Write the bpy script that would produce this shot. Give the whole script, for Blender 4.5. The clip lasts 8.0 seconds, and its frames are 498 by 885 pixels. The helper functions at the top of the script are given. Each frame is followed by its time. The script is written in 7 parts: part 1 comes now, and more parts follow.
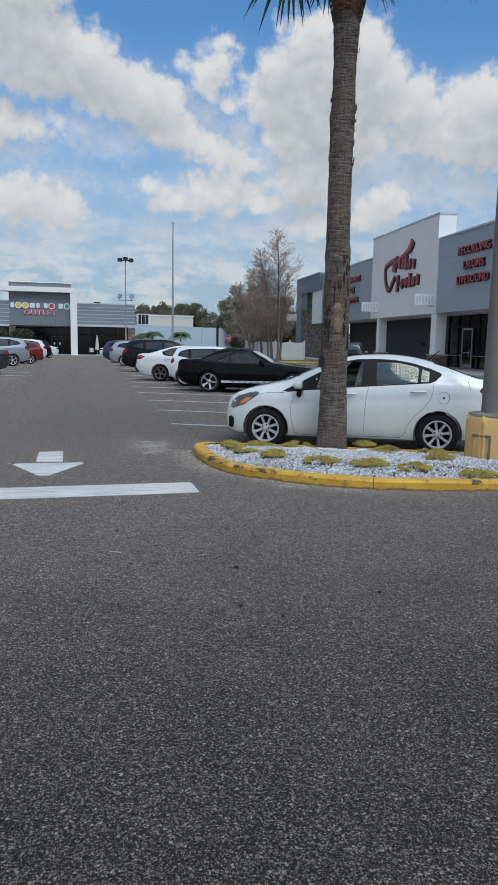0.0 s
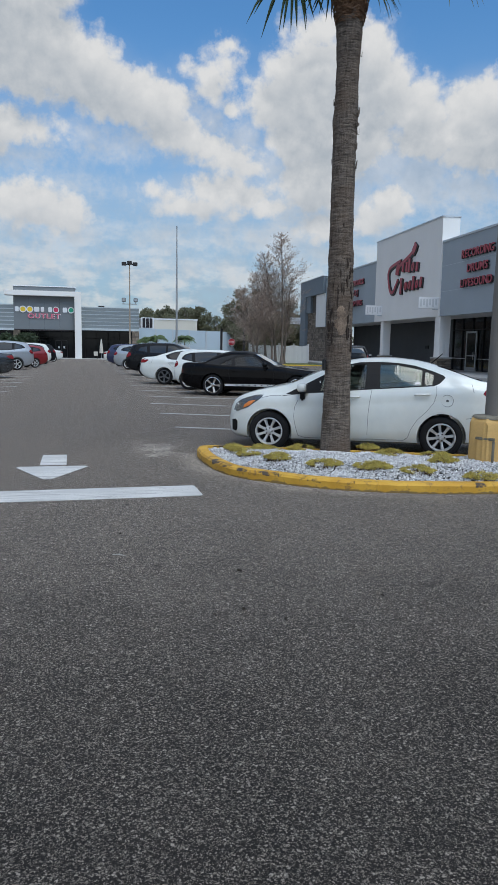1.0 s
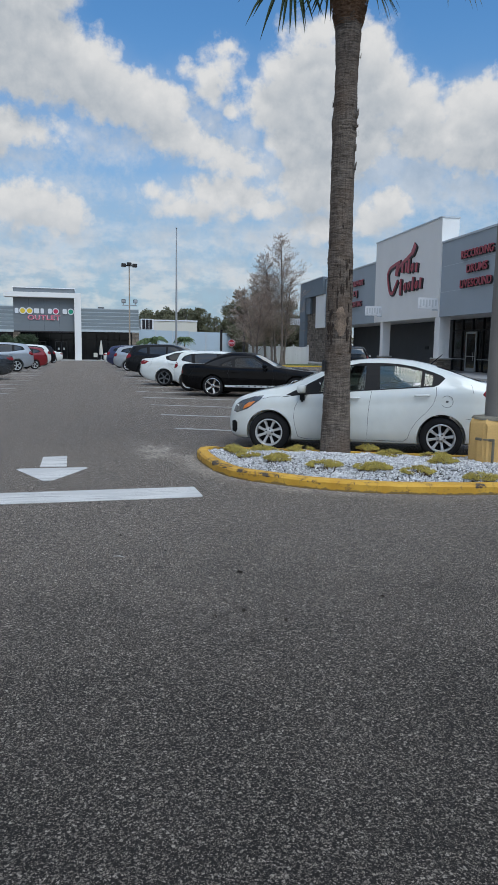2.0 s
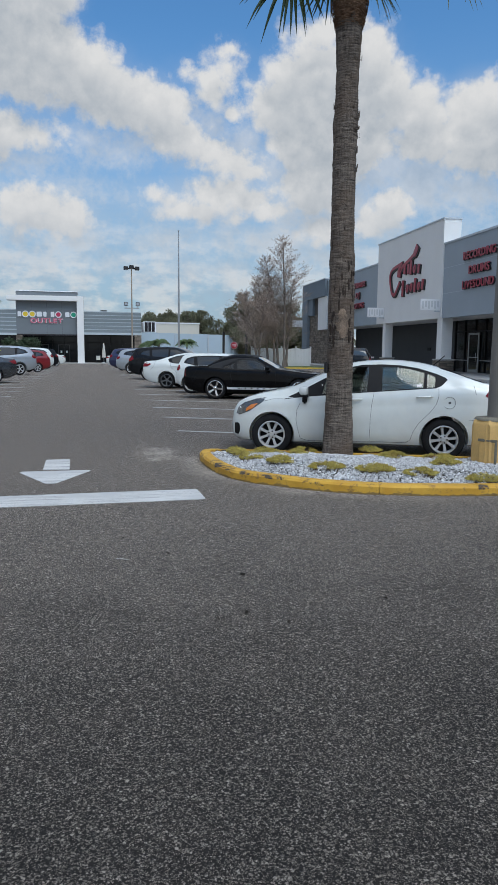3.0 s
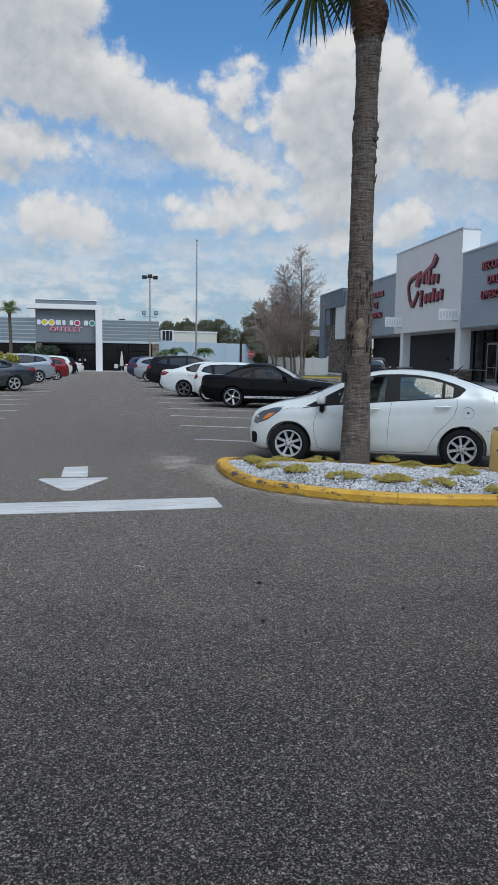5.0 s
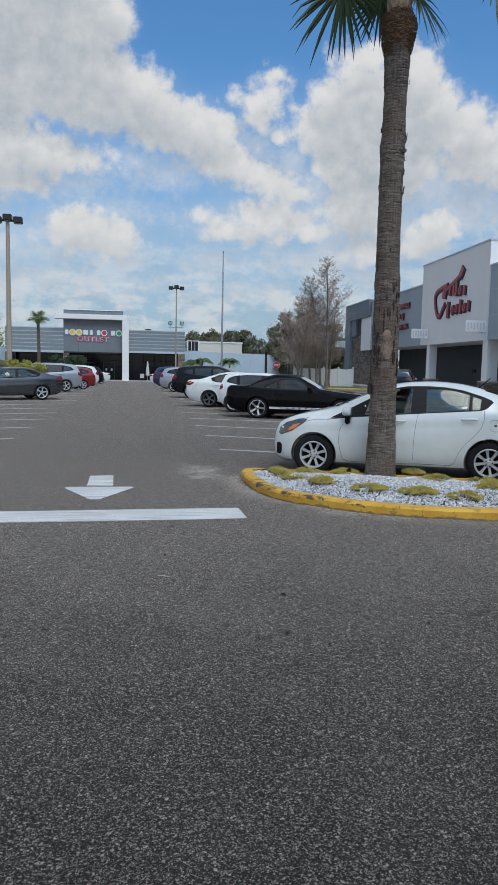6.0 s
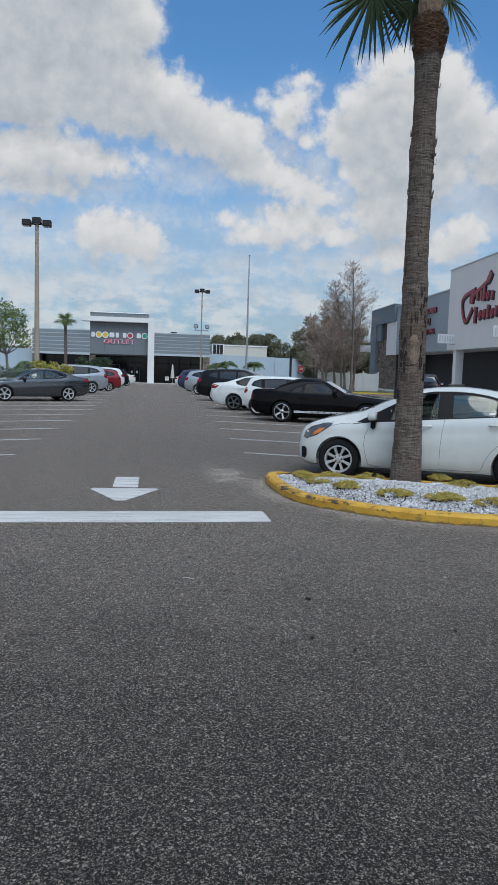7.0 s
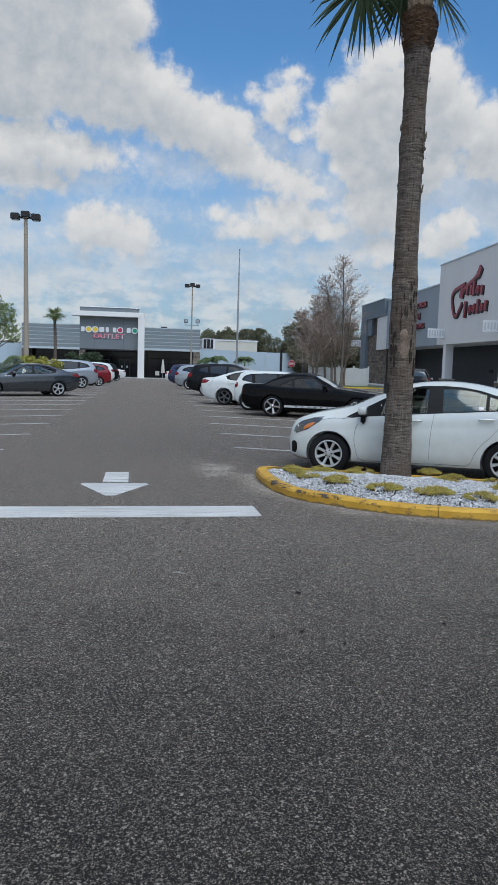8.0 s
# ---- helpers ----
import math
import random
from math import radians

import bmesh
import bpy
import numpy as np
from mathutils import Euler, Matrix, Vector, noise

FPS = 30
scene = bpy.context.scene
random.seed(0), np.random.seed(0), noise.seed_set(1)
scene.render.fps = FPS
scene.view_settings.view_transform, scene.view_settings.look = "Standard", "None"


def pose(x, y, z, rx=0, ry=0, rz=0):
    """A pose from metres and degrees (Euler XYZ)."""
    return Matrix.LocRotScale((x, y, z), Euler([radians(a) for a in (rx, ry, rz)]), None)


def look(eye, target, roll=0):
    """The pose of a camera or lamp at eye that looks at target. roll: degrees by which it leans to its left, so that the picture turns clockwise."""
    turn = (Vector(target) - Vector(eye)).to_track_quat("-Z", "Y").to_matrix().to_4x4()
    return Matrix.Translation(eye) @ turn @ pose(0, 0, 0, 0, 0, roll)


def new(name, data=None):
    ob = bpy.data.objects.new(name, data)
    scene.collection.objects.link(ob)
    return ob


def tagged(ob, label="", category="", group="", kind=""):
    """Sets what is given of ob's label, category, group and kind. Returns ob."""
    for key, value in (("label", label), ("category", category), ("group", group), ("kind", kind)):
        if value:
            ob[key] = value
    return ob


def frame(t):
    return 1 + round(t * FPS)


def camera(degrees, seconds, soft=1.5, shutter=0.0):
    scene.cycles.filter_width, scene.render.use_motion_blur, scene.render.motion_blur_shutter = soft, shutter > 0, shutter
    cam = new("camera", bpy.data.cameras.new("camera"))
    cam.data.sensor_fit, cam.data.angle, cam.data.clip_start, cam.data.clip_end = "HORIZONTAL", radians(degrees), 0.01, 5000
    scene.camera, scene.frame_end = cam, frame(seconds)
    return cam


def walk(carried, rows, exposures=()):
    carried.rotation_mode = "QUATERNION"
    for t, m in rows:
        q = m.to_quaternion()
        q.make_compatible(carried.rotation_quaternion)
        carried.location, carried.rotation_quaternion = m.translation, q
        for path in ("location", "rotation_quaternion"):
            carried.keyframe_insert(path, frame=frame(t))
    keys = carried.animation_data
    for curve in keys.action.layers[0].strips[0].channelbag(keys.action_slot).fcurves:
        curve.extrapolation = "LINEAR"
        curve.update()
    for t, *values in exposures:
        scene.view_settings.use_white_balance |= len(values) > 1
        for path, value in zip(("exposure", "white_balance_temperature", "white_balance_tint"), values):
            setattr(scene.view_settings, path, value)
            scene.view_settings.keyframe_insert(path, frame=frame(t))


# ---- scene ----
cam = camera(38.8, 8.0, soft=1.1)
PATH = [
    (0.0, pose(0.033, 0.027, 1.595, 81.988, -1.091, -13.001)),
    (0.5, pose(0.041, 0.025, 1.593, 82.138, -1.021, -12.828)),
    (1.0, pose(0.041, 0.023, 1.591, 82.258, -0.985, -12.683)),
    (1.5, pose(0.039, 0.020, 1.594, 82.320, -0.922, -12.703)),
    (3.0, pose(0.044, 0.012, 1.596, 82.507, -0.579, -12.498)),
    (3.5, pose(0.045, 0.012, 1.596, 82.795, -0.555, -12.107)),
    (4.0, pose(0.041, 0.013, 1.594, 82.878, -0.705, -11.751)),
    (4.5, pose(0.034, 0.005, 1.595, 82.954, -0.776, -11.543)),
    (6.0, pose(0.022, 0.000, 1.601, 84.015, -1.218, -9.114)),
    (6.5, pose(0.008, -0.003, 1.599, 84.292, -1.522, -7.659)),
    (7.0, pose(0.000, 0.000, 1.600, 84.250, -1.750, -7.150)),
    (7.5, pose(0.004, 0.006, 1.594, 84.050, -1.751, -7.488)),
    (8.0, pose(0.006, 0.001, 1.598, 83.850, -1.713, -7.912)),
]
walk(cam, PATH, exposures=[(0.0, 0.0, 6500, 10), (8.0, 0.0, 6500, 10)])


# ---- sky and sun ----
SUN_GLOW = 1.7
SUN_AZ, SUN_EL = radians(165), radians(58)     # azimuth clockwise from +y


def sky_world():
    """A Nishita sky with fair-weather cumulus drawn over it by direction."""
    w = bpy.data.worlds.new("sky")
    scene.world = w
    w.use_nodes = True
    nt = w.node_tree
    nt.nodes.clear()

    def n(kind):
        return nt.nodes.new(kind)

    def vector_(op):
        node = n("ShaderNodeVectorMath")
        node.operation = op
        return node

    def put(node, i, value):
        if isinstance(value, bpy.types.NodeSocket):
            nt.links.new(value, node.inputs[i])
        else:
            node.inputs[i].default_value = value

    def math_(op, a, b=0.0, c=0.0, clamp=False):
        node = n("ShaderNodeMath")
        node.operation, node.use_clamp = op, clamp
        for i, v in enumerate((a, b, c)):
            put(node, i, v)
        return node.outputs[0]

    def smooth(value, a, b):
        node = n("ShaderNodeMapRange")
        node.interpolation_type = "SMOOTHSTEP"
        put(node, 0, value)
        put(node, 1, a)
        put(node, 2, b)
        return node.outputs[0]

    def noise_(vector, scale, detail, rough=0.55):
        node = n("ShaderNodeTexNoise")
        nt.links.new(vector, node.inputs["Vector"])
        node.inputs["Scale"].default_value = scale
        node.inputs["Detail"].default_value = detail
        node.inputs["Roughness"].default_value = rough
        return node.outputs["Fac"]

    def mixed(fac, a, b):
        node = n("ShaderNodeMix")
        node.data_type = "RGBA"
        put(node, 0, fac)
        put(node, 6, a)
        put(node, 7, b)
        return node.outputs[2]

    way = n("ShaderNodeTexCoord").outputs["Generated"]

    def inside_of(flat, puffs, rise=0.0):
        """Degrees by which a direction lies inside a heap of puffs, looked up that many degrees higher."""
        field = None
        for a, e, ra, re in puffs:
            v = vector_("MULTIPLY_ADD")
            nt.links.new(flat, v.inputs[0])
            v.inputs[1].default_value = (1 / ra, 1 / re, 0)
            v.inputs[2].default_value = (-a / ra, (rise - e) / re, 0)
            d = vector_("LENGTH")
            nt.links.new(v.outputs[0], d.inputs[0])
            one = math_("MULTIPLY_ADD", d.outputs["Value"], -min(ra, re), min(ra, re))
            field = one if field is None else math_("SMOOTH_MAX", field, one, 0.5)
        return field

    sep = n("ShaderNodeSeparateXYZ")
    nt.links.new(way, sep.inputs[0])
    az = math_("MULTIPLY", math_("ARCTAN2", sep.outputs[0], sep.outputs[1]), 57.2958)
    el = math_("MULTIPLY", math_("ARCSINE", sep.outputs[2]), 57.2958)
    # billows shift and roughen the outline of the clouds
    sway, torn, crumb = noise_(way, 15, 3, 0.6), noise_(way, 28, 5, 0.64), noise_(way, 85, 5, 0.66)
    flat = n("ShaderNodeCombineXYZ")
    put(flat, 0, math_("ADD", az, math_("MULTIPLY_ADD", sway, 2.4, -1.2)))
    put(flat, 1, math_("ADD", el, math_("MULTIPLY_ADD", torn, 1.8, -0.9)))
    flat = flat.outputs[0]
    cell = n("ShaderNodeTexVoronoi")
    nt.links.new(way, cell.inputs["Vector"])
    cell.inputs["Scale"].default_value = 52
    billow = math_("ADD", math_("MULTIPLY_ADD", cell.outputs["Distance"], -0.75, 0.42), math_("MULTIPLY_ADD", crumb, 1.2, -0.55))
    heaps = UPPER_BANK + BANK_TAIL + MIDDLE_BANK + LOW_HEAP + LONG_HEAP + SMALL_PUFF + TOWER_CLOUD + TOWER_FOOT + RIGHT_BANK
    field = inside_of(flat, heaps)
    bumpy = math_("ADD", field, billow)
    # outside the stretch of sky that the shot looks at: the same kind of cumulus at random
    away = smooth(math_("ABSOLUTE", math_("SUBTRACT", az, 8.0)), 26, 40)
    high = smooth(el, 30, 38)
    loose = math_("MULTIPLY_ADD", noise_(way, 4.0, 4), 3.2, -1.45)
    loose = math_("ADD", loose, math_("MULTIPLY_ADD", math_("MAXIMUM", away, high), 4.0, -4.0))
    core = smooth(math_("MAXIMUM", bumpy, loose), -0.42, 0.72)
    # thin cloud with torn edges
    wisps = inside_of(flat, THIN_CLOUD + LOW_BANKS)
    thin = math_("MULTIPLY", smooth(math_("MULTIPLY_ADD", crumb, 2.2, math_("MULTIPLY_ADD", torn, 2.0, math_("SUBTRACT", wisps, 2.1))), -1.1, 1.6), 0.62)
    skirt = math_("MULTIPLY", smooth(math_("MULTIPLY_ADD", torn, 2.4, math_("SUBTRACT", field, 1.2)), -1.2, 0.9), math_("MULTIPLY_ADD", smooth(el, 23, 17), 0.24, 0.05))
    dens = math_("MAXIMUM", core, math_("MAXIMUM", thin, skirt))
    # haze that thickens towards the horizon
    veil = math_("MULTIPLY", smooth(el, 24, 3), math_("MULTIPLY_ADD", smooth(torn, 0.3, 0.7), 0.14, 0.76))
    # grey where more cloud stands above, with the relief of the billows
    above = smooth(math_("ADD", inside_of(flat, heaps, 1.8), math_("MULTIPLY_ADD", sway, 2.0, -1.0)), -0.8, 1.9)
    tone = math_("ADD", math_("MULTIPLY_ADD", above, 0.74, 0.0), math_("MULTIPLY_ADD", torn, 1.1, math_("MULTIPLY_ADD", billow, -0.30, -0.48)), clamp=True)
    cloud = mixed(tone, (0.71, 0.718, 0.722, 1), (0.41, 0.457, 0.508, 1))
    cloud = mixed(math_("MULTIPLY", smooth(el, 14, 3), 0.35), cloud, (0.56, 0.60, 0.65, 1))
    sky = n("ShaderNodeTexSky")
    sky.sky_type, sky.sun_disc, sky.sun_elevation, sky.sun_rotation = "NISHITA", False, SUN_EL, SUN_AZ
    scaled = vector_("SCALE")
    nt.links.new(sky.outputs[0], scaled.inputs[0])
    scaled.inputs["Scale"].default_value = 0.122
    tint = vector_("MULTIPLY")
    nt.links.new(scaled.outputs[0], tint.inputs[0])
    tint.inputs[1].default_value = (0.565, 1.0, 1.29)
    # far banks of cloud lie flat over the horizon
    long = vector_("MULTIPLY")
    nt.links.new(way, long.inputs[0])
    long.inputs[1].default_value = (1.0, 1.0, 2.6)
    bank = math_("MULTIPLY", smooth(math_("MULTIPLY_ADD", torn, 0.35, math_("MULTIPLY", noise_(long.outputs[0], 15, 4, 0.6), 0.75)), 0.48, 0.66), smooth(el, 15, 5))
    hazy = mixed(veil, tint.outputs[0], mixed(bank, (0.345, 0.435, 0.535, 1), (0.60, 0.615, 0.635, 1)))
    # thin cloud round the sun shines brightest
    near = vector_("DOT_PRODUCT")
    nt.links.new(way, near.inputs[0])
    near.inputs[1].default_value = (math.sin(SUN_AZ) * math.cos(SUN_EL), math.cos(SUN_AZ) * math.cos(SUN_EL), math.sin(SUN_EL))
    glow = math_("MULTIPLY_ADD", math_("POWER", math_("MAXIMUM", near.outputs["Value"], 0.0), 5.0), SUN_GLOW, 1.0)
    lit = vector_("SCALE")
    nt.links.new(mixed(dens, hazy, cloud), lit.inputs[0])
    nt.links.new(glow, lit.inputs["Scale"])
    back = n("ShaderNodeBackground")
    nt.links.new(lit.outputs[0], back.inputs[0])
    nt.links.new(back.outputs[0], n("ShaderNodeOutputWorld").inputs[0])


# heaps of cloud: azimuth from +y to the right, height over the horizon, half width, half height (degrees)
UPPER_BANK = [(-9.7, 27.1, 8.2, 4.1), (-8.1, 23.5, 6.9, 4.1), (-2.9, 24.6, 2.8, 2.4), (-10.5, 20.4, 5.5, 3.4), (-4.3, 20.4, 5.0, 3.3), (-0.5, 19.6, 3.9, 2.4), (2.4, 18.1, 3.7, 2.2), (5.0, 17.5, 3.0, 2.1)]
BANK_TAIL = [(6.6, 15.8, 2.5, 1.7), (8.9, 15.0, 1.9, 1.3), (11.1, 14.1, 2.2, 1.3), (12.5, 13.4, 1.8, 1.0)]
MIDDLE_BANK = [(-8.7, 16.6, 2.5, 1.1), (-10.7, 15.4, 3.2, 1.6), (-7.2, 15.3, 4.1, 1.7), (-4.3, 15.4, 2.8, 1.1), (-9.7, 13.6, 4.1, 1.4)]
LOW_HEAP = [(-3.8, 10.7, 2.7, 1.4), (-5.0, 10.0, 2.3, 1.3), (-1.5, 9.9, 1.8, 1.5), (-3.1, 9.2, 3.2, 1.0)]
LONG_HEAP = [(5.6, 11.4, 1.6, 0.7), (9.4, 11.7, 2.4, 1.2), (10.8, 12.4, 1.8, 0.7), (12.0, 11.3, 2.4, 1.2), (8.1, 10.6, 3.3, 1.0), (13.9, 10.6, 1.8, 0.9)]
SMALL_PUFF = [(10.3, 20.2, 1.3, 0.8), (9.2, 19.4, 1.5, 0.9), (11.0, 21.4, 0.8, 0.5), (10.0, 20.9, 0.9, 0.7), (8.3, 19.9, 1.2, 0.7), (9.5, 18.9, 1.4, 1.1), (10.9, 17.6, 1.1, 0.7)]
TOWER_CLOUD = [(17.6, 22.4, 2.4, 1.2), (20.2, 22.3, 2.3, 1.1), (21.5, 21.2, 1.9, 1.6), (15.4, 20.1, 1.9, 1.3), (13.1, 19.1, 1.1, 0.5), (14.7, 17.8, 2.5, 2.1), (17.8, 19.1, 4.1, 3.2), (22.0, 18.9, 3.2, 2.3), (24.9, 17.4, 2.7, 2.1), (16.3, 15.5, 2.8, 2.4), (19.9, 15.4, 4.1, 2.8)]
TOWER_FOOT = [(17.7, 12.4, 3.7, 2.1), (23.7, 10.8, 1.6, 1.6), (22.1, 9.7, 1.8, 1.2), (24.8, 11.4, 0.7, 0.6), (18.3, 9.3, 2.7, 1.4)]
RIGHT_BANK = [(28.6, 17.3, 1.9, 1.6), (30.3, 17.6, 2.7, 1.7), (30.4, 15.2, 5.0, 2.7), (26.2, 15.5, 3.2, 1.8)]
# thin cloud
THIN_CLOUD = [(22.5, 14.0, 4.0, 2.6), (20.0, 11.5, 3.5, 2.0), (0.0, 15.2, 3.2, 1.1), (2.2, 14.4, 1.8, 1.0), (-4.7, 13.4, 2.7, 1.1), (-1.7, 11.8, 2.7, 0.6), (-6.8, 8.3, 3.7, 1.0), (-2.0, 8.4, 3.7, 0.9), (9.2, 16.8, 1.4, 1.1), (13.8, 13.5, 2.7, 1.8), (15.6, 11.0, 2.7, 1.8), (6.1, 17.1, 3.2, 1.4), (4.0, 15.3, 2.3, 1.2), (11.9, 15.5, 1.8, 1.4)]
LOW_BANKS = [(6.0, 8.3, 2.7, 1.0), (9.6, 7.9, 3.2, 0.9), (12.7, 8.5, 2.7, 1.0), (9.2, 6.1, 2.7, 0.6), (-11.3, 6.1, 3.2, 1.2), (-10.5, 8.7, 2.7, 1.4), (-6.8, 6.7, 2.7, 0.8), (-1.1, 6.3, 3.2, 0.7), (18.4, 7.2, 3.7, 1.1), (15.8, 8.5, 2.7, 1.4), (-11.3, 10.6, 2.3, 1.4), (25.6, 12.8, 2.7, 2.3), (28.8, 11.9, 2.7, 1.8)]
sky_world()
sun = new("sun", bpy.data.lights.new("sun", "SUN"))
sun.data.energy, sun.data.angle, sun.data.color = 1.5, radians(38), (1.0, 0.955, 0.89)
sun.matrix_world = look((0, 0, 0), (-math.sin(SUN_AZ) * math.cos(SUN_EL), -math.cos(SUN_AZ) * math.cos(SUN_EL), -math.sin(SUN_EL)))


# ---- making of meshes ----
def part(name, bm, material, parent=None, label="", smooth=0.0):
    """Link a bmesh as one object; smooth: the angle in degrees over which edges stay sharp."""
    me = bpy.data.meshes.new(name)
    bm.to_mesh(me)
    bm.free()
    return part_of(name, me, material, parent, label, smooth)


def part_of(name, me, material, parent=None, label="", smooth=0.0):
    for m in material if isinstance(material, (list, tuple)) else [material]:
        me.materials.append(m)
    if smooth:
        me.shade_smooth()
        me.set_sharp_from_angle(angle=radians(smooth))
    ob = new(name, me)
    ob.parent = parent
    return tagged(ob, label)


def thing(name, m, label, category, group="", kind=""):
    ob = new(name)
    ob.empty_display_size = 0.2
    ob.matrix_world = m if isinstance(m, Matrix) else Matrix.Translation(m)
    return tagged(ob, label, category, group, kind)


def box(bm, x0, x1, y0, y1, z0, z1, bevel=0.0, m=None):
    made = bmesh.ops.create_cube(bm, size=1.0)["verts"]
    for v in made:
        v.co = ((x0 + x1) / 2 + v.co.x * (x1 - x0), (y0 + y1) / 2 + v.co.y * (y1 - y0), (z0 + z1) / 2 + v.co.z * (z1 - z0))
    if bevel:
        edges = list({e for v in made for e in v.link_edges})
        made = bmesh.ops.bevel(bm, geom=edges, offset=bevel, segments=2, affect="EDGES", clamp_overlap=True)["verts"]
    if m is not None:
        bmesh.ops.transform(bm, matrix=m, verts=[v for v in made if v.is_valid])
    return bm


def boxed(*args, **kw):
    return box(bmesh.new(), *args, **kw)


def lathe(bm, profile, segs=24, axis="z", centre=(0, 0, 0), close=False):
    """Turn a profile of (radius, height) round an axis."""
    rings = []
    for r, h in profile:
        ring = []
        for k in range(segs):
            a = 2 * math.pi * k / segs
            p = (r * math.cos(a), r * math.sin(a), h)
            if axis == "y":
                p = (p[0], p[2], p[1])
            ring.append(bm.verts.new(Vector(p) + Vector(centre)))
        rings.append(ring)
    pairs = list(zip(rings, rings[1:])) + ([(rings[-1], rings[0])] if close else [])
    for a, b in pairs:
        for k in range(segs):
            bm.faces.new((a[k], a[(k + 1) % segs], b[(k + 1) % segs], b[k]))
    if not close:
        bm.faces.new(rings[0][::-1])
        bm.faces.new(rings[-1])
    bmesh.ops.recalc_face_normals(bm, faces=bm.faces)
    return bm


def tube(bm, points, radii, segs=6):
    """A tapered tube through points."""
    rings = []
    for i, p in enumerate(points):
        p = Vector(p)
        d = (Vector(points[min(i + 1, len(points) - 1)]) - Vector(points[max(i - 1, 0)])).normalized()
        u = d.orthogonal().normalized() if i == 0 else (u - d * u.dot(d)).normalized()
        w = d.cross(u)
        rings.append([bm.verts.new(p + radii[i] * (u * math.cos(2 * math.pi * k / segs) + w * math.sin(2 * math.pi * k / segs))) for k in range(segs)])
    for a, b in zip(rings, rings[1:]):
        for k in range(segs):
            bm.faces.new((a[k], a[(k + 1) % segs], b[(k + 1) % segs], b[k]))
    bm.faces.new(rings[0][::-1])
    bm.faces.new(rings[-1])
    return bm


def slab(bm, outline, z0, z1):
    """A flat plate from an outline of (x, y)."""
    low = [bm.verts.new((x, y, z0)) for x, y in outline]
    top = [bm.verts.new((x, y, z1)) for x, y in outline]
    bm.faces.new(low[::-1])
    bm.faces.new(top)
    for k in range(len(outline)):
        j = (k + 1) % len(outline)
        bm.faces.new((low[k], low[j], top[j], top[k]))
    bmesh.ops.recalc_face_normals(bm, faces=bm.faces)
    return bm


def curve(points, x):
    """A smooth line through points (x, value)."""
    xs, ys = [p[0] for p in points], [p[1] for p in points]
    if x <= xs[0]:
        return ys[0]
    if x >= xs[-1]:
        return ys[-1]
    i = max(k for k in range(len(xs) - 1) if xs[k] <= x)

    def slope(k):
        if k == 0 or k == len(xs) - 1:
            j = max(k - 1, 0)
            return (ys[j + 1] - ys[j]) / (xs[j + 1] - xs[j])
        a, b = (ys[k] - ys[k - 1]) / (xs[k] - xs[k - 1]), (ys[k + 1] - ys[k]) / (xs[k + 1] - xs[k])
        return 0.0 if a * b <= 0 else 2 * a * b / (a + b)

    h = xs[i + 1] - xs[i]
    t = (x - xs[i]) / h
    return ((2 * t ** 3 - 3 * t ** 2 + 1) * ys[i] + (t ** 3 - 2 * t ** 2 + t) * h * slope(i)
            + (3 * t ** 2 - 2 * t ** 3) * ys[i + 1] + (t ** 3 - t ** 2) * h * slope(i + 1))


def loop_through(points, n):
    """A closed smooth loop (Catmull-Rom) through points, n steps to a stretch."""
    out = []
    c = len(points)
    for i in range(c):
        a, b, d, e = (Vector(points[(i + k - 1) % c]) for k in range(4))
        for k in range(n):
            t = k / n
            out.append(0.5 * ((2 * b) + (d - a) * t + (2 * a - 5 * b + 4 * d - e) * t * t + (3 * b - a - 3 * d + e) * t ** 3))
    return out


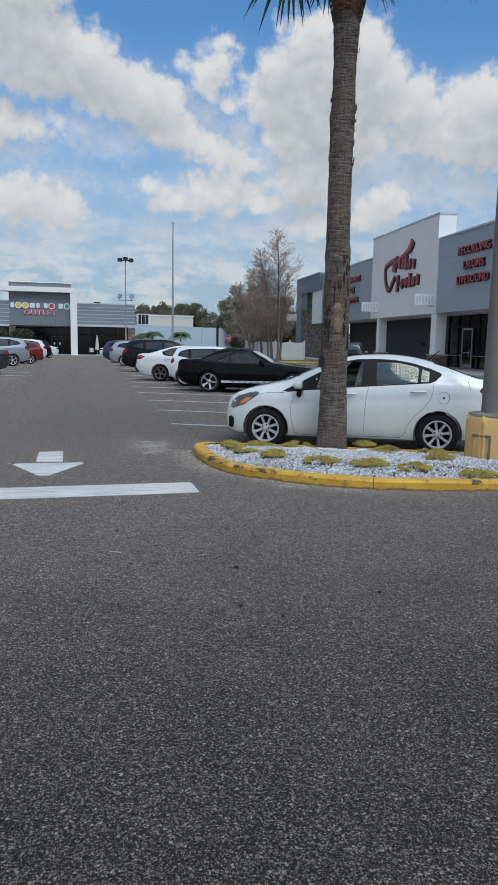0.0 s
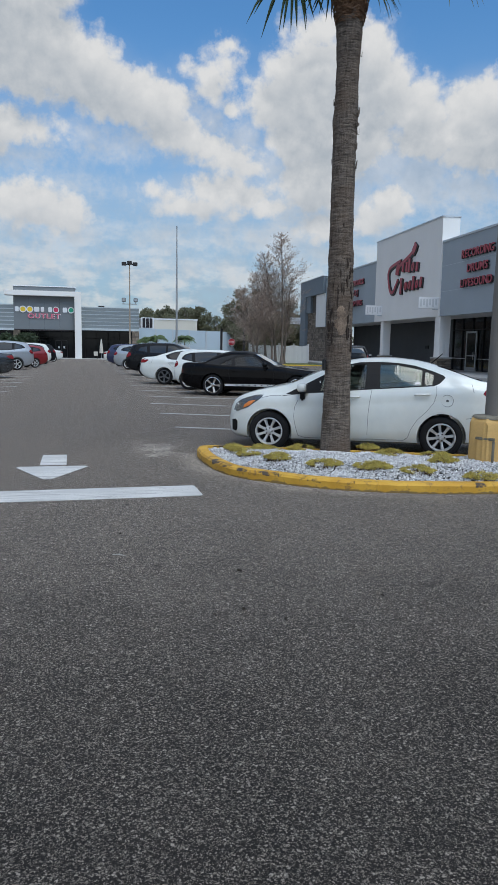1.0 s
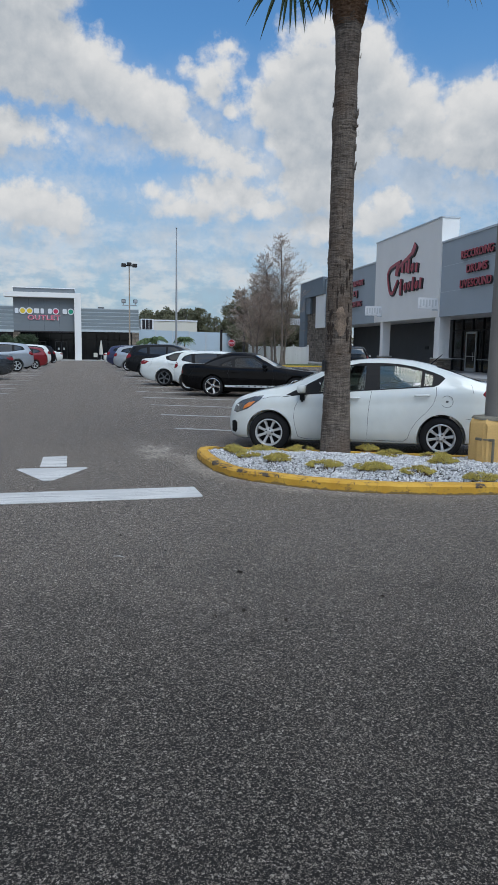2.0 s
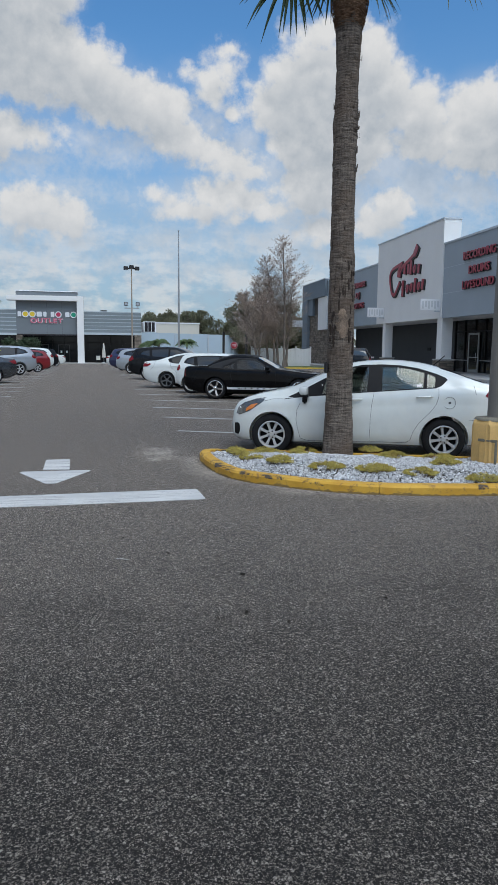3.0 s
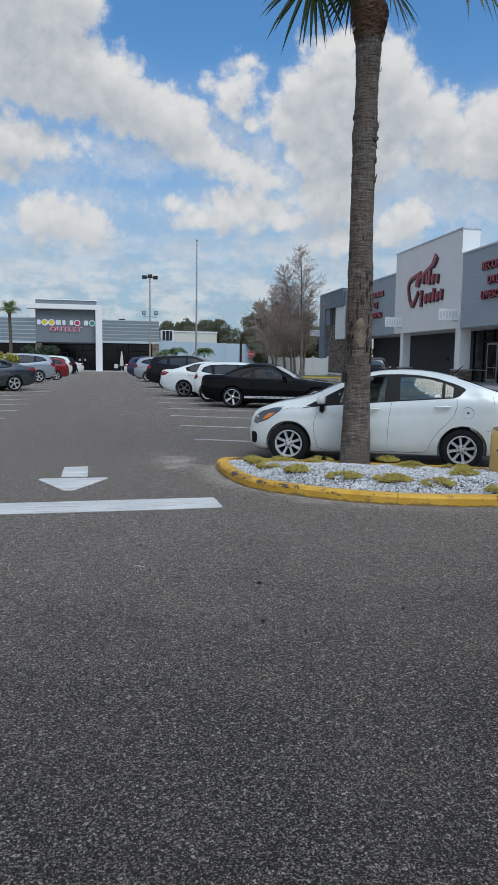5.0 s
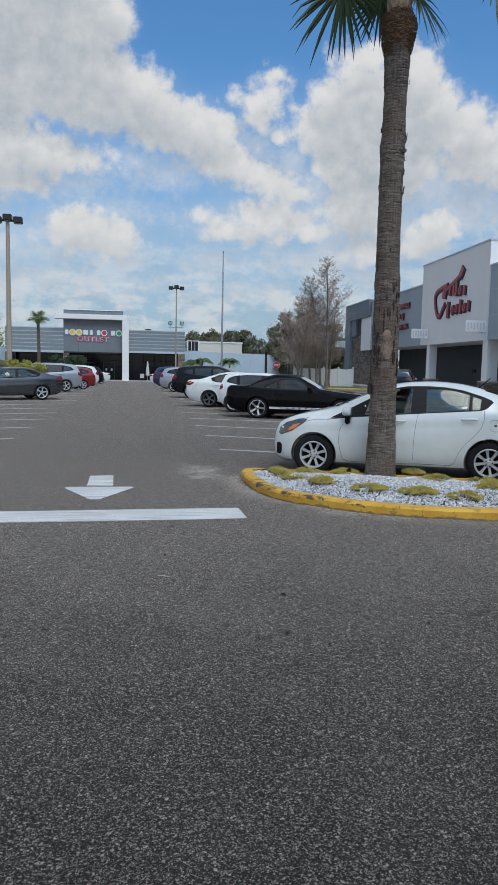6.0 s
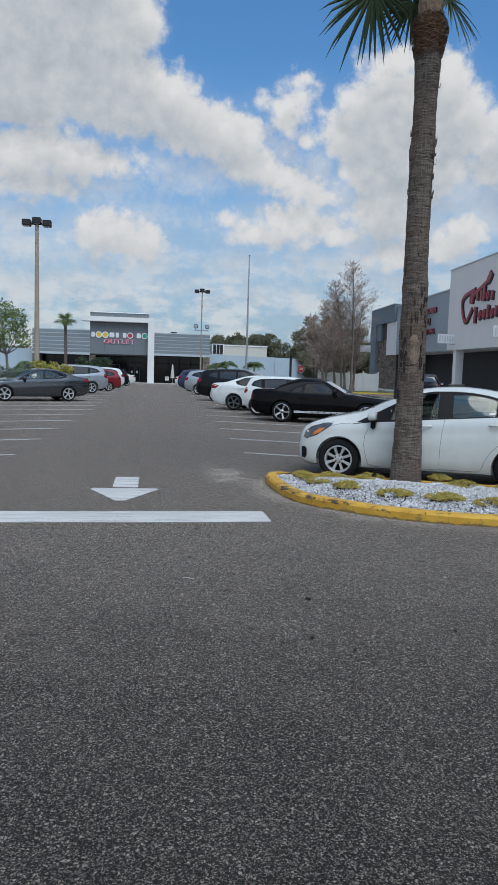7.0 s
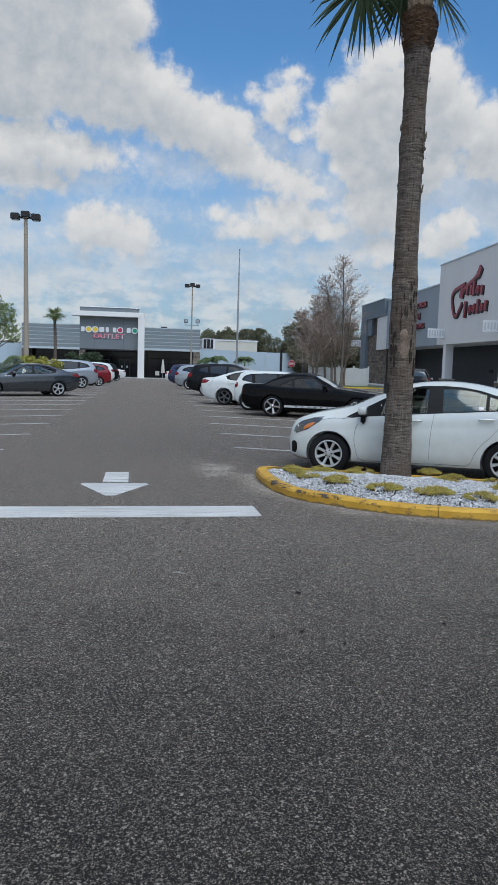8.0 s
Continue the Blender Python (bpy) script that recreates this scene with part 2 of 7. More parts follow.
# ---- materials ----
class Nodes:
    """Short hand for a material's nodes."""

    def __init__(self, name):
        self.m = bpy.data.materials.new(name)
        self.m.use_nodes = True
        self.t = self.m.node_tree
        self.p = self.t.nodes["Principled BSDF"]

    def put(self, socket, value):
        if isinstance(value, bpy.types.NodeSocket):
            self.t.links.new(value, socket)
        else:
            socket.default_value = value

    def coords(self, kind="Object"):
        return self.t.nodes.new("ShaderNodeTexCoord").outputs[kind]

    def mapped(self, scale):
        n = self.t.nodes.new("ShaderNodeMapping")
        self.put(n.inputs["Vector"], self.coords())
        n.inputs["Scale"].default_value = scale
        return n.outputs[0]

    def noise(self, scale, detail=4.0, rough=0.55, vector=None, warp=0.0):
        n = self.t.nodes.new("ShaderNodeTexNoise")
        self.put(n.inputs["Vector"], vector if vector is not None else self.coords())
        for key, value in (("Scale", scale), ("Detail", detail), ("Roughness", rough), ("Distortion", warp)):
            n.inputs[key].default_value = value
        return n.outputs["Fac"]

    def cells(self, scale, out="Distance", feature="F1", vector=None, rand=1.0):
        n = self.t.nodes.new("ShaderNodeTexVoronoi")
        n.feature = feature
        self.put(n.inputs["Vector"], vector if vector is not None else self.coords())
        n.inputs["Scale"].default_value = scale
        n.inputs["Randomness"].default_value = rand
        return n.outputs[out]

    def math(self, op, a, b=0.0, c=0.0):
        n = self.t.nodes.new("ShaderNodeMath")
        n.operation = op
        for i, v in enumerate((a, b, c)):
            self.put(n.inputs[i], v)
        return n.outputs[0]

    def step(self, value, a, b, lo=0.0, hi=1.0):
        n = self.t.nodes.new("ShaderNodeMapRange")
        n.interpolation_type = "SMOOTHSTEP"
        for i, v in enumerate((value, a, b, lo, hi)):
            self.put(n.inputs[i], v)
        return n.outputs[0]

    def mix(self, fac, a, b):
        n = self.t.nodes.new("ShaderNodeMix")
        n.data_type = "RGBA"
        for i, v in ((0, fac), (6, a), (7, b)):
            self.put(n.inputs[i], (*v, 1) if isinstance(v, tuple) and len(v) == 3 else v)
        return n.outputs[2]

    def rand(self, island=False):
        if island:
            return self.t.nodes.new("ShaderNodeNewGeometry").outputs["Random Per Island"]
        return self.t.nodes.new("ShaderNodeObjectInfo").outputs["Random"]

    def red(self, colour):
        n = self.t.nodes.new("ShaderNodeSeparateColor")
        self.put(n.inputs[0], colour)
        return n.outputs[0]

    def bump(self, height, strength=0.3, distance=0.01):
        n = self.t.nodes.new("ShaderNodeBump")
        n.inputs["Strength"].default_value = strength
        n.inputs["Distance"].default_value = distance
        self.put(n.inputs["Height"], height)
        self.put(self.p.inputs["Normal"], n.outputs[0])

    def set(self, **values):
        for key, value in values.items():
            key = key.replace("_", " ")
            s = self.p.inputs[key]
            self.put(s, (*value, 1) if isinstance(value, tuple) and len(value) == 3 else value)
        return self


def darker(c, k):
    return tuple(min(1.0, v * k) for v in c)


def plain(name, col, rough=0.6, metal=0.0, var=0.15, scale=2.0, fine=40.0, bump=0.15, depth=0.004, island=0.0, obj=0.0, spec=0.5, coat=0.0):
    """An everyday surface: a colour that drifts at two scales, uneven gloss and fine relief."""
    n = Nodes(name)
    big, small = n.noise(scale, 5), n.noise(fine, 4, 0.65)
    f = n.math("MULTIPLY_ADD", small, 0.45, n.math("MULTIPLY", big, 0.55))
    c = n.mix(n.step(f, 0.3, 0.7), darker(col, 1 - var), darker(col, 1 + var))
    if island or obj:
        c2 = n.mix(n.rand(bool(island)), darker(col, 1 - (island or obj)), darker(col, 1 + (island or obj)))
        c = n.mix(0.5, c, c2)
    n.set(Base_Color=c, Roughness=n.step(small, 0.2, 0.8, max(0.02, rough - 0.08), min(1, rough + 0.08)), Metallic=metal, Specular_IOR_Level=spec)
    if coat:
        n.set(Coat_Weight=coat, Coat_Roughness=0.04)
    if bump:
        n.bump(small, bump, depth)
    return n.m


def glass(name, tint, gloss=1.0):
    n = Nodes(name)
    t = n.t
    tr, gl, fr, mx = (t.nodes.new("ShaderNode" + k) for k in ("BsdfTransparent", "BsdfGlossy", "Fresnel", "MixShader"))
    tr.inputs[0].default_value = (*tint, 1)
    gl.inputs["Roughness"].default_value = 0.02
    fr.inputs[0].default_value = 1.5
    n.put(mx.inputs[0], n.math("MULTIPLY", fr.outputs[0], gloss))
    t.links.new(tr.outputs[0], mx.inputs[1])
    t.links.new(gl.outputs[0], mx.inputs[2])
    t.links.new(mx.outputs[0], t.nodes["Material Output"].inputs[0])
    t.nodes.remove(n.p)
    return n.m


def asphalt_material():
    n = Nodes("asphalt")

    def vec(op, a, b=None, c=None):
        node = n.t.nodes.new("ShaderNodeVectorMath")
        node.operation = op
        for i, v in enumerate((a, b, c)):
            if v is not None:
                n.put(node.inputs[i], v)
        return node.outputs["Value" if op in ("LENGTH", "DOT_PRODUCT") else "Vector"]

    at = n.coords()
    broad, mid, fine = n.noise(0.16, 4, 0.6), n.noise(1.3, 5, 0.6), n.noise(30, 5, 0.7)
    where = n.t.nodes.new("ShaderNodeSeparateXYZ")
    n.put(where.inputs[0], at)
    drift = n.math("MULTIPLY_ADD", broad, 0.6, n.math("MULTIPLY", mid, 0.4))
    # grazing brightness of the far lot painted into the colour, paler with distance
    far_pale = n.step(n.math("MULTIPLY_ADD", mid, 5.0, where.outputs[1]), 3.4, 13.0)
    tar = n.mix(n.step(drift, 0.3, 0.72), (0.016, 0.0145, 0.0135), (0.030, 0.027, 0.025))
    tar = n.mix(far_pale, tar, (0.115, 0.102, 0.094))
    # broken stone in three sizes, each chip of its own tone, with tar in the joints
    wobble = n.t.nodes.new("ShaderNodeTexNoise")
    n.put(wobble.inputs["Vector"], at)
    wobble.inputs["Scale"].default_value, wobble.inputs["Detail"].default_value = 120, 2
    warped = vec("MULTIPLY_ADD", wobble.outputs["Color"], (0.007, 0.007, 0.0), at)
    base, height = tar, None
    for scale, lo, hi, gap, grey in ((180, 0.46, 0.84, 0.10, (0.27, 0.255, 0.242)), (105, 0.56, 0.90, 0.10, (0.35, 0.332, 0.315)), (140, 0.82, 0.92, 0.12, (0.50, 0.48, 0.46)), (72, 0.86, 0.95, 0.14, (0.56, 0.54, 0.515))):
        edge_ = n.cells(scale, "Distance", "DISTANCE_TO_EDGE", warped)
        tone = n.red(n.cells(scale, "Color", vector=warped))
        stone = n.math("MULTIPLY", n.step(edge_, gap * 0.35, gap * 1.6), n.step(tone, lo, hi))
        stone = n.math("MULTIPLY", stone, n.step(fine, 0.24, 0.50, 0.6, 1.0))
        base = n.mix(stone, base, grey)
        height = n.math("MULTIPLY", stone, 1.0) if height is None else n.math("MULTIPLY_ADD", stone, 0.6, height)
    # clumps where stone shows and where tar has come up
    base = n.mix(n.math("MULTIPLY", n.step(n.noise(34, 4, 0.65), 0.50, 0.66), n.step(far_pale, 0.0, 0.5, 0.0, 0.80)), base, (0.235, 0.22, 0.207))
    base = n.mix(n.math("MULTIPLY", n.step(n.noise(110, 3, 0.7), 0.49, 0.58), 0.80), base, (0.009, 0.008, 0.007))
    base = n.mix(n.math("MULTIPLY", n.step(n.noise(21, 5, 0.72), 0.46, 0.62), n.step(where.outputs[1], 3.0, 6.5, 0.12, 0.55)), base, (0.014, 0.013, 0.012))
    spots = n.math("MULTIPLY", n.step(n.cells(2.2, "Distance"), 0.12, 0.05), n.step(n.noise(9, 3), 0.45, 0.6))
    base = n.mix(n.math("MULTIPLY", spots, 0.6), base, (0.012, 0.011, 0.011))
    # pale grit along the kerb and dusty streaks at the nose of the island
    near = None
    for p, q in (((1.42, 10.2), (1.55, 8.85)), ((1.55, 8.85), (2.30, 7.72)), ((2.30, 7.72), (3.60, 7.02)), ((3.60, 7.02), (6.0, 6.82))):
        run = (q[0] - p[0], q[1] - p[1], 0)
        size = run[0] ** 2 + run[1] ** 2
        from_p = vec("SUBTRACT", at, (*p, 0))
        along = n.math("MINIMUM", n.math("MAXIMUM", vec("DOT_PRODUCT", from_p, tuple(v / size for v in run)), 0.0), 1.0)
        foot = n.t.nodes.new("ShaderNodeVectorMath")
        foot.operation = "SCALE"
        foot.inputs[0].default_value = run
        n.put(foot.inputs["Scale"], along)
        d = vec("LENGTH", vec("SUBTRACT", from_p, foot.outputs[0]))
        near = d if near is None else n.math("MINIMUM", near, d)
    grit = n.math("MULTIPLY", n.step(n.math("MULTIPLY_ADD", n.noise(3.4, 6, 0.7), 0.9, near), 0.85, 0.38), n.step(n.noise(24, 5, 0.75), 0.40, 0.62))
    grit = n.math("MULTIPLY", grit, n.step(where.outputs[0], 4.2, 2.0, 0.25, 1.0))
    spot = vec("LENGTH", vec("MULTIPLY_ADD", at, (1.35, 0.55, 0), (-1.42, -5.95, 0)))
    streak = n.math("MULTIPLY", n.step(n.math("MULTIPLY_ADD", n.noise(3.0, 6, 0.75, n.mapped((1.0, 0.7, 1))), 2.4, spot), 1.85, 1.05), n.step(n.noise(20, 5, 0.75), 0.38, 0.58))
    base = n.mix(n.math("MULTIPLY", n.math("MAXIMUM", grit, streak), 0.85), base, (0.40, 0.387, 0.365))
    # near-to-far brightness put into the colour, plus pale wear at the stop line
    fading = n.step(n.math("MULTIPLY_ADD", mid, 1.6, where.outputs[1]), 2.6, 7.5, 0.60, 1.24)
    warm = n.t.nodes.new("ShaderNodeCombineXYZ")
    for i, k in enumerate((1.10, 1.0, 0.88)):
        n.put(warm.inputs[i], n.math("MULTIPLY", fading, k))
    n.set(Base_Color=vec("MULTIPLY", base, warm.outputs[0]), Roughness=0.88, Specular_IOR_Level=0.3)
    n.bump(n.math("MULTIPLY_ADD", fine, 0.7, height), 0.9, 0.006)
    return n.m


def road_paint(name, wear):
    n = Nodes(name)
    streak = n.noise(5, 6, 0.7, n.mapped((0.35, 7.0, 1)))
    grit = n.noise(60, 4, 0.7)
    f = n.math("MULTIPLY_ADD", grit, 0.5, n.math("MULTIPLY", streak, 0.5))
    c = n.mix(n.step(f, wear, wear - 0.12), (0.56, 0.55, 0.525), (0.09, 0.088, 0.085))
    lines = n.noise(2.0, 5, 0.65, n.mapped((0.5, 9.0, 1)), 0.3)
    c = n.mix(n.math("MULTIPLY", n.step(lines, 0.50, 0.40), 0.6), c, (0.19, 0.185, 0.18))
    c = n.mix(n.step(n.noise(2, 4), 0.35, 0.75), c, (0.44, 0.435, 0.42))
    n.set(Base_Color=c, Roughness=0.75)
    n.bump(grit, 0.6, 0.004)
    return n.m


def kerb_material():
    n = Nodes("yellow_kerb_paint")
    c = n.mix(n.step(n.noise(3.5, 5), 0.35, 0.7), (0.50, 0.265, 0.022), (0.60, 0.345, 0.04))
    c = n.mix(n.step(n.noise(11, 6, 0.7, warp=0.6), 0.53, 0.66), c, (0.27, 0.15, 0.035))
    sep = n.t.nodes.new("ShaderNodeSeparateXYZ")
    n.put(sep.inputs[0], n.coords())
    edge_wear = n.math("MULTIPLY", n.step(sep.outputs[2], 0.055, 0.095), n.step(sep.outputs[2], 0.119, 0.112))
    nose = n.step(sep.outputs[0], 3.3, 2.2)
    broken = n.math("MULTIPLY", edge_wear, n.math("MULTIPLY_ADD", nose, 0.070, 0.030))
    chips = n.step(n.math("ADD", broken, n.noise(3.2, 9, 0.74, n.mapped((1.0, 1.0, 2.2)), 0.5)), 0.61, 0.66)
    low = n.step(n.math("MULTIPLY_ADD", n.step(sep.outputs[2], 0.045, 0.0), 0.26, n.noise(7, 7, 0.72)), 0.60, 0.70)
    c = n.mix(n.math("MULTIPLY", low, 0.75), c, (0.085, 0.065, 0.042))
    c = n.mix(chips, c, (0.07, 0.05, 0.035))
    n.set(Base_Color=c, Roughness=0.7)
    n.bump(n.math("SUBTRACT", n.noise(45, 4), n.math("MULTIPLY", chips, 1.5)), 0.7, 0.010)
    return n.m


def trunk_material():
    n = Nodes("palm_trunk")
    rings = n.noise(9, 6, 0.7, n.mapped((0.55, 0.55, 4.5)), 0.4)
    up = n.noise(16, 6, 0.7, n.mapped((3.0, 3.0, 0.30)), 0.3)
    f = n.math("MULTIPLY_ADD", rings, 0.6, n.math("MULTIPLY", up, 0.4))
    c = n.mix(n.step(f, 0.33, 0.66), (0.034, 0.028, 0.024), (0.232, 0.190, 0.156))
    c = n.mix(n.math("MULTIPLY", n.step(n.noise(1.7, 4), 0.42, 0.70), 0.6), c, (0.125, 0.085, 0.060))
    sep = n.t.nodes.new("ShaderNodeSeparateXYZ")
    n.put(sep.inputs[0], n.coords())
    ring = n.math("SINE", n.math("MULTIPLY_ADD", sep.outputs[2], 165.0, n.math("MULTIPLY", n.noise(3.6, 5, 0.7), 38.0)))
    scar = n.math("MULTIPLY", n.step(ring, 0.45, 0.95), n.step(n.noise(8, 5, 0.7), 0.44, 0.64))
    c = n.mix(n.math("MULTIPLY", scar, 0.6), c, (0.018, 0.014, 0.012))
    n.set(Base_Color=c, Roughness=0.92, Specular_IOR_Level=0.2)
    n.bump(f, 0.9, 0.03)
    return n.m


def car_paint(name, col, metal=0.0, rough=0.32, coat=0.9):
    n = Nodes(name)
    dust = n.noise(3, 6, 0.6)
    c = n.mix(n.step(dust, 0.35, 0.8), col, tuple(v * 0.9 + 0.004 for v in col))
    n.set(Base_Color=c, Roughness=n.step(dust, 0.3, 0.8, rough, rough + 0.1), Metallic=metal, Coat_Weight=coat, Coat_Roughness=0.05, Specular_IOR_Level=0.06 if max(col) < 0.03 else 0.5)
    return n.m


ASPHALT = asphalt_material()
PAINT_WHITE, PAINT_THIN = road_paint("road_paint", 0.475), road_paint("worn_road_paint", 0.52)
KERB = kerb_material()
TRUNK = trunk_material()
SOIL = plain("dark_soil", (0.075, 0.068, 0.06), 0.95, var=0.3, bump=0.6, depth=0.02)
STONE_CHIP = plain("white_gravel", (0.50, 0.495, 0.49), 0.8, var=0.25, scale=14, island=0.85, bump=0.2)
STONE_ONE = plain("white_pebble", (0.50, 0.495, 0.49), 0.8, var=0.25, scale=14, obj=0.85, bump=0.2)
SEDUM = plain("yellow_sedum", (0.40, 0.325, 0.075), 0.7, var=0.45, scale=9, island=0.8, bump=0)
FROND = plain("palm_frond", (0.040, 0.066, 0.022), 0.55, var=0.25, scale=3, island=0.35, bump=0)
FIBRE = plain("palm_fibre", (0.15, 0.082, 0.045), 0.95, var=0.4, scale=7, fine=60, bump=0.8, depth=0.02, island=0.4)
BOOT = plain("palm_boot", (0.33, 0.225, 0.150), 0.9, var=0.45, scale=9, fine=50, bump=0.7, depth=0.02, island=0.3)
SPLIT = plain("dark_split_bark", (0.034, 0.022, 0.016), 0.95, var=0.4, scale=20, bump=0.4)
BARE = plain("bare_wood", (0.215, 0.155, 0.112), 0.9, var=0.55, scale=9, fine=50, bump=0.7, depth=0.02)
CONCRETE_POLE = plain("pole_concrete", (0.185, 0.172, 0.155), 0.85, var=0.15, scale=1.5, fine=90, bump=0.3)
YELLOW_BASE = plain("yellow_concrete", (0.62, 0.385, 0.135), 0.75, var=0.14, scale=2.5, fine=50, bump=0.3)
GRIME = plain("grimy_concrete", (0.16, 0.145, 0.11), 0.9, var=0.4, scale=6, bump=0.5)
DARK_METAL = plain("dark_bronze_metal", (0.035, 0.032, 0.032), 0.45, 0.6, var=0.1)
GREY_METAL = plain("galvanised_metal", (0.36, 0.37, 0.38), 0.45, 0.7, var=0.1)
LETTER_DARK = plain("dark_plastic", (0.012, 0.011, 0.011), 0.6, bump=0)
LENS = plain("lamp_lens", (0.30, 0.32, 0.34), 0.15, var=0.05, bump=0)

# ---- ground ----
LOT_FALL = 0.40


def ground_z(y):
    """The lot is level near the camera and falls a little towards the far shop."""
    return -LOT_FALL * min(1.0, max(0.0, (y - 42.0) / 50.0))


bm = bmesh.new()
xs, ys = (-2000, -60, 0, 60, 2000), (-400, -20, 20, 42, 92, 130, 400, 3000)
grid = [[bm.verts.new((x, y, ground_z(y))) for x in xs] for y in ys]
for a, b in zip(grid, grid[1:]):
    for k in range(len(xs) - 1):
        bm.faces.new((a[k], a[k + 1], b[k + 1], b[k]))
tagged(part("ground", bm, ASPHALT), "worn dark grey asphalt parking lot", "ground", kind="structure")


def painted(name, outline, material, label, group=""):
    bm = bmesh.new()
    slab(bm, [(x, y) for x, y in outline], 0.0, 0.005)
    for v in bm.verts:
        v.co.z += ground_z(v.co.y) - (0.002 if v.co.z < 0.003 else 0)
    return tagged(part(name, bm, material), label, "road marking", group, "structure")


def stripe(x0, y0, x1, y1, wide):
    d = Vector((x1 - x0, y1 - y0)).normalized()
    s = Vector((-d.y, d.x)) * wide / 2
    return [(x0 + s.x, y0 + s.y), (x0 - s.x, y0 - s.y), (x1 - s.x, y1 - s.y), (x1 + s.x, y1 + s.y)]


painted("stop_line", [(-7.5, 7.18), (0.70, 7.35), (1.20, 7.37), (1.22, 7.40), (1.20, 7.89), (1.17, 7.92), (-2.2, 7.84), (-7.5, 7.78)], PAINT_WHITE, "broad white stop line painted on the asphalt")
painted("lane_arrow_stem", [(-0.60, 9.52), (-0.26, 9.52), (-0.28, 10.40), (-0.61, 10.38)], PAINT_WHITE, "white arrow stem painted on the asphalt")
painted("lane_arrow_head", [(-0.50, 8.52), (-0.40, 8.52), (0.01, 9.36), (-0.02, 9.42), (-0.84, 9.42), (-0.88, 9.36)], PAINT_WHITE, "white arrow head painted on the asphalt")
for k in range(1, 22):
    y = 10.93 + 2.835 * k
    painted("stall_line", stripe(1.68, y, 6.4, y - 4.72 * 0.445, 0.10), PAINT_THIN, "thin worn white parking stall line", "stall lines")
for k in range(0, 20):
    y = 12.93 + 2.80 * k
    painted("stall_line", stripe(-2.54, y, -7.3, y - 4.76 * 0.50, 0.10), PAINT_THIN, "thin worn white parking stall line", "stall lines")


def palm_leafy(bm, at, turn, droop, size, rnd, leaflets=34, petiole=1.0, nod=0.0, roll=0.0):
    """One fan leaf: a stalk and folded blades round its end."""
    d = Vector((math.cos(turn) * math.cos(droop), math.sin(turn) * math.cos(droop), math.sin(droop)))
    p0, pts = Vector(at), []
    for k in range(6):
        t = k / 5
        pts.append(p0 + d * petiole * t - Vector((0, 0, 0.12 * petiole * t * t)))
    tube(bm, pts, [0.028 - 0.003 * k for k in range(6)], 4)
    hub = pts[-1]
    axis = (pts[-1] - pts[-2]).normalized()
    side = axis.cross(Vector((0, 0, 1))).normalized()
    axis = Matrix.Rotation(-nod, 3, side) @ axis
    side = Matrix.Rotation(roll, 3, axis) @ side
    up = side.cross(axis)
    for k in range(leaflets):
        a = radians(-150 + 300 * k / (leaflets - 1) + rnd.uniform(-3, 3))
        ln = size * (0.72 + 0.28 * math.cos(a * 0.55)) * rnd.uniform(0.9, 1.08)
        dirn = (axis * math.cos(a) + side * math.sin(a) + up * rnd.uniform(-0.10, 0.14)).normalized()
        across = up.cross(dirn).normalized()
        w = 0.032 * size / 0.9
        prev = None
        for j in range(5):
            t = (0.03, 0.3, 0.58, 0.82, 1.0)[j]
            sag = Vector((0, 0, -1)) * (0.20 * ln * t ** 2.6 * rnd.uniform(0.7, 1.3))
            c = hub + dirn * ln * t + sag
            ww = w * (0.55, 1.0, 0.8, 0.45, 0.04)[j]
            row = [bm.verts.new(c - across * ww), bm.verts.new(c + up * -ww * 0.5), bm.verts.new(c + across * ww)]
            if prev:
                bm.faces.new((prev[0], prev[1], row[1], row[0]))
                bm.faces.new((prev[1], prev[2], row[2], row[1]))
            prev = row


# ---- island with its kerb, gravel and plants ----
ISLAND = [(1.60, 10.28), (1.55, 9.55), (1.65, 8.73), (1.86, 8.25), (2.14, 7.96), (2.46, 7.65), (2.95, 7.35), (3.65, 7.12), (4.5, 6.98), (5.6, 6.92), (6.8, 7.02), (7.7, 7.35),
          (7.9, 7.75), (7.4, 8.2), (6.3, 8.68), (5.1, 9.17), (3.8, 9.72), (2.6, 10.20), (1.9, 10.42)]
edge = loop_through(ISLAND, 6)


def inset(loop, by):
    out = []
    c = len(loop)
    for i in range(c):
        d = (loop[(i + 1) % c] - loop[i - 1]).normalized()
        out.append(loop[i] + Vector((-d.y, d.x)) * by)
    return out


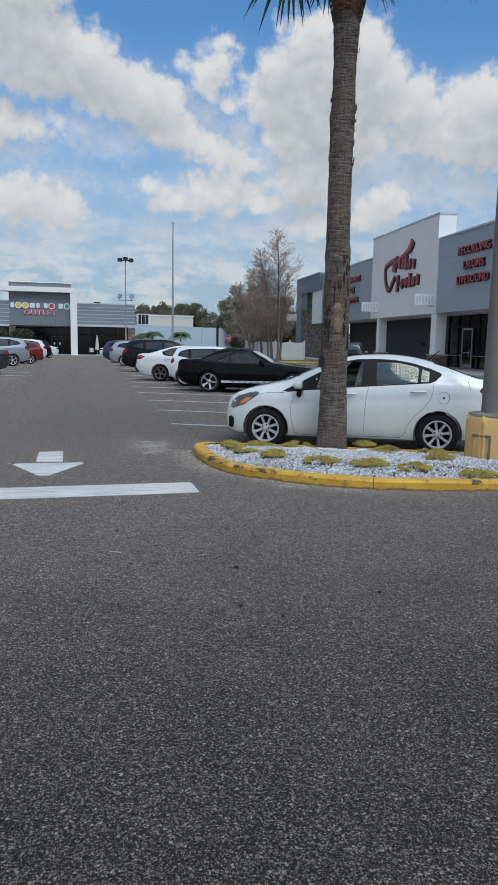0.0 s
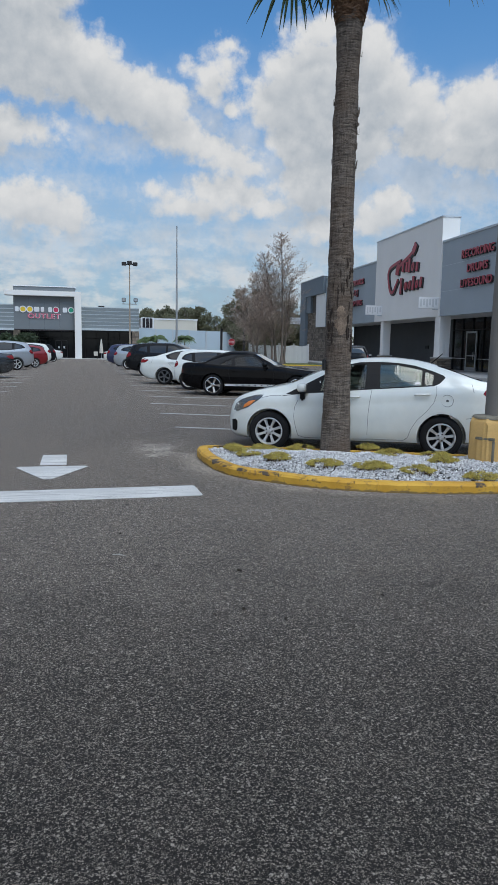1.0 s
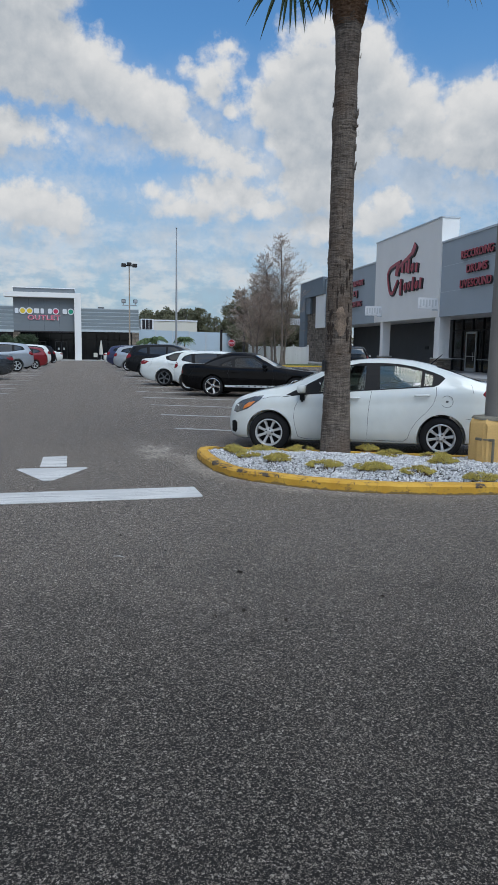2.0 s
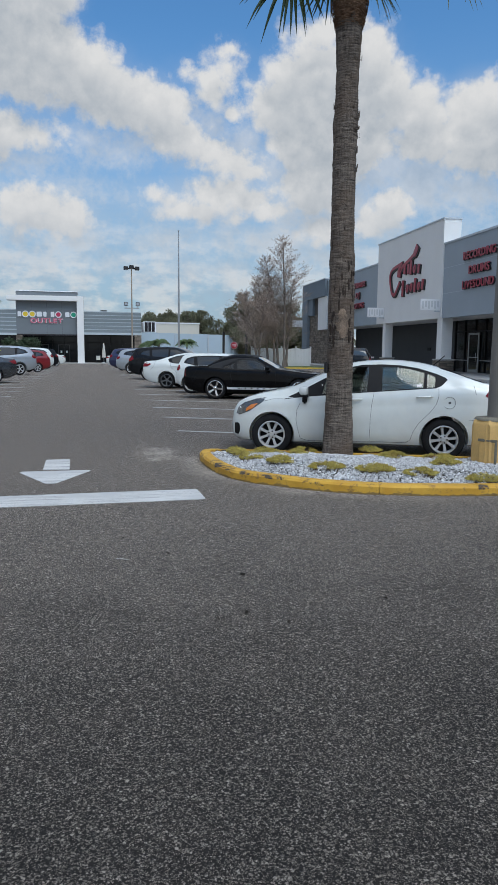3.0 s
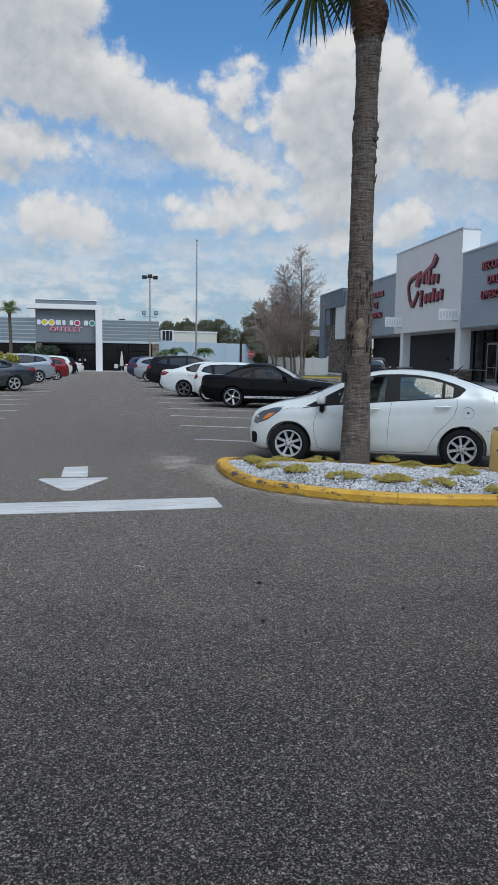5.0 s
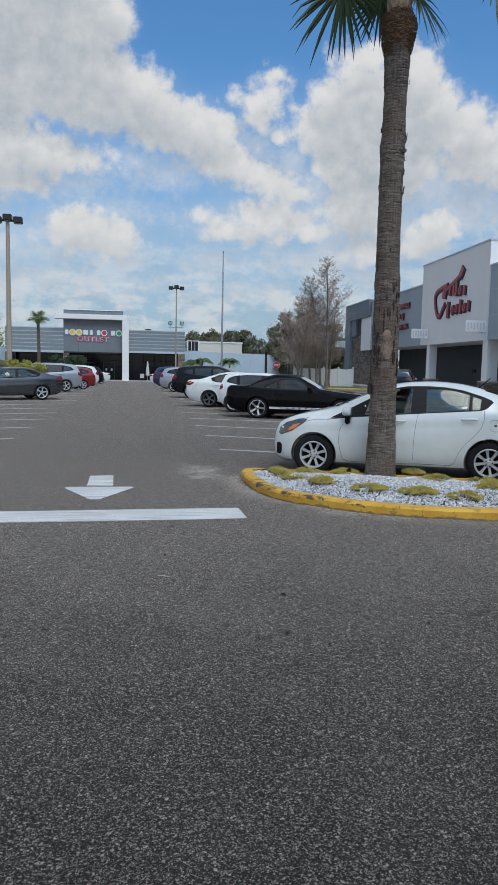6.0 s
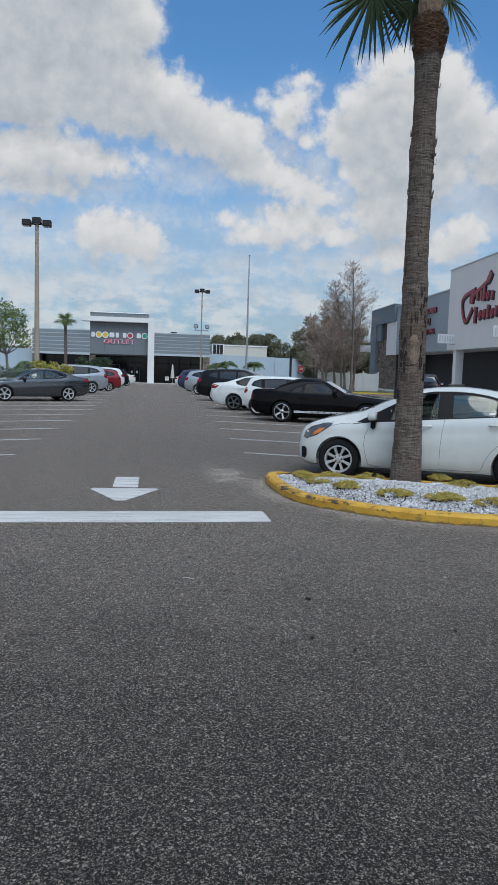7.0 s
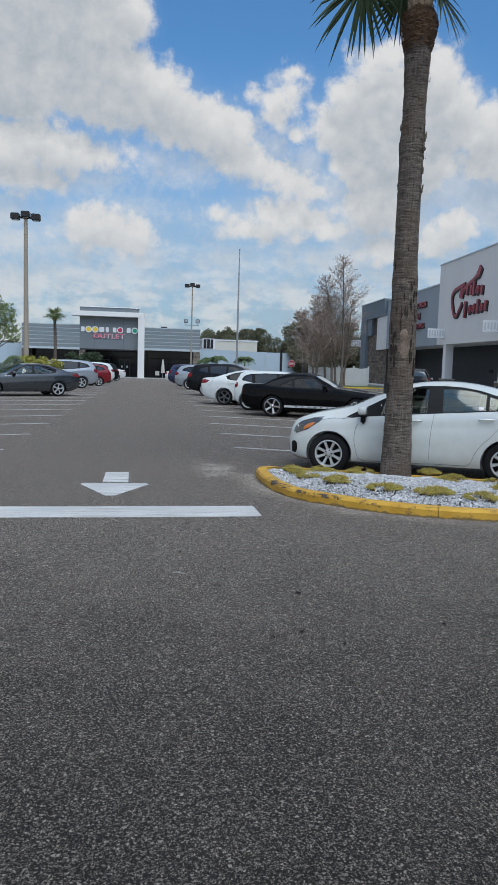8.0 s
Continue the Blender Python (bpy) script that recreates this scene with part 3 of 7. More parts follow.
area = sum(edge[i - 1].x * edge[i].y - edge[i].x * edge[i - 1].y for i in range(len(edge)))
sgn = 1 if area > 0 else -1
island = thing("planting_island", (0, 0, 0), "kerbed planting island with chipped yellow kerb on the parking lot", "traffic island")
outer, lip, inner = edge, inset(edge, 0.025 * sgn), inset(edge, 0.15 * sgn)
count = len(edge)
joints = list(range(0, count, 38)) + [count]
for a, b in zip(joints, joints[1:]):
    bm = bmesh.new()
    rings = []
    for i in range(a, b + 1):
        o_, l_, n_ = outer[i % count], lip[i % count], inner[i % count]
        f = 0.0
        if i == a or i == b:
            t = (outer[(i + 1) % count] - outer[i - 1]).normalized() * (0.003 if i == a else -0.003)
            o_, l_, n_ = o_ + t, l_ + t, n_ + t
        wob = 0.006 * noise.noise((o_.x * 3, o_.y * 3, 0))
        rings.append([bm.verts.new(p) for p in ((o_.x, o_.y, -0.02), (o_.x, o_.y, 0.088 + wob), (l_.x, l_.y, 0.113 + wob), (n_.x, n_.y, 0.117 + wob), (n_.x, n_.y, -0.02))])
    for p, q in zip(rings, rings[1:]):
        for k in range(5):
            bm.faces.new((p[k], q[k], q[(k + 1) % 5], p[(k + 1) % 5]))
    bm.faces.new(rings[0])
    bm.faces.new(rings[-1][::-1])
    bmesh.ops.recalc_face_normals(bm, faces=bm.faces)
    part("kerb_stone", bm, KERB, island, smooth=35)
bed = inset(edge, 0.155 * sgn)
mid = Vector((4.4, 8.55))


def inside(p, loop):
    hit = False
    for i in range(len(loop)):
        a, b = loop[i - 1], loop[i]
        if (a.y > p.y) != (b.y > p.y) and p.x < (b.x - a.x) * (p.y - a.y) / (b.y - a.y) + a.x:
            hit = not hit
    return hit


def bed_z(x, y):
    q = Vector((x, y))
    near = min((q - e).length for e in bed[::2])
    return 0.072 + 0.10 * min(1.0, near / 0.7) ** 0.8 + 0.012 * noise.noise((x * 2.3, y * 2.3, 4))


bm = bmesh.new()
rim = [bm.verts.new((p.x, p.y, 0.065)) for p in bed]
rows = [rim]
for k in (0.8, 0.55, 0.3, 0.1):
    rows.append([bm.verts.new((mid.x + (p.x - mid.x) * k, mid.y + (p.y - mid.y) * k, bed_z(mid.x + (p.x - mid.x) * k, mid.y + (p.y - mid.y) * k) - 0.012)) for p in bed])
for a, b in zip(rows, rows[1:]):
    for k in range(count):
        bm.faces.new((a[k], a[(k + 1) % count], b[(k + 1) % count], b[k]))
bm.faces.new(rows[-1])
part("soil", bm, SOIL, island, "grey soil under the gravel")


def pebble(rnd, size):
    """Corners and faces of one angular chip."""
    t = (1 + 5 ** 0.5) / 2
    vs = [(-1, t, 0), (1, t, 0), (-1, -t, 0), (1, -t, 0), (0, -1, t), (0, 1, t), (0, -1, -t), (0, 1, -t), (t, 0, -1), (t, 0, 1), (-t, 0, -1), (-t, 0, 1)]
    rot = Euler((rnd.uniform(0, 6), rnd.uniform(0, 6), rnd.uniform(0, 6))).to_matrix()
    sc = Vector((rnd.uniform(0.7, 1.3), rnd.uniform(0.6, 1.0), rnd.uniform(0.45, 0.8))) * size / 3.6
    rot2 = Euler((rnd.uniform(-0.5, 0.5), rnd.uniform(-0.5, 0.5), rnd.uniform(0, 6))).to_matrix()
    out = []
    for v in vs:
        p = rot @ Vector(v) * rnd.uniform(0.82, 1.12)
        out.append(rot2 @ Vector((p.x * sc.x, p.y * sc.y, p.z * sc.z)))
    return out


ICO = ((0, 11, 5), (0, 5, 1), (0, 1, 7), (0, 7, 10), (0, 10, 11), (1, 5, 9), (5, 11, 4), (11, 10, 2), (10, 7, 6), (7, 1, 8),
       (3, 9, 4), (3, 4, 2), (3, 2, 6), (3, 6, 8), (3, 8, 9), (4, 9, 5), (2, 4, 11), (6, 2, 10), (8, 6, 7), (9, 8, 1))
verts, faces = [], []
rnd = random.Random(11)
shapes = [pebble(rnd, 1.0) for _ in range(40)]
spots = []
while len(spots) < 30000:
    p = Vector((rnd.uniform(1.5, 8.0), rnd.uniform(6.9, 10.5)))
    if inside(p, bed):
        spots.append(p)
spots.sort(key=lambda p: (p - Vector((2.9, 7.7))).length)
chips = []
for v in shapes[:12]:
    me = bpy.data.meshes.new("pebble")
    me.from_pydata([tuple(q) for q in v], [], ICO)
    me.materials.append(STONE_ONE)
    chips.append(me)
for p in spots[:300]:
    ob = new("pebble", rnd.choice(chips))
    ob.parent = island
    s = rnd.uniform(0.018, 0.034)
    ob.location, ob.scale, ob.rotation_euler = (p.x, p.y, bed_z(p.x, p.y) + rnd.uniform(0.0, 0.012)), (s, s, s), (0, 0, rnd.uniform(0, 6))
for p in spots[300:]:
    s = rnd.uniform(0.014, 0.031)
    z = bed_z(p.x, p.y) + rnd.uniform(-0.006, 0.012)
    base = len(verts)
    c, sn = math.cos(p.x * 91), math.sin(p.x * 91)
    for v in rnd.choice(shapes):
        verts.append((p.x + s * (v.x * c - v.y * sn), p.y + s * (v.x * sn + v.y * c), z + s * v.z))
    faces.extend((base + a, base + b, base + d) for a, b, d in ICO)
me = bpy.data.meshes.new("gravel")
me.from_pydata(verts, [], faces)
tagged(part_of("gravel", me, STONE_CHIP, island, "loose white and grey gravel chips"), kind="stuff")


def sedum(x, y, wide, deep, seed):
    rnd = random.Random(seed)
    z = bed_z(x, y)
    plant = thing("ground_cover_plant", (x, y, z), "low yellow-green succulent clump growing in white gravel", "plant", "low plants in the gravel")
    bm = bmesh.new()
    stems = bmesh.new()
    for k in range(int(640 * wide * deep / 0.12)):
        r, a = rnd.random() ** 0.5, rnd.uniform(0, 6.283)
        px, py = wide / 2 * r * math.cos(a), deep / 2 * r * math.sin(a)
        if noise.noise((x + px * 6, y + py * 6, seed)) < -0.14:
            continue
        h = 0.072 * (1 - 0.6 * r * r) * rnd.uniform(0.5, 1.3)
        lean = Vector((px * 0.9 + rnd.uniform(-0.05, 0.05), py * 0.9 + rnd.uniform(-0.05, 0.05), 0.10)).normalized()
        tip = Vector((px, py, 0)) + lean * h
        if k % 3 == 0:
            tube(stems, [(px, py, -0.02), tip], [0.003, 0.002], 3)
        for j in range(4):
            d = Vector((rnd.uniform(-1, 1), rnd.uniform(-1, 1), rnd.uniform(0.1, 1.2))).normalized()
            u = d.orthogonal().normalized() * 0.0055
            w = d.cross(u).normalized() * 0.004
            ln = rnd.uniform(0.016, 0.03)
            c = [bm.verts.new(tip), bm.verts.new(tip + d * ln * 0.6 + u), bm.verts.new(tip + d * ln), bm.verts.new(tip + d * ln * 0.6 - u), bm.verts.new(tip + d * ln * 0.6 + w)]
            for f in ((0, 1, 4), (1, 2, 4), (2, 3, 4), (3, 0, 4), (0, 3, 2, 1)):
                bm.faces.new([c[i] for i in f])
    tagged(part("leaves", bm, SEDUM, plant), kind="stuff")
    tagged(part("stem_mat", stems, FIBRE, plant, "thin brown stems"), kind="stuff")


for k, (x, y, wide, deep) in enumerate([(2.04, 9.80, 0.26, 0.26), (2.05, 9.52, 0.22, 0.24), (2.12, 9.16, 0.32, 0.22), (2.43, 9.66, 0.44, 0.28), (2.82, 9.55, 0.42, 0.26), (3.06, 9.86, 0.40, 0.24),
                                        (2.41, 8.73, 0.36, 0.36), (2.87, 8.22, 0.46, 0.36), (4.02, 9.66, 0.34, 0.26), (3.39, 7.95, 0.50, 0.40), (4.03, 8.86, 0.44, 0.36), (3.86, 7.68, 0.42, 0.36),
                                        (4.56, 8.60, 0.44, 0.34), (4.43, 8.12, 0.42, 0.26), (4.50, 7.33, 0.46, 0.34), (5.5, 7.5, 0.5, 0.4), (6.1, 8.1, 0.5, 0.4), (6.6, 7.5, 0.5, 0.4)]):
    sedum(x, y, wide * 0.88, deep * 0.9, k)


# ---- tall palm ----
PALM = Vector((3.505, 9.62, 0.17))


def big_palm():
    palm = thing("palm_tree", PALM, "tall palm with rough grey-brown trunk and green fan leaves", "palm tree")
    bm = bmesh.new()
    rows, segs = 620, 40
    top = 5.98
    prev = None
    for i in range(rows + 1):
        z = -0.15 + (top + 0.15) * i / rows
        r = curve([(-0.15, 0.225), (0.1, 0.212), (0.6, 0.192), (1.2, 0.178), (1.8, 0.182), (2.4, 0.170), (3.4, 0.155), (4.1, 0.157), (4.5, 0.160), (5.1, 0.148), (5.6, 0.166), (5.98, 0.174)], z)
        cx, cy = -0.010 * min(1.0, max(0.0, z)) + 0.010 * math.sin(z * 1.3), 0.012 * math.sin(z * 0.9 + 1)
        turns = z * (19 + 0.9 * z) + 0.7 * noise.noise((z * 2, 0, 7))
        ring = []
        for k in range(segs):
            a = 2 * math.pi * k / segs
            q = (math.cos(a) * 1.6, math.sin(a) * 1.6, z)
            step = (turns + 1.1 * noise.noise((q[0] * 1.3, q[1] * 1.3, z * 1.7))) % 1.0
            d = (0.007 + 0.008 * max(0.0, z - 4.7)) * (step ** 2) + 0.010 * noise.noise((q[0] * 2.5, q[1] * 2.5, z * 9)) + 0.006 * noise.noise((q[0] * 9, q[1] * 9, z * 2))
            rough = max(0.0, 1 - abs(z - 2.25) / 0.8) + max(0.0, 1 - abs(z - 4.45) / 0.45) * 0.9
            d += rough * 0.022 * noise.noise((q[0] * 5, q[1] * 5, z * 5))
            ring.append(bm.verts.new((cx + (r + d) * math.cos(a), cy + (r + d) * math.sin(a), z)))
        if prev:
            for k in range(segs):
                bm.faces.new((prev[k], prev[(k + 1) % segs], ring[(k + 1) % segs], ring[k]))
        prev = ring
    bm.faces.new(prev)
    part("trunk", bm, TRUNK, palm, smooth=60)
    # a bare patch where the bark is gone, facing the lane
    bm = bmesh.new()
    patch = []
    face = math.atan2(-PALM.y, -PALM.x) + 0.10
    for i in range(15):
        z = 1.60 + 0.40 * i / 14
        wide = 0.62 * math.sin(math.pi * (i + 0.5) / 15) ** 0.5 * (0.95 + 0.25 * noise.noise((z * 9, 3, 5)))
        row = []
        for k in range(9):
            a = face + 0.12 * noise.noise((z * 5, 1, 8)) + wide * (k / 4 - 1) * (1 + 0.4 * noise.noise((z * 9, k, 2)))
            r = 0.199 + 0.006 * noise.noise((a * 6, z * 6, 1)) - 0.018 * (abs(k - 4) / 4) ** 3
            row.append(bm.verts.new((0.004 + r * math.cos(a), 0.01 + r * math.sin(a), z)))
        patch.append(row)
    for a, b in zip(patch, patch[1:]):
        for k in range(8):
            bm.faces.new((a[k], a[k + 1], b[k + 1], b[k]))
    part("bare_patch", bm, BARE, palm, "pale bare patch in the bark", smooth=60)
    # loose bark flakes standing off the trunk
    rnd = random.Random(5)
    for k in range(64):
        bm = bmesh.new()
        a, z = rnd.uniform(0, 6.283), rnd.choice((rnd.gauss(2.4, 0.35), rnd.gauss(4.45, 0.22), rnd.gauss(4.45, 0.25), rnd.uniform(1.0, 5.6)))
        r = 0.168
        c, u = Vector((r * math.cos(a), r * math.sin(a), z)), Vector((math.cos(a), math.sin(a), 0))
        s = Vector((-u.y, u.x, 0)) * rnd.uniform(0.012, 0.03)
        h = Vector((0, 0, rnd.uniform(0.03, 0.10)))
        vs = [bm.verts.new(p) for p in (c - s, c + s, c + s * 0.5 + h + u * 0.018, c - s * 0.6 + h * 0.9 + u * 0.014, c - s + u * 0.012, c + s + u * 0.012)]
        bm.faces.new(vs[:4])
        bm.faces.new((vs[4], vs[3], vs[2], vs[5]))
        bm.faces.new((vs[0], vs[4], vs[5], vs[1]))
        part("bark_flake", bm, TRUNK, palm)
    # dark splits round the bare patch and in the torn bark above it
    for k in range(46):
        bm = bmesh.new()
        a, z = face + rnd.uniform(-1.1, 1.1), rnd.choice((rnd.gauss(2.35, 0.28), rnd.uniform(1.45, 2.1)))
        if abs(a - face) < 0.45 and 1.58 < z < 2.02:
            a = face + math.copysign(rnd.uniform(0.5, 0.8), a - face)
        tall, wide = rnd.uniform(0.05, 0.17), rnd.uniform(0.006, 0.016)
        rows_ = []
        for j in range(6):
            t = j / 5
            w = wide * math.sin(math.pi * (0.08 + 0.84 * t)) * rnd.uniform(0.6, 1.3)
            aa = a + 0.05 * noise.noise((z * 9 + t * 4, a, 3))
            rr = curve([(1.2, 0.178), (1.8, 0.182), (2.4, 0.170), (3.4, 0.155)], z) + 0.020
            u = Vector((math.cos(aa), math.sin(aa), 0))
            side = Vector((-u.y, u.x, 0))
            c = Vector((0, 0.01, z + tall * (t - 0.5))) + u * rr
            rows_.append([bm.verts.new(c - side * w - u * 0.03), bm.verts.new(c - side * w), bm.verts.new(c + side * w), bm.verts.new(c + side * w - u * 0.03)])
        for p, q in zip(rows_, rows_[1:]):
            for j in range(3):
                bm.faces.new((p[j], p[j + 1], q[j + 1], q[j]))
        part("bark_split", bm, SPLIT, palm)
    # small dark block added at the trunk's left edge
    part("trunk_nub", boxed(-0.235, -0.19, -0.03, 0.03, 1.10, 1.26, bevel=0.01), LETTER_DARK, palm, "small dark nub on the trunk")
    # fibrous collar and cut leaf bases under the crown
    bm = bmesh.new()
    lathe(bm, [(0.165, 5.74), (0.188, 5.83), (0.214, 5.93), (0.222, 6.03), (0.206, 6.13), (0.15, 6.20)], 32)
    bmesh.ops.subdivide_edges(bm, edges=bm.edges, cuts=3, use_grid_fill=True)
    for v in bm.verts:
        v.co += Vector((v.co.x, v.co.y, 0)).normalized() * (0.030 * noise.noise(v.co * 14) + 0.022 * noise.noise(Vector((v.co.x * 30, v.co.y * 30, v.co.z * 60)))) + Vector((0, 0, 0.02 * noise.noise(v.co * 9)))
    part("fibre_collar", bm, FIBRE, palm, "brown fibre collar", smooth=60)
    bm = bmesh.new()
    for k in range(700):
        a, z = rnd.uniform(0, 6.283), rnd.uniform(5.70, 6.22)
        r = curve([(5.70, 0.178), (5.83, 0.200), (5.93, 0.226), (6.03, 0.232), (6.13, 0.215), (6.22, 0.160)], z) + rnd.uniform(-0.004, 0.012)
        u = Vector((math.cos(a), math.sin(a), 0))
        d = (Vector((-u.y, u.x, 0)) * rnd.choice((-1, 1)) + Vector((0, 0, rnd.uniform(-0.7, 0.5)))).normalized() * rnd.uniform(0.03, 0.07)
        c = u * r + Vector((0, 0, z))
        tube(bm, [c - d, c + u * rnd.uniform(0.004, 0.016), c + d], [0.004, 0.005, 0.0015], 3)
    tagged(part("fibre_fringe", bm, FIBRE, palm, "torn brown fibre"), kind="stuff")
    for k in range(60):
        ring, j = divmod(k, 10)
        a = 2 * math.pi * (j + 0.5 * (ring % 2)) / 10
        z = 6.20 + 0.085 * ring
        u = Vector((math.cos(a), math.sin(a), 0))
        s = Vector((-u.y, u.x, 0))
        bm = bmesh.new()
        tubep = [(0.085 * u + Vector((0, 0, z - 0.08)), 0.058), (0.112 * u + Vector((0, 0, z + 0.0)), 0.052), (0.138 * u + Vector((0, 0, z + 0.08)), 0.034), (0.152 * u + Vector((0, 0, z + 0.11)), 0.014)]
        tube(bm, [p for p, _ in tubep], [r for _, r in tubep], 6)
        part("leaf_base", bm, BOOT, palm)
    rnd = random.Random(9)
    # direction (degrees from +x), rise of the stalk, blade length, stalk, height, nod and roll of the blades
    leaves = [(184, -17, 0.86, 0.72, 6.76, 0, 66), (28, 2, 0.66, 0.24, 6.58, 10, 64), (-6, 6, 0.85, 1.2, 6.84, 30, 60), (148, -25, 0.56, 0.14, 6.55, 15, 60), (150, 40, 0.9, 0.9, 6.84, 20, 20)]
    leaves += [(k * 47 + rnd.uniform(-12, 12), rnd.uniform(38, 80), rnd.uniform(0.85, 1.0), rnd.uniform(0.9, 1.2), 6.84, 0, 0) for k in range(14)]
    for turn, rise, size, stalk, z, nod, roll in leaves:
        bm = bmesh.new()
        a = radians(turn)
        palm_leafy(bm, (0.12 * math.cos(a), 0.12 * math.sin(a), z), a, radians(rise), size, rnd, 38, stalk, radians(nod), radians(roll))
        part("fan_leaf", bm, FROND, palm)


big_palm()


# ---- light pole of the lot, close by, on its yellow base ----
def near_pole():
    x, y = 5.28, 8.32
    pole = thing("light_pole", (x, y, 0.14), "grey concrete light pole on a yellow painted concrete base", "lamp post")
    bm = lathe(bmesh.new(), [(0.375, -0.12), (0.375, 0.50), (0.355, 0.56), (0.33, 0.585)], 8)
    bmesh.ops.rotate(bm, verts=bm.verts, matrix=Matrix.Rotation(radians(22.5 + 12), 3, "Z"))
    bmesh.ops.bevel(bm, geom=[e for e in bm.edges if abs(e.verts[0].co.z - e.verts[1].co.z) > 0.3], offset=0.03, segments=3, affect="EDGES")
    part("base", bm, YELLOW_BASE, pole, "yellow painted concrete base", smooth=30)
    part("base_cap", lathe(bmesh.new(), [(0.335, 0.575), (0.32, 0.60), (0.2, 0.615)], 24), GRIME, pole, "grimy mortar cap", smooth=30)
    m = Matrix.Rotation(math.atan2(-y, -x) - 0.42, 4, "Z")
    for name, b in (("recess", (0.335, 0.352, -0.11, 0.11, 0.02, 0.31)), ("recess_lip", (0.335, 0.362, -0.13, 0.13, 0.31, 0.345)), ("recess_lip", (0.335, 0.362, 0.10, 0.13, 0.0, 0.31))):
        part(name, boxed(*b, bevel=0.006, m=m), YELLOW_BASE if name == "recess" else GRIME, pole)
    part("shaft", lathe(bmesh.new(), [(0.172, 0.55), (0.150, 3.0), (0.118, 7.5), (0.10, 9.6)], 12), CONCRETE_POLE, pole, smooth=40)
    head = part("lamp_head", boxed(-0.5, 0.5, -0.22, 0.22, 9.6, 9.82, bevel=0.03), DARK_METAL, pole)
    part("lens", boxed(-0.4, 0.4, -0.17, 0.17, 9.585, 9.602), LENS, head)


near_pole()


# ---- cars ----
TYRE = plain("tyre_rubber", (0.012, 0.012, 0.013), 0.9, var=0.25, scale=8, bump=0.2, spec=0.25)
ALLOY = plain("silver_alloy", (0.56, 0.565, 0.57), 0.34, 0.4, var=0.06, bump=0)
CHROME = plain("chrome", (0.72, 0.73, 0.74), 0.10, 1.0, var=0.04, bump=0)
ALLOY_DARK = plain("dark_alloy", (0.16, 0.165, 0.175), 0.35, 0.7, var=0.08, bump=0)
BLACK_TRIM = plain("black_trim", (0.006, 0.006, 0.007), 0.5, var=0.2, bump=0, spec=0.2)
DARK_IN = plain("dark_interior", (0.010, 0.010, 0.011), 0.9, var=0.2, bump=0, spec=0.2)
CLOTH = plain("grey_seat_cloth", (0.085, 0.085, 0.088), 0.9, var=0.2, bump=0.2)
CAR_GLASS = glass("car_glass", (0.60, 0.66, 0.64), 1.1)
DARK_GLASS = glass("dark_car_glass", (0.26, 0.29, 0.30), 1.2)
REAR_GLASS = glass("rear_car_glass", (0.06, 0.075, 0.085), 0.45)
SHIELD_GLASS = glass("windscreen_glass", (0.30, 0.38, 0.44), 2.6)
TINTED = plain("tinted_glass", (0.012, 0.015, 0.017), 0.05, var=0.1, bump=0, spec=0.8)
LAMP_CLEAR = plain("headlamp_lens", (0.10, 0.10, 0.10), 0.10, 0.5, var=0.6, scale=14, bump=0, coat=1.0)
LAMP_AMBER = plain("amber_lens", (0.72, 0.20, 0.03), 0.15, var=0.15, bump=0, coat=1.0)
LAMP_RED = plain("red_lens", (0.17, 0.004, 0.007), 0.15, var=0.2, bump=0, spec=0.3, coat=0.15)
SEAM = plain("panel_gap", (0.085, 0.088, 0.090), 0.8, bump=0)
SOFT_TOP = plain("black_canvas_top", (0.014, 0.014, 0.015), 0.9, var=0.2, fine=300, bump=0.4)
WHITE_TRIM = plain("white_decal", (0.62, 0.63, 0.64), 0.4, var=0.06, bump=0)

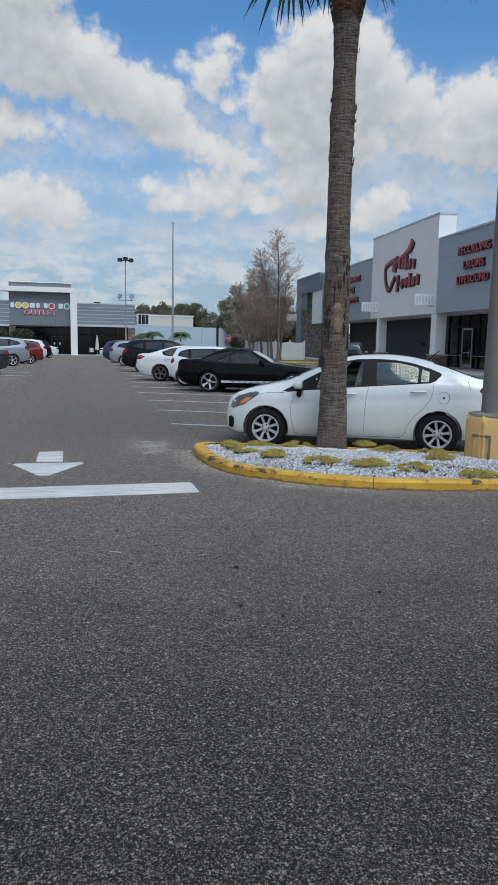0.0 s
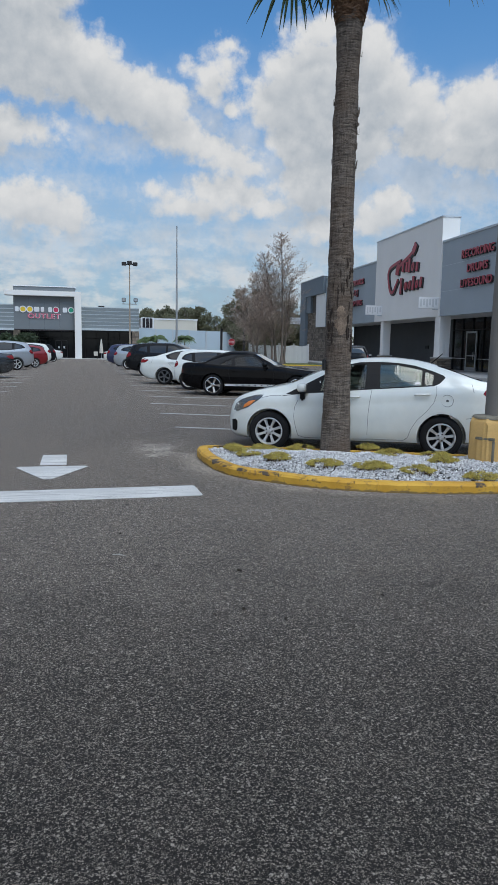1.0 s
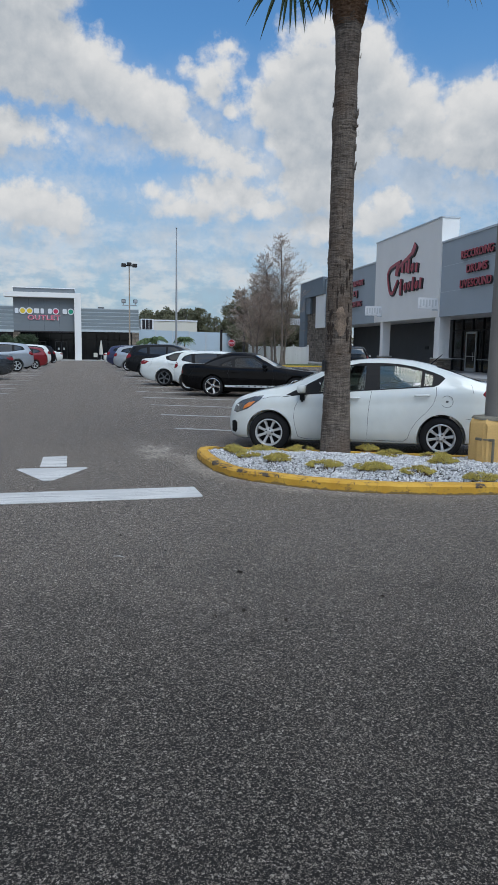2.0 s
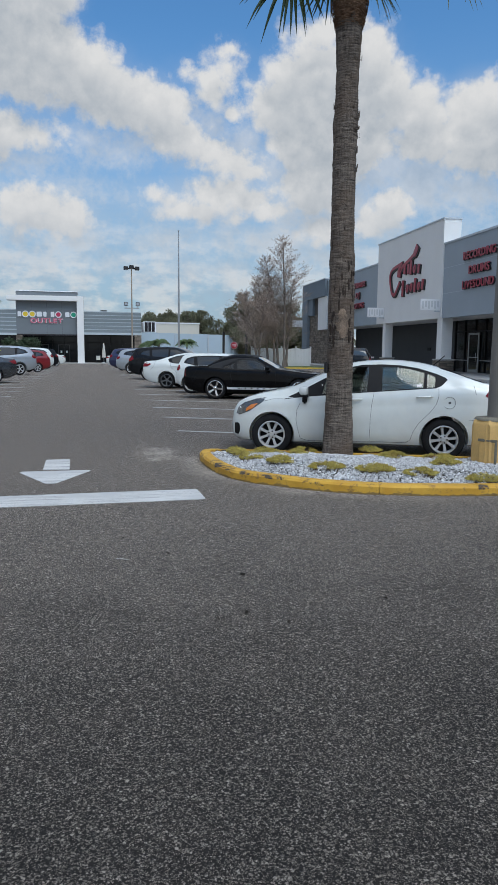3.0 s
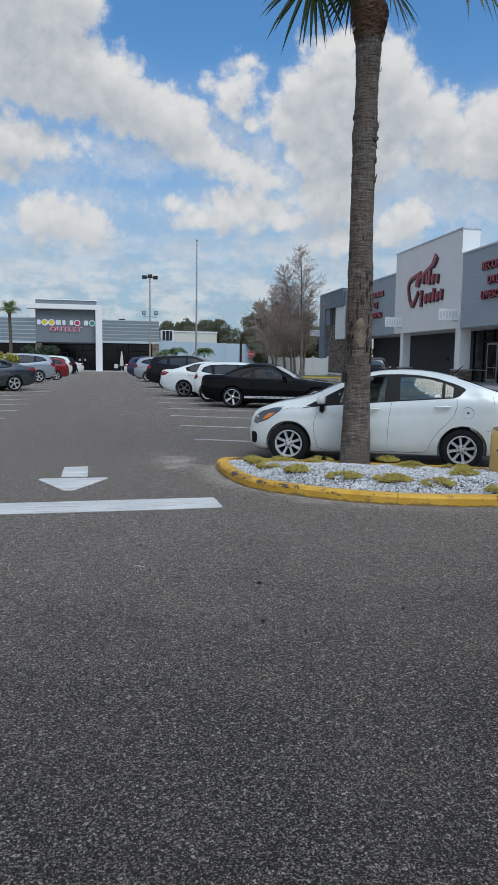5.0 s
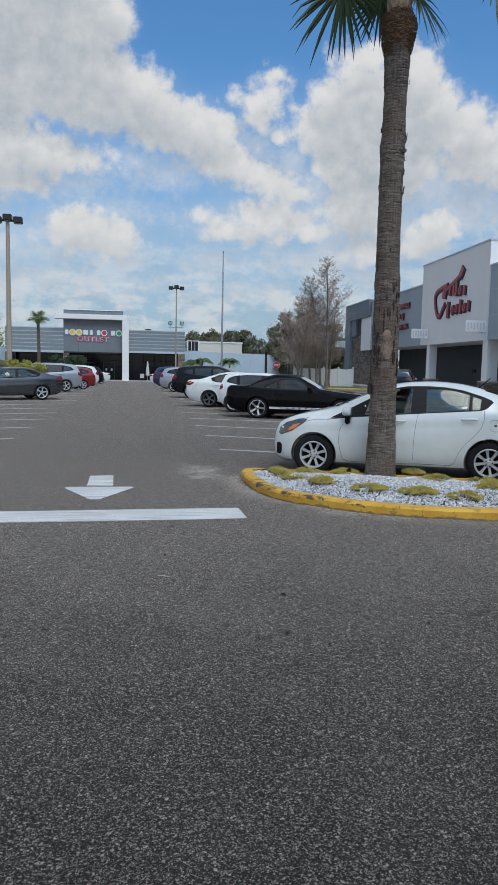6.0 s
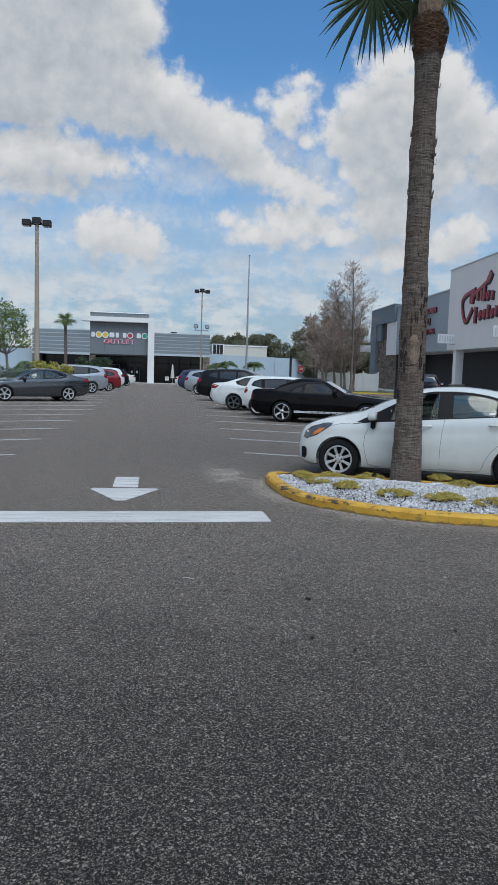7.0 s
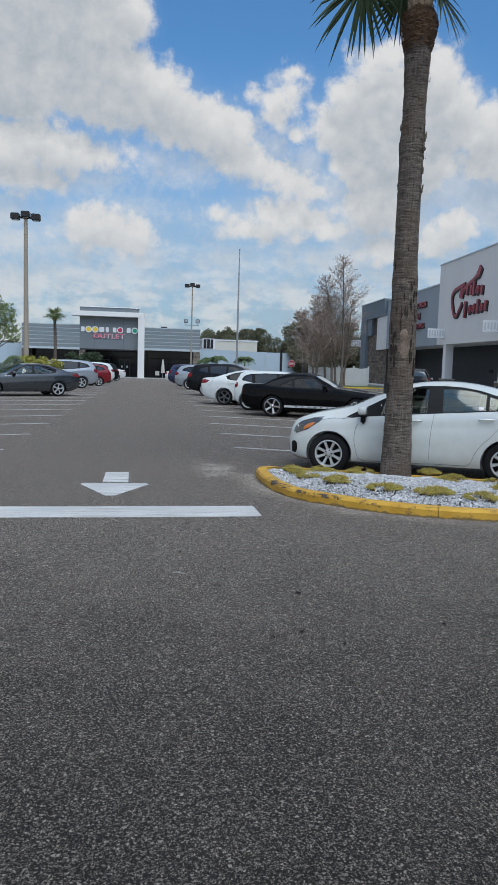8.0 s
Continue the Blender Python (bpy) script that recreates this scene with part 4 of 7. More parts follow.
SEDAN = dict(
    L=4.366, W=1.72, wf=0.845, wr=3.40, R=0.312, roof=0.66,
    top=[(0, 0.56), (0.04, 0.66), (0.14, 0.785), (0.3, 0.855), (0.55, 0.92), (0.9, 0.985), (1.12, 1.04), (1.4, 1.175), (1.7, 1.305), (2.0, 1.405), (2.3, 1.45), (2.65, 1.462), (2.95, 1.44), (3.2, 1.395),
         (3.45, 1.325), (3.7, 1.235), (3.95, 1.15), (4.1, 1.125), (4.26, 1.10), (4.33, 1.0), (4.366, 0.80)],
    bot=[(0, 0.36), (0.06, 0.24), (0.3, 0.19), (1.0, 0.185), (3.2, 0.19), (3.9, 0.22), (4.2, 0.27), (4.366, 0.46)],
    belt=[(0, 0.52), (0.3, 0.79), (0.7, 0.865), (1.05, 0.875), (1.64, 0.925), (2.11, 0.97), (3.29, 1.065), (3.8, 1.06), (4.366, 0.95)],
    windows=[[(1.60, 0.945), (2.27, 0.995), (2.29, 1.352), (2.05, 1.345), (1.85, 1.275), (1.66, 1.18)],
             [(2.49, 1.015), (3.08, 1.065), (3.10, 1.285), (2.9, 1.335), (2.7, 1.36), (2.49, 1.362)],
             [(3.13, 1.07), (3.24, 1.078), (3.26, 1.225), (3.14, 1.27)]],
    trim=[(1.03, 0.855), (1.35, 0.90), (1.64, 0.925), (2.11, 0.97), (2.7, 1.018), (3.26, 1.063), (3.34, 1.095), (3.43, 1.185), (3.40, 1.215), (3.26, 1.272), (3.0, 1.348), (2.75, 1.385), (2.5, 1.395), (2.2, 1.385),
          (2.0, 1.345), (1.8, 1.265), (1.55, 1.13), (1.3, 0.995)],
    shield=(1.14, 1.98), rear=(3.30, 3.98),
    seams=[[(1.28, 0.80), (1.235, 0.70), (1.225, 0.55), (1.25, 0.42), (1.29, 0.27), (1.40, 0.235), (2.32, 0.245)], [(2.375, 0.985), (2.345, 0.8), (2.33, 0.6), (2.325, 0.26)],
           [(3.30, 1.065), (3.305, 0.95), (3.27, 0.82), (3.17, 0.69), (3.04, 0.56), (2.955, 0.42), (2.92, 0.30), (2.86, 0.25), (2.33, 0.25)],
           [(1.02, 0.86), (0.86, 0.855), (0.60, 0.80)], [(3.74, 0.60), (3.95, 0.64), (4.12, 0.70)], [(3.80, 1.10), (3.83, 0.98)]],
    handles=[(2.09, 0.875), (3.10, 0.935)], fuel=(3.46, 0.855),
    head=[(0.12, 0.61), (0.20, 0.595), (0.42, 0.665), (0.66, 0.80), (0.74, 0.878), (0.55, 0.855), (0.30, 0.79), (0.16, 0.71)],
    amber=[(0.33, 0.655), (0.47, 0.705), (0.575, 0.785), (0.45, 0.765), (0.35, 0.705)],
    tail=[(3.96, 0.965), (4.02, 0.915), (4.18, 0.865), (4.33, 0.89), (4.33, 1.0), (4.16, 1.045), (4.0, 1.02)],
    fog=[(0.09, 0.30), (0.17, 0.285), (0.205, 0.33), (0.205, 0.44), (0.16, 0.475), (0.09, 0.46)],
    mirror=(1.36, 0.97), plan=[(0, 0.58), (0.05, 0.70), (0.14, 0.80), (0.30, 0.895), (0.55, 0.965), (0.9, 0.995), (1.4, 1.0), (3.0, 1.0), (3.6, 0.985), (4.0, 0.93), (4.25, 0.84), (4.366, 0.70)])



def snubbed(s, by):
    """The same body with a shorter nose before the front axle."""
    out, cut_ = dict(s), s["wf"] * (1 - by)

    def move(points):
        return [(x * by if x < s["wf"] else x - cut_, z) for x, z in points]

    for key in ("top", "bot", "belt", "trim", "head", "amber", "tail", "fog", "handles", "plan"):
        out[key] = move(s[key])
    for key in ("windows", "seams"):
        out[key] = [move(line) for line in s[key]]
    for key in ("shield", "rear"):
        out[key] = tuple(x - cut_ for x in s[key])
    for key in ("mirror", "fuel"):
        out[key] = move([s[key]])[0]
    for key in ("L", "wf", "wr"):
        out[key] = s[key] - cut_
    return out


COUPE = dict(
    L=4.77, W=1.88, wf=0.96, wr=3.68, R=0.345, roof=0.64,
    top=[(0, 0.60), (0.03, 0.74), (0.10, 0.80), (0.3, 0.845), (0.8, 0.90), (1.4, 0.965), (1.62, 0.99), (1.9, 1.13), (2.2, 1.28), (2.4, 1.375), (2.7, 1.425), (3.1, 1.43), (3.45, 1.37), (3.75, 1.225), (3.95, 1.085),
         (4.3, 1.06), (4.62, 1.05), (4.72, 1.0), (4.77, 0.85)],
    bot=[(0, 0.36), (0.08, 0.22), (0.5, 0.19), (4.1, 0.19), (4.5, 0.27), (4.77, 0.42)],
    belt=[(0, 0.58), (0.2, 0.76), (1.0, 0.86), (1.7, 0.93), (2.6, 0.945), (3.3, 0.96), (3.9, 1.0), (4.77, 0.95)],
    windows=[[(1.98, 0.965), (2.95, 0.97), (3.0, 1.19), (2.9, 1.255), (2.6, 1.275), (2.42, 1.255), (2.2, 1.13)], [(3.06, 0.98), (3.42, 1.0), (3.36, 1.06), (3.08, 1.19)]],
    trim=[(1.84, 0.945), (2.95, 0.95), (3.5, 0.975), (3.42, 1.09), (3.06, 1.25), (2.8, 1.295), (2.55, 1.30), (2.36, 1.265), (2.1, 1.11)],
    shield=(1.68, 2.36), rear=(3.40, 3.86), canvas=(2.36, 3.95),
    seams=[[(1.74, 0.92), (1.70, 0.7), (1.74, 0.42), (1.84, 0.36), (2.8, 0.36)], [(3.14, 0.955), (3.17, 0.78), (3.12, 0.55), (3.0, 0.40), (2.8, 0.36)], [(0.45, 0.85), (1.2, 0.92), (1.6, 0.95)],
           [(3.42, 0.84), (3.20, 0.80), (3.10, 0.62)], [(4.28, 1.05), (4.30, 0.9), (4.5, 0.62)]],
    handles=[(2.95, 0.80)], head=[(0.04, 0.62), (0.26, 0.65), (0.34, 0.76), (0.10, 0.77)], amber=[(0.30, 0.66), (0.36, 0.67), (0.38, 0.72), (0.33, 0.72)],
    tail=[(4.69, 0.72), (4.755, 0.72), (4.755, 0.92), (4.70, 0.93)], mirror=(2.0, 1.0),
    plan=[(0, 0.74), (0.05, 0.83), (0.2, 0.91), (0.5, 0.97), (1.0, 1.0), (2.4, 0.985), (3.4, 1.0), (4.0, 0.995), (4.5, 0.94), (4.7, 0.88), (4.77, 0.80)])

SUV = dict(
    L=4.70, W=1.88, wf=0.93, wr=3.63, R=0.36, roof=0.70,
    top=[(0, 0.72), (0.04, 0.86), (0.16, 0.96), (0.5, 1.05), (1.0, 1.13), (1.2, 1.18), (1.5, 1.37), (1.85, 1.56), (2.15, 1.65), (2.6, 1.69), (3.2, 1.69), (3.8, 1.665), (4.25, 1.615), (4.40, 1.55), (4.50, 1.36), (4.59, 1.14), (4.66, 1.04), (4.70, 0.80)],
    bot=[(0, 0.42), (0.08, 0.28), (0.5, 0.24), (4.1, 0.25), (4.5, 0.34), (4.70, 0.5)],
    belt=[(0, 0.66), (0.3, 0.90), (1.1, 1.02), (1.7, 1.08), (3.0, 1.14), (4.0, 1.20), (4.7, 1.10)],
    windows=[[(1.60, 1.11), (2.42, 1.15), (2.44, 1.55), (2.15, 1.545), (1.9, 1.45)], [(2.52, 1.155), (3.36, 1.20), (3.42, 1.53), (3.0, 1.555), (2.54, 1.555)], [(3.50, 1.22), (4.02, 1.30), (3.9, 1.44), (3.56, 1.51)]],
    trim=[(1.30, 1.055), (2.4, 1.115), (3.4, 1.175), (4.1, 1.27), (4.16, 1.31), (4.0, 1.46), (3.6, 1.555), (3.0, 1.59), (2.4, 1.585), (2.1, 1.57), (1.85, 1.47)],
    shield=(1.24, 2.05), rear=(4.30, 4.58),
    seams=[[(1.36, 1.04), (1.30, 0.8), (1.36, 0.5), (1.5, 0.36), (2.46, 0.36)], [(2.48, 1.12), (2.46, 0.8), (2.46, 0.36)], [(3.48, 1.18), (3.44, 0.95), (3.2, 0.75), (3.06, 0.5), (3.0, 0.38), (2.46, 0.36)], [(0.7, 0.98), (1.2, 1.03)]],
    handles=[(2.28, 1.0), (3.28, 1.05)], head=[(0.06, 0.78), (0.35, 0.84), (0.75, 0.98), (0.55, 0.99), (0.14, 0.92)], amber=[(0.6, 0.91), (0.72, 0.96), (0.68, 0.98), (0.56, 0.95)],
    tail=[(4.36, 1.05), (4.50, 0.96), (4.65, 0.95), (4.62, 1.06), (4.52, 1.20), (4.42, 1.18)], mirror=(1.62, 1.14),
    plan=[(0, 0.64), (0.05, 0.76), (0.16, 0.86), (0.4, 0.95), (0.9, 1.0), (3.6, 1.0), (4.2, 0.98), (4.5, 0.945), (4.63, 0.91), (4.70, 0.82)])

SALOON = dict(SEDAN)
SALOON.update(
    L=4.85, W=1.84, wf=0.94, wr=3.77, R=0.335, roof=0.65,
    top=[(0, 0.58), (0.04, 0.68), (0.16, 0.755), (0.5, 0.85), (1.0, 0.935), (1.35, 0.99), (1.7, 1.14), (2.05, 1.30), (2.35, 1.405), (2.65, 1.44), (3.0, 1.44), (3.4, 1.39), (3.75, 1.29), (4.1, 1.165), (4.3, 1.12), (4.62, 1.10), (4.76, 1.06), (4.82, 0.95), (4.85, 0.75)],
    bot=[(0, 0.36), (0.06, 0.24), (0.3, 0.19), (4.2, 0.20), (4.6, 0.27), (4.85, 0.46)],
    belt=[(0, 0.52), (0.4, 0.78), (1.2, 0.89), (2.0, 0.945), (3.4, 1.01), (4.0, 1.04), (4.85, 0.96)],
    windows=[[(1.72, 0.965), (2.62, 1.00), (2.64, 1.34), (2.36, 1.32), (2.05, 1.19)], [(2.72, 1.005), (3.42, 1.04), (3.55, 1.09), (3.60, 1.20), (3.3, 1.31), (2.74, 1.345)]],
    trim=[(1.45, 0.925), (2.6, 0.975), (3.45, 1.015), (3.66, 1.06), (3.74, 1.18), (3.4, 1.315), (3.0, 1.37), (2.6, 1.37), (2.32, 1.34), (2.0, 1.21)],
    shield=(1.38, 2.30), rear=(3.50, 4.20),
    seams=[[(1.50, 0.91), (1.44, 0.7), (1.48, 0.45), (1.6, 0.27), (2.66, 0.27)], [(2.67, 0.98), (2.66, 0.6), (2.66, 0.27)], [(3.60, 1.03), (3.58, 0.85), (3.36, 0.68), (3.24, 0.45), (3.16, 0.28), (2.66, 0.27)], [(0.7, 0.86), (1.3, 0.91)], [(4.25, 1.1), (4.3, 0.9), (4.5, 0.72)]],
    handles=[(2.46, 0.86), (3.44, 0.91)], fuel=None, head=[(0.10, 0.60), (0.30, 0.62), (0.72, 0.78), (0.60, 0.79), (0.2, 0.71)], amber=[(0.5, 0.70), (0.6, 0.75), (0.56, 0.77), (0.48, 0.74)],
    tail=[(4.42, 0.98), (4.6, 0.87), (4.80, 0.86), (4.80, 0.97), (4.66, 1.04)], fog=None, mirror=(1.80, 1.0),
    plan=[(0, 0.60), (0.05, 0.72), (0.16, 0.83), (0.40, 0.93), (0.8, 0.99), (1.4, 1.0), (3.6, 1.0), (4.2, 0.96), (4.6, 0.89), (4.78, 0.82), (4.85, 0.70)])


def shortened(s, tail, high):
    """The same body with a shorter tail behind the rear axle and a lower roof."""
    out = dict(s)

    def move(points, k):
        return [(x if x < s["wr"] else s["wr"] + (x - s["wr"]) * tail, z * k) for x, z in points]

    for key in ("top", "bot", "belt", "trim", "head", "amber", "tail", "handles"):
        out[key] = move(s[key], high)
    for key in ("windows", "seams"):
        out[key] = [move(line, high) for line in s[key]]
    out["plan"] = move(s["plan"], 1.0)
    out["rear"] = tuple(x for x, _ in move([(x, 0) for x in s["rear"]], 1.0))
    out["mirror"] = move([s["mirror"]], high)[0]
    out["L"] = s["wr"] + (s["L"] - s["wr"]) * tail
    return out


HATCH = shortened(SUV, 0.58, 0.92)


def car_section(s, x):
    """Half of the cross-section at x from the nose: (y, z) from the middle of the floor to the middle of the roof."""
    w = s["W"] / 2 * curve(s["plan"], x)
    zt, zs = curve(s["top"], x), curve(s["bot"], x)
    zb = min(curve(s["belt"], x), zt - 0.03)
    g = min(1.0, max(0.0, (zt - zb - 0.05) / 0.34))
    g = g * g * (3 - 2 * g)
    ey, ez = w * (0.88 - (0.88 - s["roof"]) * g), zt - (0.014 + 0.045 * g)
    h = zb - zs
    pts = [(0, zs), (0.5 * w, zs), (0.82 * w, zs), (0.925 * w, zs + 0.03), (0.965 * w, zs + 0.12 * h), (0.985 * w, zs + 0.26 * h), (0.998 * w, zs + 0.44 * h), (1.0 * w, zs + 0.58 * h),
           (0.992 * w, zs + 0.70 * h), (0.985 * w, zs + 0.76 * h), (0.988 * w, zs + 0.82 * h), (0.975 * w, zs + 0.91 * h), (0.945 * w, zb)]
    y0 = 0.935 * w
    for k in range(1, 7):
        t = k / 6
        pts.append((y0 + (ey - y0) * t + 0.018 * g * math.sin(math.pi * t), zb + (ez - zb) * t))
    pts += [(ey * 0.93, ez + 0.55 * (zt - ez)), (ey * 0.78, ez + 0.82 * (zt - ez)), (ey * 0.45, ez + 0.97 * (zt - ez)), (0, zt)]
    return pts


def car_side(s, x, z):
    """How far out the side of the body stands at x, z."""
    pts = car_section(s, x)[3:19]
    for a, b in zip(pts, pts[1:]):
        if a[1] <= z <= b[1] and b[1] > a[1]:
            return a[0] + (b[0] - a[0]) * (z - a[1]) / (b[1] - a[1])
    return pts[0][0] if z < pts[0][1] else pts[-1][0]


def car_over(s, x, y):
    """The height of the roof, hood or glass at x, y."""
    pts = car_section(s, x)[12:]
    for a, b in zip(pts, pts[1:]):
        if b[0] <= abs(y) <= a[0] and a[0] > b[0]:
            return b[1] + (a[1] - b[1]) * (abs(y) - b[0]) / (a[0] - b[0])
    return pts[0][1]


def side_panel(s, outline, side, off, thick=0.006, cuts=0.09, holes=()):
    """A plate that follows the body's side inside an outline of (x, z), less its holes."""
    bm = bmesh.new()
    bm.faces.new([bm.verts.new((x, 0, z)) for x, z in outline])
    lo, hi = min(p[0] for p in outline), max(p[0] for p in outline)
    k = lo + cuts
    while k < hi - 0.01:
        bmesh.ops.bisect_plane(bm, geom=bm.verts[:] + bm.edges[:] + bm.faces[:], plane_co=(k, 0, 0), plane_no=(1, 0, 0))
        k += cuts
    lo, hi = min(p[1] for p in outline), max(p[1] for p in outline)
    k = lo + cuts
    while k < hi - 0.01:
        bmesh.ops.bisect_plane(bm, geom=bm.verts[:] + bm.edges[:] + bm.faces[:], plane_co=(0, 0, k), plane_no=(0, 0, 1))
        k += cuts
    for hole in holes:
        for (x0, z0), (x1, z1) in zip(hole, hole[1:] + hole[:1]):
            bmesh.ops.bisect_plane(bm, geom=bm.verts[:] + bm.edges[:] + bm.faces[:], plane_co=(x0, 0, z0), plane_no=(z1 - z0, 0, x0 - x1))
        ring = [Vector(p) for p in hole]
        gone = [f for f in bm.faces if inside(Vector((f.calc_center_median().x, f.calc_center_median().z)), ring)]
        bmesh.ops.delete(bm, geom=gone, context="FACES")
    for v in bm.verts:
        v.co = (s["L"] / 2 - v.co.x, side * (car_side(s, v.co.x, v.co.z) + off), v.co.z)
    bmesh.ops.recalc_face_normals(bm, faces=bm.faces)
    if sum(f.normal.y * f.calc_area() for f in bm.faces) * side < 0:
        bmesh.ops.reverse_faces(bm, faces=bm.faces)
    bmesh.ops.solidify(bm, geom=bm.faces[:], thickness=thick)
    return bm


def over_panel(s, x0, x1, spread, off, thick=0.006):
    """A plate that follows the body from above, between x0 and x1; spread: its share of the width."""
    bm = bmesh.new()
    rows = []
    for i in range(13):
        x = x0 + (x1 - x0) * i / 12
        e = car_section(s, x)[18][0] * spread
        rows.append([bm.verts.new((s["L"] / 2 - x, e * (j / 8 - 1), car_over(s, x, e * (j / 8 - 1)) + off)) for j in range(17)])
    for a, b in zip(rows, rows[1:]):
        for j in range(16):
            bm.faces.new((a[j], a[j + 1], b[j + 1], b[j]))
    bmesh.ops.recalc_face_normals(bm, faces=bm.faces)
    if sum(f.normal.z for f in bm.faces) < 0:
        bmesh.ops.reverse_faces(bm, faces=bm.faces)
    bmesh.ops.solidify(bm, geom=bm.faces[:], thickness=thick)
    return bm


def car_shell(s, inset=0.0, x0=None, x1=None, floor=None, step=0.07):
    """The closed body, or, inset, the room inside it."""
    bm = bmesh.new()
    L = s["L"]
    x0, x1 = 0.0 if x0 is None else x0, L if x1 is None else x1
    n = int((x1 - x0) / step)
    xs = [x0 + (x1 - x0) * i / n for i in range(n + 1)]
    if inset == 0:
        xs = sorted(set(xs + [0.015, 0.035, 0.10, L - 0.015, L - 0.04, L - 0.10]))
    rings = []
    for x in xs:
        half = car_section(s, x)
        if inset:
            half = [(max(0.0, y - inset) if y else 0.0, max(z, floor) if z < floor else (z - inset * 0.8 if k > 17 else z)) for k, (y, z) in enumerate(half)]
            half = [p for k, p in enumerate(half) if k in (0, 5, 8, 12, 13, 15, 18, 19, 20, 22)]
            half = [(y, floor) if k == 0 else (y, floor + 0.02) if k == 1 else (y, max(z, floor + 0.02 + 0.004 * k)) for k, (y, z) in enumerate(half)]
        full = half + [(-y, z) for y, z in half[-2:0:-1]]
        rings.append([bm.verts.new((L / 2 - x, y, z)) for y, z in full])
    m = len(rings[0])
    for a, b in zip(rings, rings[1:]):
        for k in range(m):
            bm.faces.new((a[k], a[(k + 1) % m], b[(k + 1) % m], b[k]))
    bm.faces.new(rings[0][::-1])
    bm.faces.new(rings[-1])
    bmesh.ops.recalc_face_normals(bm, faces=bm.faces)
    return bm


def cut(me, cutters, materials):
    """The mesh less the cutters, whose faces take the second material."""
    ob = bpy.data.objects.new("blank", me)
    scene.collection.objects.link(ob)
    for m in materials:
        me.materials.append(m)
    temps = []
    for bm in cutters:
        for f in bm.faces:
            f.material_index = 1
        cm = bpy.data.meshes.new("blank")
        bm.to_mesh(cm)
        bm.free()
        for m in materials:
            cm.materials.append(m)
        c = bpy.data.objects.new("blank", cm)
        scene.collection.objects.link(c)
        temps.append(c)
        mod = ob.modifiers.new("cut", "BOOLEAN")
        mod.operation, mod.object, mod.solver = "DIFFERENCE", c, "EXACT"
    bpy.context.view_layer.update()
    out = bpy.data.meshes.new_from_object(ob.evaluated_get(bpy.context.evaluated_depsgraph_get()))
    for o in temps + [ob]:
        bpy.data.objects.remove(o)
    out.materials.clear()
    return out


def wheel_meshes(R, spokes, twin, rim_share, wide=0.2):
    """Tyre, rim and dark drum of a wheel that faces +y, its outer side at y = 0."""
    rr = R * rim_share
    t = bmesh.new()
    lathe(t, [(rr, -0.012), (rr + 0.012, 0.002), (rr + 0.35 * (R - rr), 0.008), (R - 0.03, -0.002), (R - 0.008, -0.022), (R, -0.05), (R, 0.05 - wide), (R - 0.02, -wide), (rr, -wide)], 48, "y", close=True)
    a = bmesh.new()
    lathe(a, [(rr, 0.002), (rr - 0.012, 0.004), (rr - 0.024, -0.012), (rr - 0.026, -0.09), (rr, -0.09)], 48, "y", close=True)
    for k in range(spokes):
        for d in ((-0.5, 0.5) if twin else (0,)):
            ang = 2 * math.pi * k / spokes
            w0, w1 = (0.020, 0.024) if twin else ((0.040, 0.055) if spokes < 6 else (0.021, 0.027))
            r0, r1 = 0.03, rr - 0.006
            off0, off1 = d * 0.05, d * (0.16 if twin else 0)
            rows = []
            for r, w, y in ((r0, w0, -0.030), (r0 + 0.42 * (r1 - r0), (w0 + w1) * 0.40, -0.016), (r1, w1, -0.010)):
                c = ang + (off0 + (off1 - off0) * (r - r0) / (r1 - r0)) / 1.0
                u, v = Vector((math.cos(c), 0, math.sin(c))), Vector((-math.sin(c), 0, math.cos(c)))
                rows.append([a.verts.new(u * r + v * (-w) + Vector((0, y - 0.03, 0))), a.verts.new(u * r + v * (-w * 0.7) + Vector((0, y, 0))), a.verts.new(u * r + v * (w * 0.7) + Vector((0, y, 0))), a.verts.new(u * r + v * w + Vector((0, y - 0.03, 0)))])
            for p, q in zip(rows, rows[1:]):
                for j in range(4):
                    a.faces.new((p[j], p[(j + 1) % 4], q[(j + 1) % 4], q[j]))
            a.faces.new(rows[0])
            a.faces.new(rows[-1][::-1])
    lathe(a, [(0.074, -0.05), (0.070, -0.022), (0.036, -0.016), (0.026, -0.002)], 24, "y")
    bolts = bmesh.new()
    for k in range(5):
        c = 2 * math.pi * (k + 0.5) / 5
        lathe(bolts, [(0.011, -0.03), (0.011, -0.006)], 8, "y", (0.05 * math.cos(c), 0, 0.05 * math.sin(c)))
    bmesh.ops.recalc_face_normals(a, faces=a.faces)
    d = lathe(bmesh.new(), [(rr - 0.028, -0.085), (rr - 0.028, -0.10), (0.05, -0.10)], 32, "y")
    out = []
    for name, b, mat_, ang in (("tyre", t, TYRE, 35), ("rim", a, None, 30), ("drum", d, DARK_IN, 30), ("bolt_ring", bolts, BLACK_TRIM, 30)):
        me = bpy.data.meshes.new(name)
        b.to_mesh(me)
        b.free()
        if mat_:
            me.materials.append(mat_)
        me.shade_smooth()
        me.set_sharp_from_angle(angle=radians(ang))
        out.append(me)
    return out


